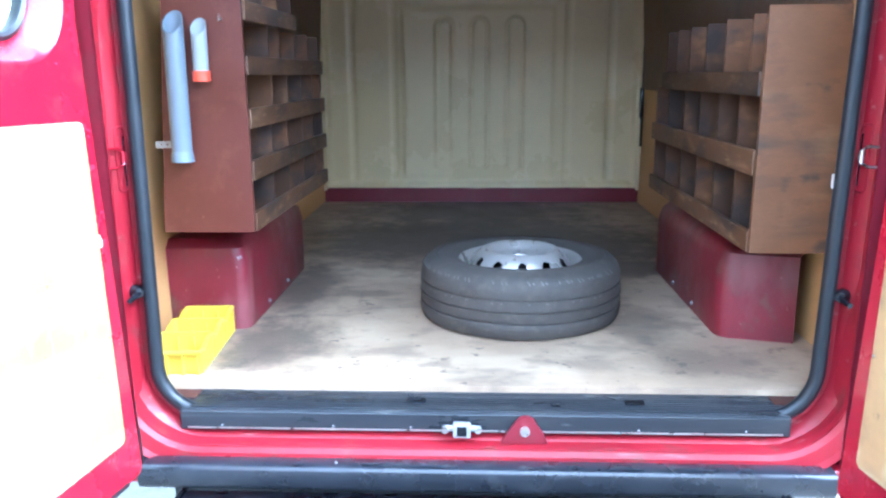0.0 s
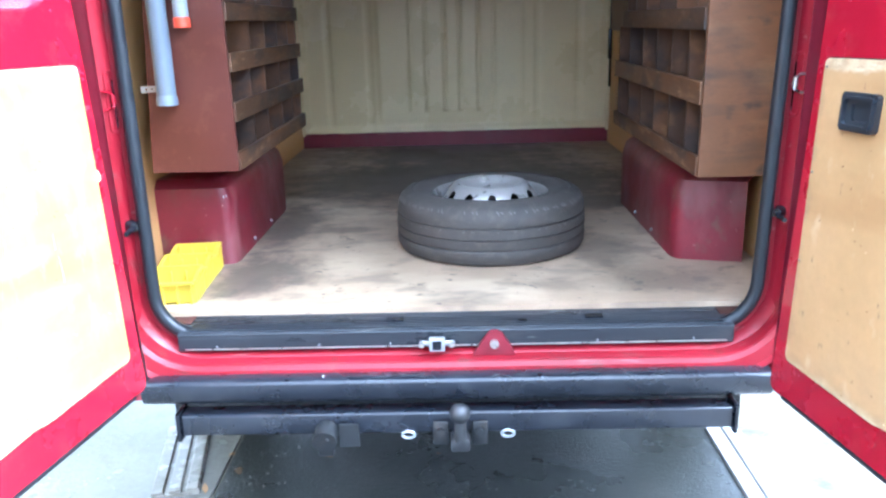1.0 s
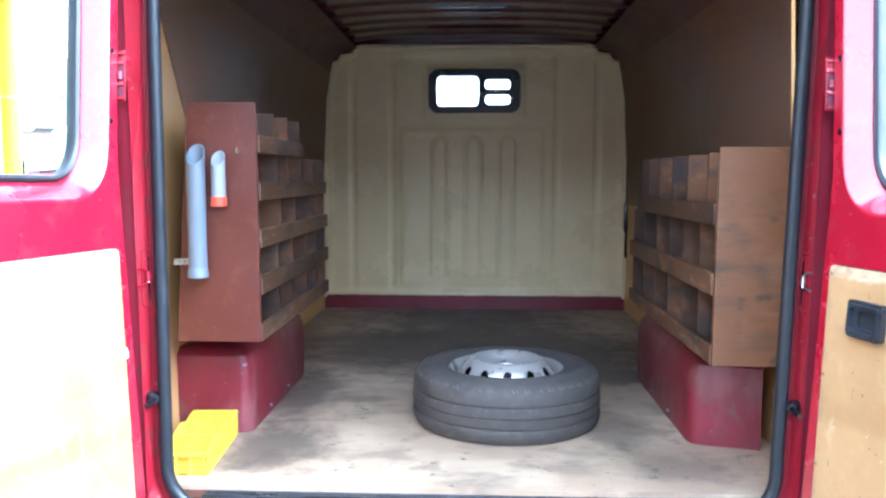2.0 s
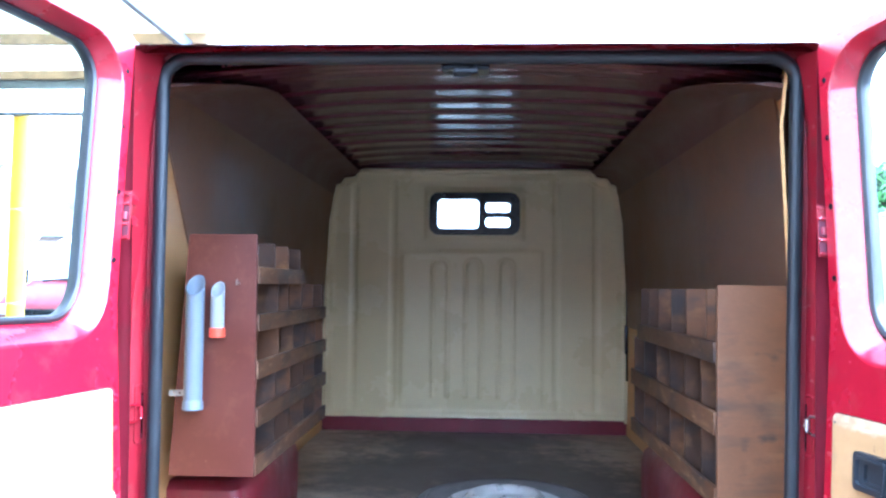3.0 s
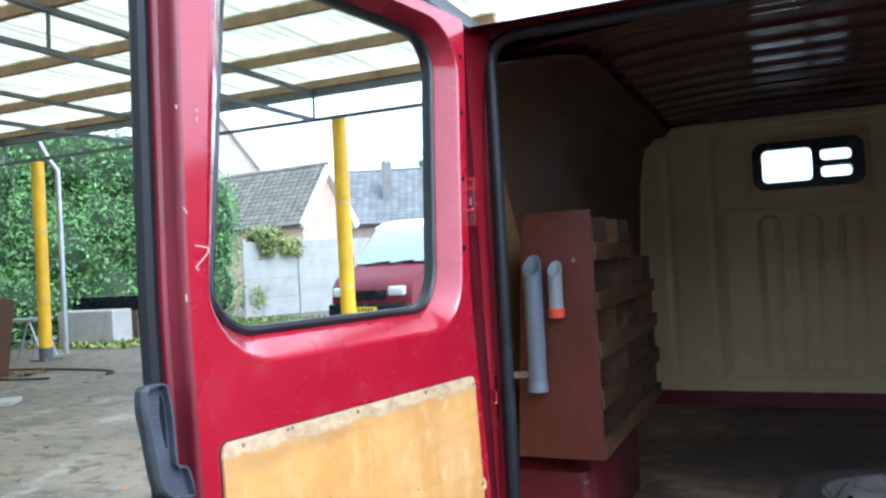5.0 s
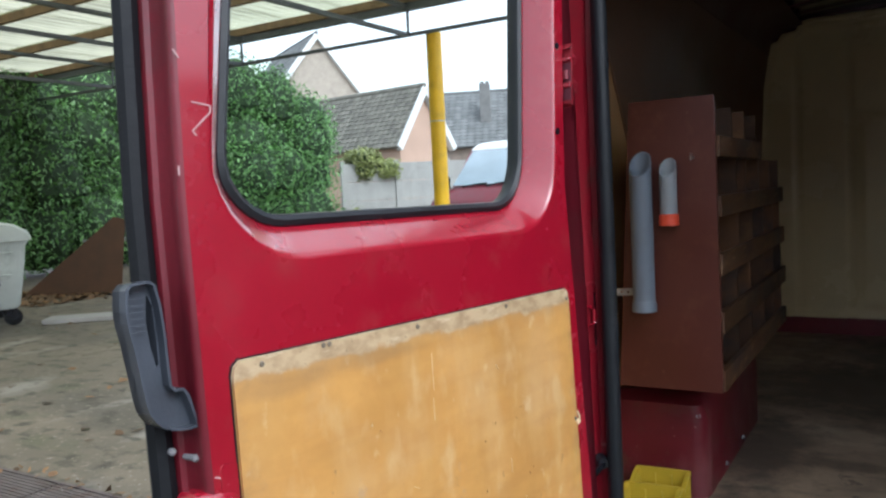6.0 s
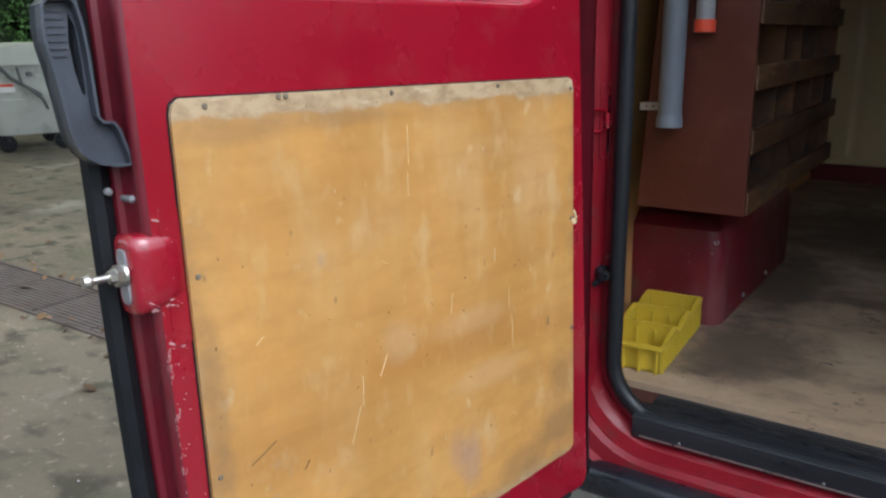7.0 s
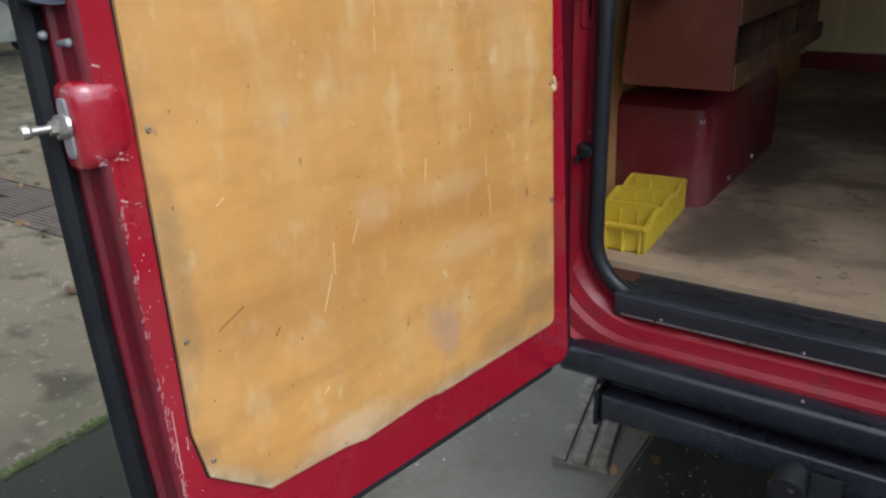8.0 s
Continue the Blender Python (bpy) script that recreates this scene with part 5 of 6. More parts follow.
for side in (-1, 1):
    rear_door(side)
    gap, up = (0.024, 0.0) if side > 0 else (0.0, 0.035)
    # hinges on the frame and the check stop
    bm = bmesh.new()
    box(bm, *sorted((side * 0.792, side * 0.806)), -0.122, -0.104, 1.250, 1.96, 0.003)
    splay(bm)
    part("hinge_flange", bm, RED_FRAME, van, "", True)
    bm = bmesh.new()
    box(bm, *sorted((side * 0.790, side * 0.812)), -0.165, -0.112, 1.520 + up, 1.625 + up, 0.003)
    splay(bm)
    hinge = part("hinge", bm, RED_DULL, van, "red pressed door hinge with folded knuckles")
    for z in (1.612 + up, 1.563 + up):
        bm = bmesh.new()
        sweep_loops(bm, [[(side * x, -0.168, zz), (side * x, -0.106, zz)] for x, zz in ((0.800, z + 0.014), (0.782, z + 0.012), (0.774, z + 0.002), (0.778, z - 0.010), (0.796, z - 0.012))], False)
        splay(bm)
        part("knuckle", bm, RED, hinge, "", True)
    # dark red plates stand in for the shade between the knuckles
    for z0, z1 in ((1.577, 1.600), (1.524, 1.549)):
        simple("hinge_gap", ROOF_RED, hinge, at=(*sorted((side * 0.7885 + gap, side * 0.795 + gap)), -0.162, -0.116, z0 + up, z1 + up))
    # pressed check-strap pocket in the jamb with its bent wire link
    face = Matrix(((side * 0.394, -side * 0.919, 0, side * 0.7905), (-0.919, -0.394, 0, -0.034), (0, 0, 1, 1.135), (0, 0, 0, 1)))
    bm = bmesh.new()
    tube(bm, [(x, 0.0005, z) for x, z in rounded(-0.013, 0.013, -0.070, 0.070, 0.010, 4)], 0.0032, 6, True)
    bmesh.ops.transform(bm, matrix=face, verts=bm.verts[:])
    splay(bm)
    pocket = part("check_pocket", bm, RED_FRAME, van, "pressed red pocket in the door jamb", True)
    bm = bmesh.new()
    box(bm, -0.0105, -0.0070, 0.0, 0.0016, -0.060, 0.050)
    bmesh.ops.transform(bm, matrix=face, verts=bm.verts[:])
    splay(bm)
    part("pocket_slot", bm, BLACK, pocket)
    bm = bmesh.new()
    tube(bm, [(side * 0.797, -0.135, 1.166), (side * 0.795, -0.10, 1.163), (side * 0.789, -0.048, 1.160), (side * 0.784, -0.036, 1.150), (side * 0.782, -0.030, 1.136), (side * 0.784, -0.040, 1.124), (side * 0.790, -0.058, 1.119), (side * 0.795, -0.100, 1.122), (side * 0.797, -0.135, 1.124)], 0.0030, 8)
    cyl(bm, (side * 0.785, -0.036, 1.128), (side * 0.785, -0.036, 1.152), 0.0055, segs=10)
    splay(bm)
    part("wire_link", bm, RED if side < 0 else ZINC, pocket, "bent wire door link", True)
    for z in (0.60, 1.80):
        bm = bmesh.new()
        box(bm, -0.018, 0.022, -0.0005, 0.0022, -0.0022, 0.0022, 0.001, m=Matrix.Translation((0, 0, z - 1.135)) @ face)
        splay(bm)
        part("jamb_seam", bm, RED_FRAME, van)
    bm = bmesh.new()
    cyl(bm, (side * 0.785, -0.035, 0.834), (side * 0.772, -0.05, 0.834), 0.017, 0.011, segs=12)
    cyl(bm, (side * 0.772, -0.05, 0.834), (side * 0.772, -0.10, 0.83), 0.006, segs=8)
    splay(bm)
    part("check_stop", bm, BLACK, van, "black rubber check stop", True)
    # jamb behind the hinge line, closing frame to body
    bm = bmesh.new()
    plan = [(0.842, -0.138), (0.862, -0.130), (0.885, -0.07), (0.925, -0.005), (0.928, 0.02), (0.80, 0.03), (0.80, -0.05), (0.835, -0.12)]
    sweep_loops(bm, [[(side * (x - sh), y, z) for x, y in plan] for z, sh in ((0.44, 0.02), (0.9, 0.0), (1.4, 0.0), (1.85, 0.02), (2.005, 0.05))], True, True)
    splay(bm)
    part("rear_pillar", bm, RED_FRAME, van, "", True)
simple("rear_panel", RED, van, at=(-0.86, 0.86, -0.115, -0.02, 0.40, 0.458), bevel=0.006)

# ---- racks ----
def rack(s, xi, xo_b, xo_t, y0, rows, mat_end, label):
    """Open pigeonhole rack: end board, shelves with front lips, uprights. rows: (lip bottom, lip top, length, places of the uprights)."""
    z0, z1 = rows[0][0], rows[-1][1]
    rk = thing("pigeonhole_rack", pose(s * xi, y0, z0), label, "rack")
    def X(x):
        return s * (x - xi)
    n = len(rows) - 1
    bm = bmesh.new()
    o = [(X(xi), 0.0), (X(xo_b), 0.0), (X(xo_t), z1 - z0), (X(xi + 0.004), z1 - z0)]
    plate(bm, o, [], 0.0, 0.014)
    part("end_board", bm, mat_end, rk)
    rnd = random.Random(int(100 * xi))
    for i in range(n):
        zb, zl, ln, ups = rows[i]
        simple("shelf", RACK_SHADED, rk, at=(*sorted((X(xi + 0.012), X(xo_t - 0.01))), 0.014, ln, zb - z0, zb - z0 + 0.010))
        simple("front_lip", RACK_LIP, rk, at=(*sorted((X(xi - 0.004), X(xi + 0.010))), 0.0145, ln, zb - z0, zl - z0 + 0.003 * rnd.uniform(-1, 1)), bevel=0.002)
        ztop = rows[i + 1][0] - z0
        for y in (*ups, ln - 0.006):
            lean = rnd.uniform(-0.004, 0.004)
            bm = bmesh.new()
            for v in box(bm, *sorted((X(xi + 0.011), X(xo_t - 0.012))), y - 0.005, y + 0.005, zb - z0 + 0.010, ztop):
                v.co.y += lean if v.co.z > ztop - 0.01 else 0.0
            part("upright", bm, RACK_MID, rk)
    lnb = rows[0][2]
    simple("back_board", RACK_SHADED, rk, at=(*sorted((X(xo_t - 0.006), X(xo_t - 0.001))), 0.015, lnb, 0.0, rows[n - 1][1] - z0))
    return rk

U = (0.268, 0.46, 0.685, 0.87)
rack(-1, 0.614, 0.864, 0.819, 0.345, [(0.896, 0.947, 1.04, U), (1.034, 1.088, 1.04, U), (1.174, 1.224, 1.03, (0.30, 0.50, 0.69, 0.87)), (1.314, 1.362, 1.01, (0.285, 0.42, 0.62, 0.82)), (1.454, 1.503, 0.60, (0.234, 0.41)), (1.583, 1.598, 0.60, ())], RACK_END,
     "brown pigeonhole rack with a smooth red-brown end board")
V = (0.182, 0.366, 0.55, 0.74, 0.95)
rack(1, 0.655, 0.839, 0.860, 0.177, [(0.880, 0.933, 1.15, V), (1.068, 1.128, 1.15, V), (1.257, 1.316, 1.02, (0.13, 0.342, 0.523, 0.706, 0.87)), (1.452, 1.463, 0.89, ())], RACK_WOOD,
     "worn brown plywood pigeonhole rack with stained end board")

# pipes, strap and screw on the end board
def pipe(name, x, y, z0, z1, r, mat, label, cap=None):
    t = thing(name, pose(x, y, z0), label, "pipe")
    bm = bmesh.new()
    seg, L = 24, z1 - z0
    rings = []
    for rad, lift in ((r, 0), (r, 1), (r - 0.003, 1), (r - 0.003, 0.02)):
        rings.append([(rad * math.cos(2 * math.pi * i / seg), rad * math.sin(2 * math.pi * i / seg), (L + 1.15 * rad * math.sin(2 * math.pi * i / seg)) if lift == 1 else lift) for i in range(seg)])
    sweep_loops(bm, rings, True, True)
    part("tube", bm, mat, t, "", True)
    bm = bmesh.new()
    lathe(bm, [(r, 0.0), (r + 0.003, 0.0), (r + 0.003, 0.026 if cap else 0.018), (r, 0.027)], 24)
    part("end_collar", bm, cap or mat, t, "", True)
    return t
pipe("grey_pipe", -0.786, 0.314, 1.092, 1.448, 0.0265, GREY_PVC, "long grey plastic pipe on the rack end board")
pipe("short_pipe", -0.722, 0.320, 1.299, 1.436, 0.020, PALE_PVC, "short pale grey pipe with a red end", ORANGE_RED)
clip = thing("cable_clip", pose(0.836, 0.166, 1.035), "small white plastic clip on the rack edge by the seal", "clip")
simple("clip_body", WHITE, clip, at=(-0.003, 0.004, -0.008, 0.008, 0.006, 0.040), bevel=0.002)
hook = thing("hook", pose(-0.668, 0.336, 1.452), "small bright screw hook in the rack end board", "hook")
bm = bmesh.new()
tube(bm, [(0, 0.012, 0.004), (0, -0.006, 0.004), (0, -0.014, 0.0), (0, -0.016, 0.008), (0, -0.010, 0.012)], 0.0022, 8)
part("hook_wire", bm, ZINC, hook, "", True)
strap = thing("metal_strap", pose(-0.86, 0.335, 1.125), "perforated metal strap holding the grey pipe", "strap")
bm = bmesh.new()
holes = [rounded(0.008 + 0.016 * i, 0.014 + 0.016 * i, 0.007, 0.013, 0.002, 2) for i in range(4)]
plate(bm, [(-0.005, 0.0), (0.07, 0.003), (0.07, 0.021), (-0.005, 0.018)], holes, 0.0, 0.0015)
part("band", bm, GALV, strap)

# ---- spare wheel on the floor ----
wheel = thing("spare_wheel", pose(0.124, 0.682, FLOOR, 0, 0, 20), "worn black tyre on a silver steel wheel lying flat", "wheel")
bm = bmesh.new()
prof = [(0.200, 0.030), (0.215, 0.012), (0.245, 0.001), (0.286, 0.001), (0.303, 0.007), (0.310, 0.020), (0.313, 0.044)]
for c in (0.054, 0.087, 0.122):
    rr = 0.313 - 0.0006 * abs(c - 0.088) / 0.01
    prof += [(rr, c - 0.0032), (rr - 0.005, c - 0.0022), (rr - 0.005, c + 0.0022), (rr - 0.0005, c + 0.0032)]
prof += [(0.310, 0.142), (0.306, 0.157), (0.299, 0.170), (0.284, 0.183), (0.262, 0.192), (0.258, 0.1905), (0.254, 0.1935), (0.228, 0.193), (0.200, 0.184), (0.184, 0.166)]
lathe(bm, prof, 96)
part("tyre", bm, TYRE, wheel, "worn grooved grey-black rubber tyre", True)
bm = bmesh.new()
wear = random.Random(21)
for i in range(150):
    a = 2 * math.pi * i / 150
    if wear.random() < 0.25 or i % 3 == 2:
        continue
    long_ = wear.uniform(0.004, 0.0075)
    box(bm, -long_, long_, -0.0016, 0.0016, -0.0012, 0.0012, m=Matrix.Rotation(a, 4, "Z") @ Matrix.Translation((0.2990, 0, 0.1685)) @ Matrix.Rotation(radians(48), 4, "Y") @ Matrix.Rotation(0.5, 4, "Z"))
    if i % 2:
        box(bm, -0.0016, 0.0016, -0.004, 0.004, -0.0008, 0.0008, m=Matrix.Rotation(a, 4, "Z") @ Matrix.Translation((0.3115, 0, 0.112)))
tagged(part("tread_sipe", bm, TYRE_WORN, wheel, "pale worn tread marks"), kind="stuff")
bm = bmesh.new()
seg = 240
prof = [(0.190, 0.170), (0.196, 0.178), (0.1985, 0.1865), (0.195, 0.190), (0.190, 0.186), (0.185, 0.172), (0.181, 0.158), (0.177, 0.151)]
prof += [(0.174 - 0.046 * f, 0.149 + 0.062 * f + 0.008 * math.sin(math.pi * f)) for f in [n / 14 for n in range(15)]]
prof += [(0.122, 0.216), (0.114, 0.2185), (0.106, 0.2165), (0.097, 0.209), (0.088, 0.197), (0.080, 0.191), (0.056, 0.188), (0.047, 0.186), (0.044, 0.181), (0.043, 0.130)]
prof = [(0.965 * a, b - 0.011) for a, b in prof]
lathe(bm, prof, seg)
bm.faces.ensure_lookup_table()
kill = []
for f in bm.faces:
    c = f.calc_center_median()
    rr, a = math.hypot(c.x, c.y) / 0.965, math.atan2(c.y, c.x) - radians(250)
    step = 2 * math.pi / 12
    arc = ((a + step / 2) % step - step / 2) * rr
    if 0.128 < rr < 0.174 and (arc / 0.0150) ** 2 + ((rr - 0.1530) / 0.0110) ** 2 < 1:
        kill.append(f)
bmesh.ops.delete(bm, geom=kill, context="FACES")
rim = part("rim", bm, STEEL, wheel, "silver steel wheel rim with round hand holes", True)
bm = bmesh.new()
lathe(bm, [(0.186, 0.05), (0.182, 0.06), (0.180, 0.10), (0.001, 0.10)], 48)
part("rim_well", bm, BLACK, rim, "", True)
for i in range(5):
    a = 2 * math.pi * i / 5
    bm = bmesh.new()
    cyl(bm, (0.066 * math.cos(a), 0.066 * math.sin(a), 0.174), (0.066 * math.cos(a), 0.066 * math.sin(a), 0.1795), 0.0065, segs=12)
    part("bolt_hole", bm, BLACK, rim)

# ---- yellow storage bins ----
def storage_bin(m, w=0.127, dp=0.102, h=0.072):
    """An open-fronted parts bin: ribbed walls under a rolled rim, the sides dipping to a lower front."""
    t = thing("storage_bin", m, "bright yellow ribbed plastic storage bin on the plywood floor", "storage bin", "yellow bins by the door seal")
    e, front = 0.004, h * 0.86
    bm = bmesh.new()
    box(bm, 0, w, 0, dp, 0, e)
    part("base", bm, YELLOW_BIN, t)
    for x in (w * 0.34, w * 0.67):
        simple("inner_rib", YELLOW_BIN, t, at=(x - 0.0015, x + 0.0015, dp - 0.011, dp - e, e, h * 0.9))
    bm = bmesh.new()
    box(bm, 0, w, 0, e, 0, front, 0.001)
    for k in range(4):
        x = 0.006 + k * (w - 0.012) / 3
        box(bm, x - 0.0028, x + 0.0028, -0.011, 0.0, 0.001, front - 0.003)
    box(bm, -0.004, w + 0.004, -0.013, 0.003, front - 0.007, front + 0.001, 0.0015)
    part("front_wall", bm, YELLOW_BIN, t)
    bm = bmesh.new()
    box(bm, 0, w, dp - e, dp, 0, h * 1.08, 0.001)
    box(bm, -0.003, w + 0.003, dp - 0.006, dp + 0.002, h * 1.04, h * 1.10, 0.001)
    part("back_wall", bm, YELLOW_BIN, t)
    for xo, xi in ((0.0, e), (w - e, w)):
        bm = bmesh.new()
        side = [(0.0, 0.0), (dp, 0.0), (dp, h * 1.06), (dp * 0.55, h * 1.0), (dp * 0.18, h * 0.84), (0.0, front)]
        sweep_loops(bm, [[(x, y, z) for y, z in side] for x in (xo, xi)], True, True)
        out = -0.006 if xo == 0.0 else w
        for k in range(5):
            y = 0.006 + k * (dp - 0.012) / 4
            box(bm, out, out + 0.006, y - 0.0028, y + 0.0028, 0.001, h * (0.80 if k < 2 else 0.94))
        rim = [(0.0, front - 0.006), (0.0, front), (dp * 0.18, h * 0.84 + 0.002), (dp * 0.55, h * 1.0 + 0.002), (dp, h * 1.06 + 0.002), (dp, h * 1.06 - 0.005), (dp * 0.55, h - 0.005), (dp * 0.18, h * 0.84 - 0.005)]
        sweep_loops(bm, [[(x, y, z) for y, z in rim] for x in (out - 0.001, out + 0.007)], True, True)
        part("side_wall", bm, YELLOW_BIN, t)
    return t
b0 = storage_bin(pose(-0.833, 0.110, FLOOR, 0, 0, 4))
for i in (1, 2):
    copy_thing(b0, pose(-0.833 - 0.0080 * i, 0.110 + 0.1180 * i, FLOOR, 0, 0, 4))

# ---- carport beside the van ----
port = thing("carport", pose(-8.5, 8.55, 0), "tall open carport with yellow posts, steel trusses and translucent roof sheets", "carport")
def P(x, y, z):
    return (x + 8.5, y - 8.55, z)
def bar(bm, a, b, w, h):
    a, b = Vector(P(*a)), Vector(P(*b))
    m = Matrix.Translation((a + b) / 2) @ (b - a).to_track_quat("X", "Z").to_matrix().to_4x4()
    ln = (b - a).length / 2
    box(bm, -ln, ln, -w / 2, w / 2, -h / 2, h / 2, m=m)
NEAR_Y, FAR_Y = -7.0, 8.55
for x, y in ((-6.40, 8.70), (-13.10, 8.75), (-6.62, NEAR_Y), (-13.10, NEAR_Y)):
    bm = bmesh.new()
    cyl(bm, P(x, y, 0.22), P(x, y, 3.77), 0.115, segs=24)
    post = part("post", bm, YELLOW_POST, port, "yellow painted round steel post", True)
    bm = bmesh.new()
    cyl(bm, P(x, y, 0.0), P(x, y, 0.24), 0.125, segs=24)
    box(bm, P(x, y, 0)[0] - 0.2, P(x, y, 0)[0] + 0.2, P(x, y, 0)[1] - 0.2, P(x, y, 0)[1] + 0.2, 0.0, 0.025)
    part("post_base", bm, DARK_STEEL, post, "grey steel base sleeve", True)
    for z in (1.15, 2.45):
        bm = bmesh.new()
        cyl(bm, P(x, y, z), P(x, y, z + 0.015), 0.117, segs=24)
        part("weld_band", bm, GALV, post)
for x in (-3.35, -6.75, -10.2, -13.7, -17.2):
    bm = bmesh.new()
    top_h, bot_h = (0.14, 0.06) if x == -3.35 else (0.06, 0.06)
    bar(bm, (x, NEAR_Y, 4.19), (x, FAR_Y, 4.19), 0.07, top_h)
    bar(bm, (x, NEAR_Y, 3.77), (x, FAR_Y, 3.77), 0.05, bot_h)
    for i in range(14):
        y = NEAR_Y + (FAR_Y - NEAR_Y) * i / 13
        if i % 4 == 1:
            bar(bm, (x, y, 3.79), (x, y + 0.01, 4.17), 0.03, 0.03)
    part("truss", bm, DARK_STEEL, port, "dark grey steel lattice truss")
for y in (FAR_Y, NEAR_Y):
    bm = bmesh.new()
    bar(bm, (-17.4, y, 4.19), (-3.2, y, 4.19), 0.09, 0.13)
    bar(bm, (-17.4, y, 3.77), (-3.2, y, 3.77), 0.05, 0.05)
    part("edge_beam", bm, DARK_STEEL, port)
PURLINS = [8.50 - 1.55 * i for i in range(11)]
for y in PURLINS:
    bm = bmesh.new()
    bar(bm, (-17.5, y, 4.30), (-3.15, y, 4.30), 0.075, 0.12)
    part("purlin", bm, BARK_TIMBER, port, "brown weathered timber purlin")
for i in range(10):
    for j in range(12):
        bm = bmesh.new()
        x0 = -17.5 + 14.35 * j / 12
        n = 24
        y1, y0 = PURLINS[i] + 0.06, PURLINS[i + 1] - 0.06
        loops = []
        for y in (y0, y1):
            loops.append([P(x0 + (14.35 / 12 + 0.02) * k / n, y, 4.375 + 0.010 * math.sin(2 * math.pi * k / 4) + 0.004 * (i % 2)) for k in range(n + 1)])
        sweep_loops(bm, loops, False)
        part("roof_sheet", bm, SHEET, port)
bm = bmesh.new()
tube(bm, [P(-12.80, 8.95, 0.1), P(-12.82, 8.95, 3.6), P(-12.92, 8.85, 3.8), P(-13.02, 8.7, 4.2)], 0.05, 12)
part("drainpipe", bm, GALV, port, "grey metal drainpipe", True)

# ---- hedge, one mass of separate leaves on stems ----
def leafy(name, blobs, count, size, label, category, mat, seed, stems=()):
    """blobs: centre, radii. Leaves lie near each blob's surface, a core inside, coloured dark for the shade there,
    keeps it dense.
    """
    rng = np.random.default_rng(seed)
    t = thing(name, pose(*blobs[0][0][:2], 0), label, category)
    ox, oy = blobs[0][0][:2]
    vol = np.array([r[0] * r[1] + r[0] * r[2] + r[1] * r[2] for _, r in blobs])
    pick = rng.choice(len(blobs), count, p=vol / vol.sum())
    d = rng.normal(size=(count, 3))
    d /= np.linalg.norm(d, axis=1)[:, None]
    c = np.array([b[0] for b in blobs])[pick]
    r = np.array([b[1] for b in blobs])[pick]
    p = c + d * r * (0.80 + 0.30 * rng.random((count, 1)) ** 1.3) + rng.normal(size=(count, 3)) * 0.05
    keep = p[:, 2] > 0.05
    p, d = p[keep], d[keep]
    n = len(p)
    out = d + rng.normal(size=(n, 3)) * 0.7
    out /= np.linalg.norm(out, axis=1)[:, None]
    a = np.cross(out, rng.normal(size=(n, 3)))
    a /= np.linalg.norm(a, axis=1)[:, None]
    b = np.cross(out, a)
    s = size * (0.6 + 0.8 * rng.random((n, 1)))
    p -= (ox, oy, 0)
    v = np.stack([p - a * s, p + b * s * 0.36 - out * s * 0.1, p + a * s, p - b * s * 0.36 - out * s * 0.1], 1).reshape(-1, 3)
    f = np.arange(4 * n).reshape(-1, 4)
    me = bpy.data.meshes.new("foliage")
    me.from_pydata(v.tolist(), [], f.tolist())
    me.materials.append(mat)
    fo = new("foliage", me)
    fo.parent = t
    tagged(fo, "dense glossy leaves", kind="stuff")
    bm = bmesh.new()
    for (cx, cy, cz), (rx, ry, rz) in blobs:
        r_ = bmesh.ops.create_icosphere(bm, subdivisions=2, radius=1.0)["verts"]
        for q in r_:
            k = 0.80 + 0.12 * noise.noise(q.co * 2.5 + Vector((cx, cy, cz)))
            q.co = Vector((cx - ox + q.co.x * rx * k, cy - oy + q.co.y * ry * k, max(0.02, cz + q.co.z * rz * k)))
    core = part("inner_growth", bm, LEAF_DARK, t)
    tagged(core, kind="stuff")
    for x, y, h, rad in stems:
        bm = bmesh.new()
        tube(bm, [(x - ox, y - oy, 0), (x - ox + 0.1, y - oy + 0.05, h * 0.5), (x - ox - 0.05, y - oy, h)], rad, 8)
        part("stem", bm, BARK, t)
    return t
rnd = random.Random(11)
blobs = []
y = -4.0
while y < 17.4:
    top = 4.4 + 0.5 * rnd.random() + (0.8 if 10.5 < y < 16.5 else 0) - (0.6 if y > 17 else 0)
    x = -16.8 + (0.35 * (y - 12) if y > 13 else 0) * 0.3
    for z, rr in ((1.0, 1.25), (2.2, 1.2), (3.0, 1.1), (top - 1.0, 1.05)):
        blobs.append(((x + rnd.uniform(-0.25, 0.25), y + rnd.uniform(-0.2, 0.2), z), (rr, 1.15, 1.15)))
    y += 1.15
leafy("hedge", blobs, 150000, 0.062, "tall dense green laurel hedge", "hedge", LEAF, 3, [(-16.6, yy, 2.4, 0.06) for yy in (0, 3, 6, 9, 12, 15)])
leafy("shrub", [((-15.65, 19.15, 2.55), (0.62, 0.55, 0.34)), ((-15.1, 19.65, 2.2), (0.50, 0.42, 0.30)), ((-15.5, 19.0, 2.2), (0.35, 0.3, 0.3)), ((-15.9, 18.9, 0.6), (0.42, 0.42, 0.6))], 3200, 0.085, "pale green climbing shrub spilling over the fence", "shrub", LEAF_PALE, 5, [(-15.1, 19.6, 1.6, 0.04)])
leafy("tree", [((-24.5, 53, 6.0), (2.4, 2.2, 2.4)), ((-23.4, 52, 8.0), (2.0, 1.8, 1.9)), ((-25.4, 54, 7.6), (1.5, 1.6, 1.5)), ((-21.6, 53, 7.0), (1.9, 1.6, 1.9))], 9000, 0.2, "far broadleaf tree behind the houses", "tree", LEAF, 7, [(-24.5, 53, 6.0, 0.2)])
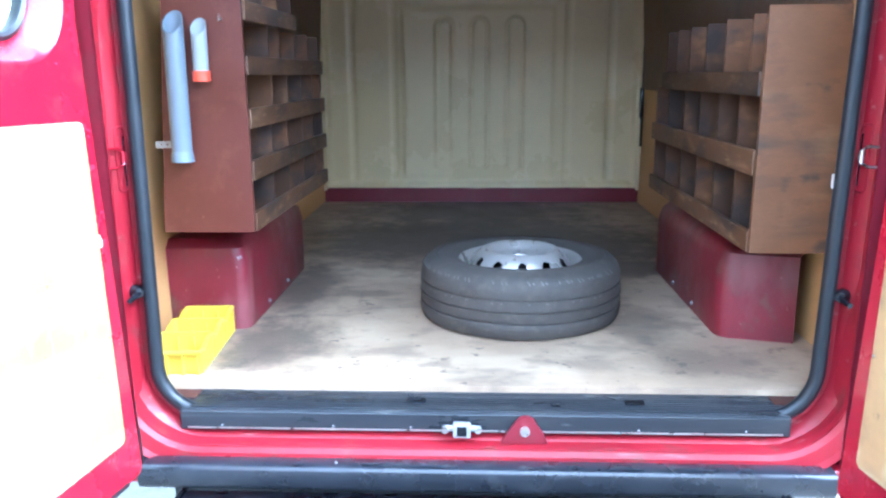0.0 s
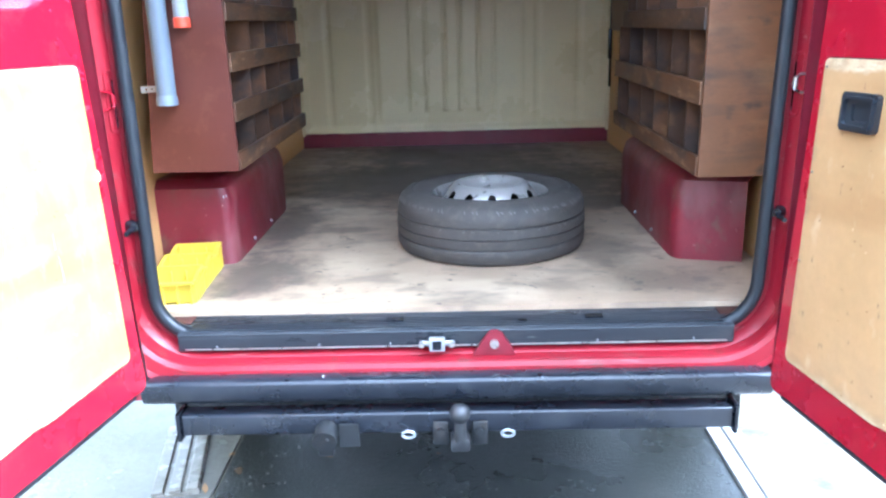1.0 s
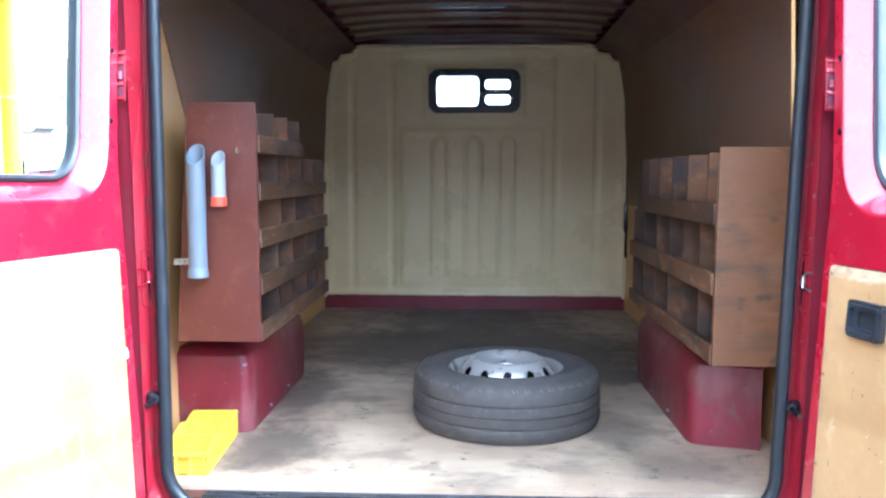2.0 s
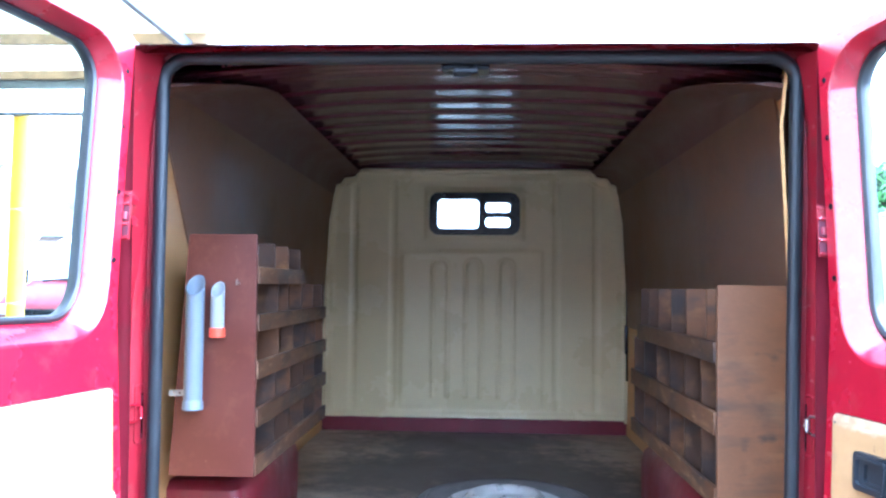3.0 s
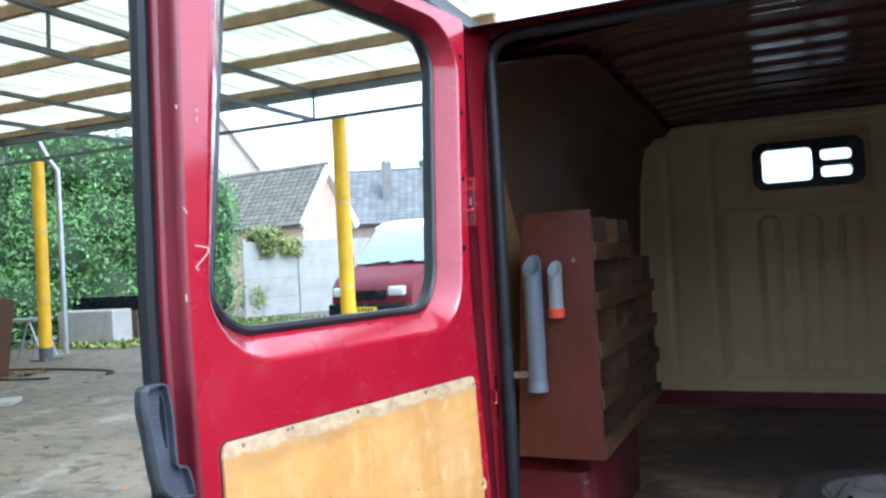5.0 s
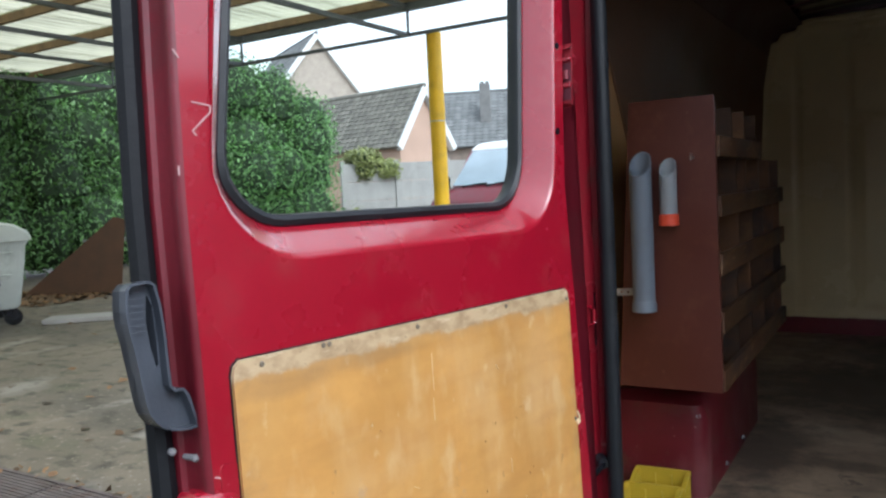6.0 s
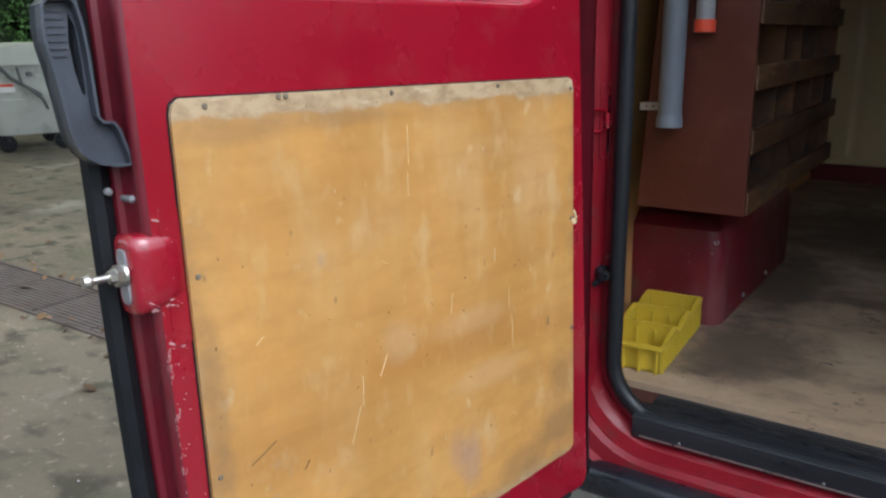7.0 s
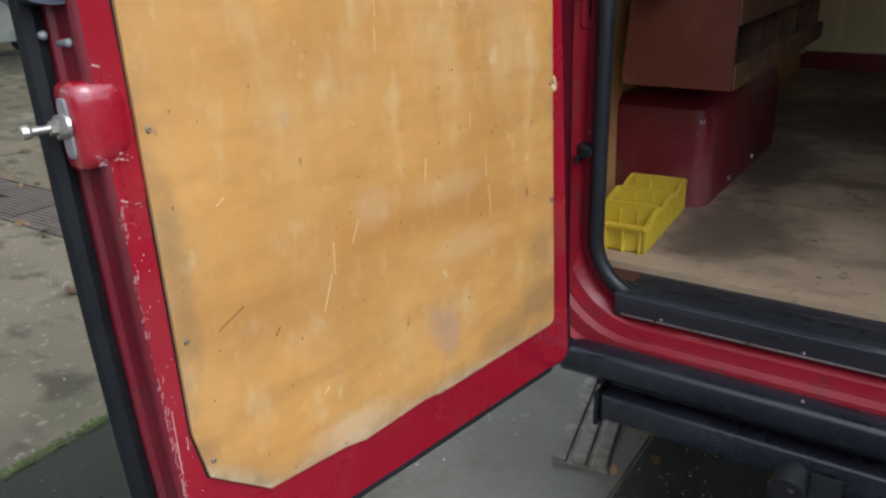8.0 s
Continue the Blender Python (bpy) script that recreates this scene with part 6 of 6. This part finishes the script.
leafy("tree", [((12.5, 21, 3.0), (2.2, 2.0, 1.8)), ((10.2, 21.5, 2.6), (1.8, 1.8, 1.7)), ((14.6, 21, 3.4), (1.9, 1.8, 1.8)), ((12.4, 21, 4.2), (1.6, 1.6, 1.2))], 7000, 0.14, "dark green trees behind a pale wall", "tree", LEAF, 9, [(12.5, 21, 3, 0.16)])

# ---- concrete panel fence ----
fence = thing("fence", pose(-15.9, 18.4, 0), "pale concrete panel fence with posts", "fence")
p0, p1 = Vector((-15.9, 18.4, 0)), Vector((-5.0, 33.0, 0))
direction = (p1 - p0).normalized()
turn = Matrix.Rotation(math.atan2(direction.y, direction.x), 4, "Z")
for i in range(10):
    bm = bmesh.new()
    box(bm, -0.07, 0.07, -0.08, 0.08, 0, 2.5, 0.01)
    ob = part("fence_post", bm, PALE_CONCRETE, fence)
    ob.matrix_basis = Matrix.Translation(direction * 1.82 * i) @ turn
    for kz in range(4):
        bm = bmesh.new()
        box(bm, 0.075, 1.745, -0.03, 0.03, 0.02 + 0.6 * kz, 0.61 + 0.6 * kz, 0.008)
        ob = part("panel", bm, PALE_CONCRETE, fence)
        ob.matrix_basis = Matrix.Translation(direction * 1.82 * i) @ turn
# unseen wall, added to dim the sky mirrored in the left door
side_wall = thing("yard_wall", pose(8.5, -3.5, 0), "unseen pale wall added to block low sky on the right", "wall")
simple("wall_body", PALE_CONCRETE, side_wall, at=(-0.12, 0.12, -21.0, 20.6, 0, 3.0))
simple("coping", PALE_CONCRETE, side_wall, at=(-0.17, 0.17, -21.0, 20.6, 3.0, 3.08), bevel=0.01)
wall = thing("pale_wall", pose(11, 17.5, 0), "pale rendered yard wall with a coping", "wall")
simple("wall_body", PALE_CONCRETE, wall, at=(-5, 8, -0.12, 0.12, 0, 2.3))
simple("coping", WHITE, wall, at=(-5.05, 8.05, -0.17, 0.17, 2.3, 2.38), bevel=0.01)

# ---- houses ----
def gable_house(name, m, length, depth, eave, ridge, wall_mat, roof_mat, label, rows, cols, tile_objects):
    """Ridge along local x from 0 to length; the gable that shows stands at x = 0; the slope that shows faces -y."""
    h = thing(name, m, label, "house")
    bm = bmesh.new()
    sweep_loops(bm, [[(x, -depth / 2, 0), (x, depth / 2, 0), (x, depth / 2, eave), (x, 0, ridge - 0.1), (x, -depth / 2, eave)] for x in (0.05, length - 0.05)], True, True)
    part("wall", bm, wall_mat, h)
    slope = Vector((0, depth / 2 + 0.25, (ridge - eave) * (1 + 0.5 / depth)))
    L = slope.length
    up = slope.normalized()
    nrm = Vector((0, -up.z, up.y))
    base = Vector((0, -depth / 2 - 0.25, eave - (ridge - eave) * 0.5 / depth))
    for sgn in (1, -1):
        bm = bmesh.new()
        sweep_loops(bm, [[(x, sgn * (base.y + up.y * a + nrm.y * o), base.z + up.z * a + nrm.z * o) for a, o in ((0, 0.02), (L, 0.02), (L, 0.10), (0, 0.10))] for x in (-0.15, length + 0.15)], True, True)
        part("roof_slope", bm, roof_mat, h)
    tw, th = (length + 0.3) / cols, L / rows
    bm = bmesh.new()
    pts = [(0, 0), (0.16, 0.024), (0.34, 0.032), (0.52, 0.024), (0.68, 0.004), (0.84, -0.002), (1.0, 0.0)]
    loops = []
    for a, o in ((0.0, 0.045), (0.0, 0.075), (th * 1.06, 0.045)):
        loops.append([(tw * px, up.y * a + nrm.y * (o + pz), up.z * a + nrm.z * (o + pz)) for px, pz in pts])
    sweep_loops(bm, loops, False)
    first = part("tile", bm, roof_mat, h)
    first.matrix_basis = Matrix.Translation((-0.15, base.y + nrm.y * 0.07, base.z + nrm.z * 0.07))
    if tile_objects:
        for r in range(rows):
            for c in range(cols):
                if r or c:
                    ob = new("tile", first.data)
                    ob.parent = h
                    ob.matrix_basis = first.matrix_basis @ Matrix.Translation((tw * c, up.y * th * r, up.z * th * r))
    else:
        me = first.data
        v0 = np.array([v.co for v in me.vertices])
        f0 = [list(p.vertices) for p in me.polygons]
        vs, fs = [], []
        for r in range(rows):
            for c in range(cols):
                k = len(vs)
                vs += (v0 + (tw * c, up.y * th * r, up.z * th * r)).tolist()
                fs += [[q + k for q in f] for f in f0]
        me2 = bpy.data.meshes.new("tiles")
        me2.from_pydata(vs, [], fs)
        me2.materials.append(roof_mat)
        first.data = me2
        first.name = "tiles"
        tagged(first, kind="stuff")
    for sgn in (1, -1):
        bm = bmesh.new()
        sweep_loops(bm, [[(x, sgn * (base.y + up.y * a + nrm.y * o), base.z + up.z * a + nrm.z * o) for a, o in ((0, -0.12), (L, -0.12), (L, 0.19), (0, 0.19))] for x in (-0.22, -0.15)], True, True)
        sweep_loops(bm, [[(x, sgn * (base.y + up.y * a + nrm.y * o), base.z + up.z * a + nrm.z * o) for a, o in ((0, -0.115), (L, -0.115), (L, 0.015), (0, 0.015))] for x in (-0.148, 0.048)], True, True)
        part("barge_board", bm, WHITE, h, "white barge board")
    bm = bmesh.new()
    cyl(bm, (-0.15, 0, ridge + 0.17), (length + 0.15, 0, ridge + 0.17), 0.11, segs=10)
    part("ridge_cap", bm, roof_mat, h)
    return h
def facing(p, q):
    """A pose at p whose x axis points to q."""
    d = Vector(q) - Vector(p)
    return Matrix.Translation((*p, 0)) @ Matrix.Rotation(math.atan2(d.y, d.x), 4, "Z")
gable_house("garage", facing((-18.0, 26.8), (-24.0, 27.6)) @ Matrix.Diagonal((1, -1, 1, 1)), 7.0, 3.1, 3.55, 5.70, PINK_WALL, TILE_ROOF, "low garage with a mossy grey tiled roof and pink gable", 13, 22, True)
house2 = gable_house("house", facing((-26.8, 39.5), (-16.6, 44.0)), 14.0, 8.0, 3.9, 7.1, BRICK, SLATE, "house with a blue-grey slate roof and a chimney", 16, 34, False)
bm = bmesh.new()
box(bm, 4.4, 5.0, -2.6, -1.9, 3.6, 7.45, 0.02)
chimney = part("chimney", bm, GREY_BRICK, house2, "grey brick chimney")
for k in range(2):
    bm = bmesh.new()
    cyl(bm, (4.55 + 0.3 * k, -2.25, 7.43), (4.55 + 0.3 * k, -2.25, 7.60), 0.11, 0.09, segs=12)
    part("chimney_pot", bm, GREY_BRICK, chimney)
gable_house("tall_house", facing((-31.1, 36.0), (-41.1, 42.0)) @ Matrix.Diagonal((1, -1, 1, 1)), 9.0, 6.6, 6.9, 11.1, PALE_BRICK, SLATE, "tall brick house with a white-edged gable", 14, 22, False)

# ---- parked red van ----
pv = thing("parked_van", pose(-8.5, 13.05, 0, 0, 0, -6.5) @ Matrix.Scale(1.08, 4), "red van parked in the yard behind a yellow post", "van")
def loft(bm, sections):
    sweep_loops(bm, sections, True, True)
bm = bmesh.new()
# side profile from the nose back: y forward is -y
prof = [(0.05, 0.42), (0.0, 0.62), (0.04, 0.92), (0.16, 1.10), (0.85, 1.34), (1.62, 2.16), (1.85, 2.27), (2.4, 2.34), (5.0, 2.32), (5.1, 1.2), (5.1, 0.40), (4.4, 0.36), (0.6, 0.34)]
def sect(x):
    return [(x * (1 - 0.10 * max(0, z - 1.2)), y + 0.10 * (abs(x) / 0.98) ** 3 * (y < 1.0), z) for y, z in prof]
loft(bm, [sect(x) for x in (-0.98, -0.85, -0.4, 0.0, 0.4, 0.85, 0.98)])
part("body", bm, RED_DULL, pv, "", True)
bm = bmesh.new()
loft(bm, [[(x * (1 - 0.10 * max(0, z - 1.2)), y + o, z + o * 0.2) for y, z, o in ((0.90, 1.40, -0.012), (1.60, 2.14, -0.012), (1.60, 2.14, 0.004), (0.90, 1.40, 0.004))] for x in (-0.91, 0.0, 0.91)])
part("windscreen", bm, SCREEN, pv, "windscreen coloured pale for reflected sky", True)
# white strip over the red roof paints in the sky's reflection
bm = bmesh.new()
loft(bm, [[(x * (1 - 0.10 * max(0, z - 1.2)), y, z) for y, z in ((1.60, 2.148), (1.66, 2.20), (1.87, 2.293), (2.42, 2.36), (2.42, 2.33), (1.87, 2.26), (1.64, 2.15))] for x in (-0.95, -0.6, 0.0, 0.6, 0.95)])
part("roof_panel", bm, WHITE, pv, "roof front painted white for reflected sky", True)
for s in (-1, 1):
    bm = bmesh.new()
    box(bm, s * 0.68 - 0.19, s * 0.68 + 0.19, -0.015, 0.10, 0.74, 0.93, 0.04)
    part("headlamp", bm, LAMP_GLASS, pv, "clear headlamp", True)
    bm = bmesh.new()
    box(bm, s * 1.08 - 0.07, s * 1.08 + 0.07, 0.85, 0.98, 1.32, 1.60, 0.03)
    part("mirror", bm, BLACK, pv, "", True)
    bm = bmesh.new()
    loft(bm, [[(s * xx, y, z) for y, z in ((1.15, 1.34), (2.0, 1.34), (2.0, 1.95), (1.55, 1.95))] for xx in (0.90, 0.965)])
    part("side_window", bm, SCREEN, pv)
    for wy in (0.95, 4.1):
        bm = bmesh.new()
        lathe(bm, [(0.18, -0.1), (0.30, -0.1), (0.325, -0.07), (0.325, 0.07), (0.30, 0.1), (0.18, 0.1), (0.05, 0.08), (0.001, 0.08), (0.001, -0.08), (0.18, -0.1)], 28, pose(s * 0.87, wy, 0.325, 0, 90, 0))
        part("wheel", bm, TYRE, pv, "", True)
    bm = bmesh.new()
    tube(bm, [(s * 0.30 - 0.28, 0.80, 1.362), (s * 0.30, 0.86, 1.40), (s * 0.30 + 0.28, 0.88, 1.415)], 0.018, 6)
    part("wiper", bm, BLACK, pv)
bm = bmesh.new()
box(bm, -0.97, 0.97, -0.07, 0.25, 0.34, 0.60, 0.05)
part("bumper", bm, BLACK, pv, "dark plastic bumper", True)
bm = bmesh.new()
box(bm, -0.42, 0.42, -0.025, 0.05, 0.66, 0.86, 0.02)
part("grille", bm, BLACK, pv, "dark grille", True)
bm = bmesh.new()
box(bm, -0.26, 0.26, -0.085, -0.065, 0.42, 0.53, 0.004)
np_ = part("number_plate", bm, YELLOW_PLATE, pv, "yellow number plate")
for k in range(5):
    simple("plate_bar", BLACK, np_, at=(-0.19 + 0.08 * k, -0.15 + 0.08 * k, -0.088, -0.084, 0.445, 0.505))

# ---- wheeled waste containers ----
def container(m, mat, label):
    t = thing("waste_container", m, label, "waste container", "waste containers by the hedge")
    bm = bmesh.new()
    loops = []
    for z, w, d in ((0.20, 0.50, 0.36), (0.24, 0.53, 0.39), (0.75, 0.60, 0.46), (0.95, 0.62, 0.48), (1.0, 0.66, 0.51), (1.03, 0.66, 0.51)):
        loops.append([(x, y, z) for x, y in rounded(-w, w, -d, d, 0.08, 4)])
    sweep_loops(bm, loops, True, True)
    part("tub", bm, mat, t, "", True)
    bm = bmesh.new()
    arc = [(-0.53, 1.035), (-0.50, 1.11), (-0.36, 1.20), (-0.12, 1.255), (0.12, 1.255), (0.36, 1.20), (0.50, 1.11), (0.53, 1.035)]
    sweep_loops(bm, [[(x, y * (1 if abs(x) < 0.66 else 0.97), z - (0.03 if abs(x) > 0.66 else 0)) for y, z in arc] for x in (-0.68, -0.64, 0.64, 0.68)], True, True)
    part("lid", bm, mat, t, "", True)
    for s in (-1, 1):
        for yy in (-0.3, 0.3):
            bm = bmesh.new()
            cyl(bm, (s * 0.45 - 0.025, yy, 0.10), (s * 0.45 + 0.025, yy, 0.10), 0.10, segs=20)
            box(bm, s * 0.45 - 0.035, s * 0.45 + 0.035, yy - 0.04, yy + 0.04, 0.12, 0.22)
            part("castor", bm, BLACK, t, "", True)
        bm = bmesh.new()
        tube(bm, [(s * 0.70, -0.12, 0.98), (s * 0.76, -0.10, 0.80), (s * 0.72, 0.1, 0.62), (s * 0.66, 0.15, 0.5)], 0.018, 8)
        part("lift_arm", bm, DARK_STEEL, t, "", True)
        bm = bmesh.new()
        cyl(bm, (s * 0.60, 0, 0.90), (s * 0.72, 0, 0.90), 0.03, segs=12)
        part("trunnion", bm, DARK_STEEL, t)
    for k in range(5):
        bm = bmesh.new()
        x = -0.44 + 0.22 * k
        box(bm, x - 0.015, x + 0.015, -0.475, -0.40, 0.32, 0.92, 0.006)
        part("stiffener", bm, mat, t)
    bm = bmesh.new()
    box(bm, 0.600, 0.632, -0.36, -0.16, 0.70, 0.80)
    patch = part("label_patch", bm, WHITE, t, "white label patch")
    simple("label_band", ORANGE_RED, patch, at=(0.630, 0.6345, -0.35, -0.17, 0.765, 0.795))
    for y0 in (-0.30, 0.06):
        simple("end_rib", mat, t, at=(0.56, 0.632, y0, y0 + 0.26, 0.86, 0.885), bevel=0.006)
        simple("end_rib", mat, t, at=(0.54, 0.612, y0, y0 + 0.24, 0.60, 0.62), bevel=0.006)
    bm = bmesh.new()
    tube(bm, [(0.66, -0.40, 1.12), (0.70, -0.20, 0.86), (0.70, 0.04, 0.70), (0.66, 0.10, 0.66)], 0.022, 8)
    part("lid_strut", bm, DARK_STEEL, t, "dark diagonal lid strut", True)
    return t
container(pose(-10.56, 3.91, 0, 0, 0, -20) @ Matrix.Scale(1.06, 4), BIN_GREY, "weathered pale grey wheeled waste container on the concrete")
container(pose(-12.6, 3.1, 0, 0, 0, 30), BIN_DARK, "dark grey wheeled waste container beside the hedge")

# ---- yard clutter ----
block = thing("concrete_block", pose(-14.7, 11.37, 0, 0, 0, 3), "pale concrete block standing on the grass edge", "block")
simple("block_body", PALE_CONCRETE, block, at=(-0.8, 0.8, -0.3, 0.3, 0, 0.78), bevel=0.03)
rails = thing("stacked_rails", pose(-14.9, 12.2, 0), "stack of dark metal rails on bearers", "rails")
for k in range(2):
    simple("bearer", BARK, rails, at=(-0.9 + 1.7 * k, -0.75 + 1.7 * k, -0.3, 0.3, 0, 0.72))
for k in range(9):
    simple("rail", DARK_STEEL if k % 3 else BLACK, rails, at=(-1.3 + 0.05 * (k % 3), 1.7 - 0.04 * (k % 2), -0.28 + 0.2 * (k % 3), -0.12 + 0.2 * (k % 3), 0.72 + 0.12 * (k // 3), 0.82 + 0.12 * (k // 3)), bevel=0.01)
trestle = thing("trestle", pose(-14.6, 9.0, 0, 0, 0, 20), "pale steel trestle beside the carport post", "trestle")
for yy in (-0.25, 0.25):
    bm = bmesh.new()
    tube(bm, [(-0.6, yy, 0.75), (0.9, yy, 0.75)], 0.03, 8)
    part("top_rail", bm, GALV, trestle)
    for xx in (-0.4, 0.7):
        for o in (-0.25, 0.25):
            bm = bmesh.new()
            tube(bm, [(xx, yy, 0.75), (xx + o, yy, 0.0)], 0.022, 8)
            part("leg", bm, GALV, trestle)
sheet = thing("leaning_sheet", pose(-12.3, 6.4, 0, 0, 0, 25), "brown rusty sheet leaning by the hedge", "sheet")
bm = bmesh.new()
plate(bm, [(-0.9, 0.0), (0.85, 0.0), (0.85, 1.25), (0.65, 1.30)], [], 0.0, 0.01)
bmesh.ops.transform(bm, matrix=pose(0, 0, 0, -14, 0, 0), verts=bm.verts[:])
part("steel_sheet", bm, RUST_BROWN, sheet)
ramp = thing("grey_board", pose(-9.3, 4.6, 0, 0, 0, 40), "grey board lying on the ground by the waste container", "board")
simple("board", PALE_CONCRETE, ramp, at=(-0.5, 0.5, -0.2, 0.2, 0, 0.06), bevel=0.01)
hose = thing("hose", pose(-11.2, 7.0, 0), "black rubber hose looped on the concrete", "hose")
bm = bmesh.new()
tube(bm, [(1.3 * math.cos(a) + 0.3 * math.sin(2 * a), 0.55 * math.sin(a), 0.018) for a in [0.2 + 5.4 * k / 40 for k in range(41)]], 0.016, 6)
part("hose_line", bm, SEAL, hose, "", True)

# drain channel with a slotted grating
drain = thing("drain_channel", pose(-5.0, 0.588, 0), "rusty slotted drain grating set in the concrete", "drain")
for yy in (-0.205, 0.185):
    simple("frame_bar", RUST, drain, at=(-7.0, 3.4, yy, yy + 0.02, 0.0, 0.011))
simple("trough", BLACK, drain, at=(-7.0, 3.4, -0.185, 0.185, 0.0, 0.003))
for n in range(21):
    for k in range(13):
        y = -0.178 + 0.0275 * k
        simple("bar", RUST, drain, at=(-7.0 + 0.5 * n, -6.515 + 0.5 * n, y, y + 0.020, 0.002, 0.009 + 0.001 * (n % 2)))
# moss along the joint and leaf litter
rng = np.random.default_rng(4)
def scatter(name, n, place, size, mat, label, category, flat=0.25):
    p = np.array([place(rng) for _ in range(n)])
    a = rng.random(n) * 2 * np.pi
    s = size * (0.5 + rng.random(n))
    tilt = rng.normal(size=n) * flat
    ux = np.stack([np.cos(a), np.sin(a), tilt], 1) * s[:, None]
    vy = np.stack([-np.sin(a), np.cos(a), rng.normal(size=n) * flat], 1) * (s * 0.55)[:, None]
    around = ((-1.0, 0.0), (-0.45, 0.75), (0.1, 1.0), (0.6, 0.6), (1.0, 0.05), (0.55, -0.7), (0.0, -1.0), (-0.5, -0.65))
    wob = 0.75 + 0.5 * rng.random((n, 8))
    v = np.stack([p + ux * (cx * wob[:, [i]]) + vy * (cy * wob[:, [i]]) for i, (cx, cy) in enumerate(around)], 1)
    v[..., 2] = np.maximum(v[..., 2], 0.008)
    me = bpy.data.meshes.new(name)
    me.from_pydata(v.reshape(-1, 3).tolist(), [], np.arange(8 * n).reshape(-1, 8).tolist())
    me.materials.append(mat)
    return tagged(new(name, me), label, category, kind="stuff")
scatter("moss", 5200, lambda r: (-2.025 + r.normal() * 0.011, -4.5 + 4.5 * r.random(), 0.008), 0.0055, MOSS, "green moss along the slab joint", "moss", 0.4)
scatter("leaf_litter", 420, lambda r: (-11.5 * r.random() ** 0.8 - 1.0, -2 + 10.0 * r.random(), 0.012), 0.035, LITTER, "fallen brown and yellow leaves on the concrete", "leaves")
scatter("leaf_litter", 1500, lambda r: (-11.3 - 2.5 * r.random(), 5.2 + 2.2 * r.random(), 0.015), 0.05, LITTER, "fallen leaves heaped along the hedge foot", "leaves")
scatter("leaf_litter", 22, lambda r: (-1.2 + 2.0 * r.random(), -0.1 + 1.2 * r.random(), 0.012), 0.015, LITTER, "a few fallen leaves under the van", "leaves")
scatter("leaf_litter", 150, lambda r: (-7.5 + 5.6 * r.random(), (0.368 if r.random() < 0.5 else 0.808) + 0.04 * r.normal(), 0.014), 0.020, LITTER, "dead leaves caught along the drain edges", "leaves", 0.5)
scatter("grit", 700, lambda r: (-5.0 + 4.2 * r.random(), -1.2 + 2.6 * r.random(), 0.009), 0.0038, PALE_CONCRETE, "pale grit on the concrete", "grit", 0.6)
scatter("gravel", 240, lambda r: (-0.60 + r.normal() * 0.06, -0.4 + 1.4 * r.random(), 0.010), 0.003, WET_CONCRETE, "fine wet gravel beside the asphalt", "gravel", 0.8)
scatter("grass", 5000, lambda r: (-15.6 + 2.6 * r.random() + 0.5 * r.normal(), 10.4 + 7.0 * r.random(), 0.05), 0.05, GRASS, "thin grass by the hedge", "grass", 0.8)
# ribbed grey board under the bumper end
deck = thing("ribbed_board", pose(-0.853, 0.260, -0.006, 0, 0, 12), "grey ribbed timber block lying on the wet concrete", "board")
bm = bmesh.new()
box(bm, -0.068, 0.068, -0.200, 0.200, 0.0, 0.022, 0.003)
for k in range(3):
    x = -0.068 + 0.049 * k
    box(bm, x, x + 0.036, -0.200, 0.200, 0.022, 0.032, 0.004)
part("plank", bm, GREY_WOOD, deck)

# unseen block behind the yard, added to keep low sky out of the van
back = thing("yard_building", pose(2, -25, 0), "unseen grey-brown wall added to block low sky behind", "building")
simple("wall_body", BRICK, back, at=(-22, 22, -4, 0, 0, 6.0))
simple("roof_slab", DARK_STEEL, back, at=(-22.3, 22.3, -4.3, 0.3, 6.0, 6.25))
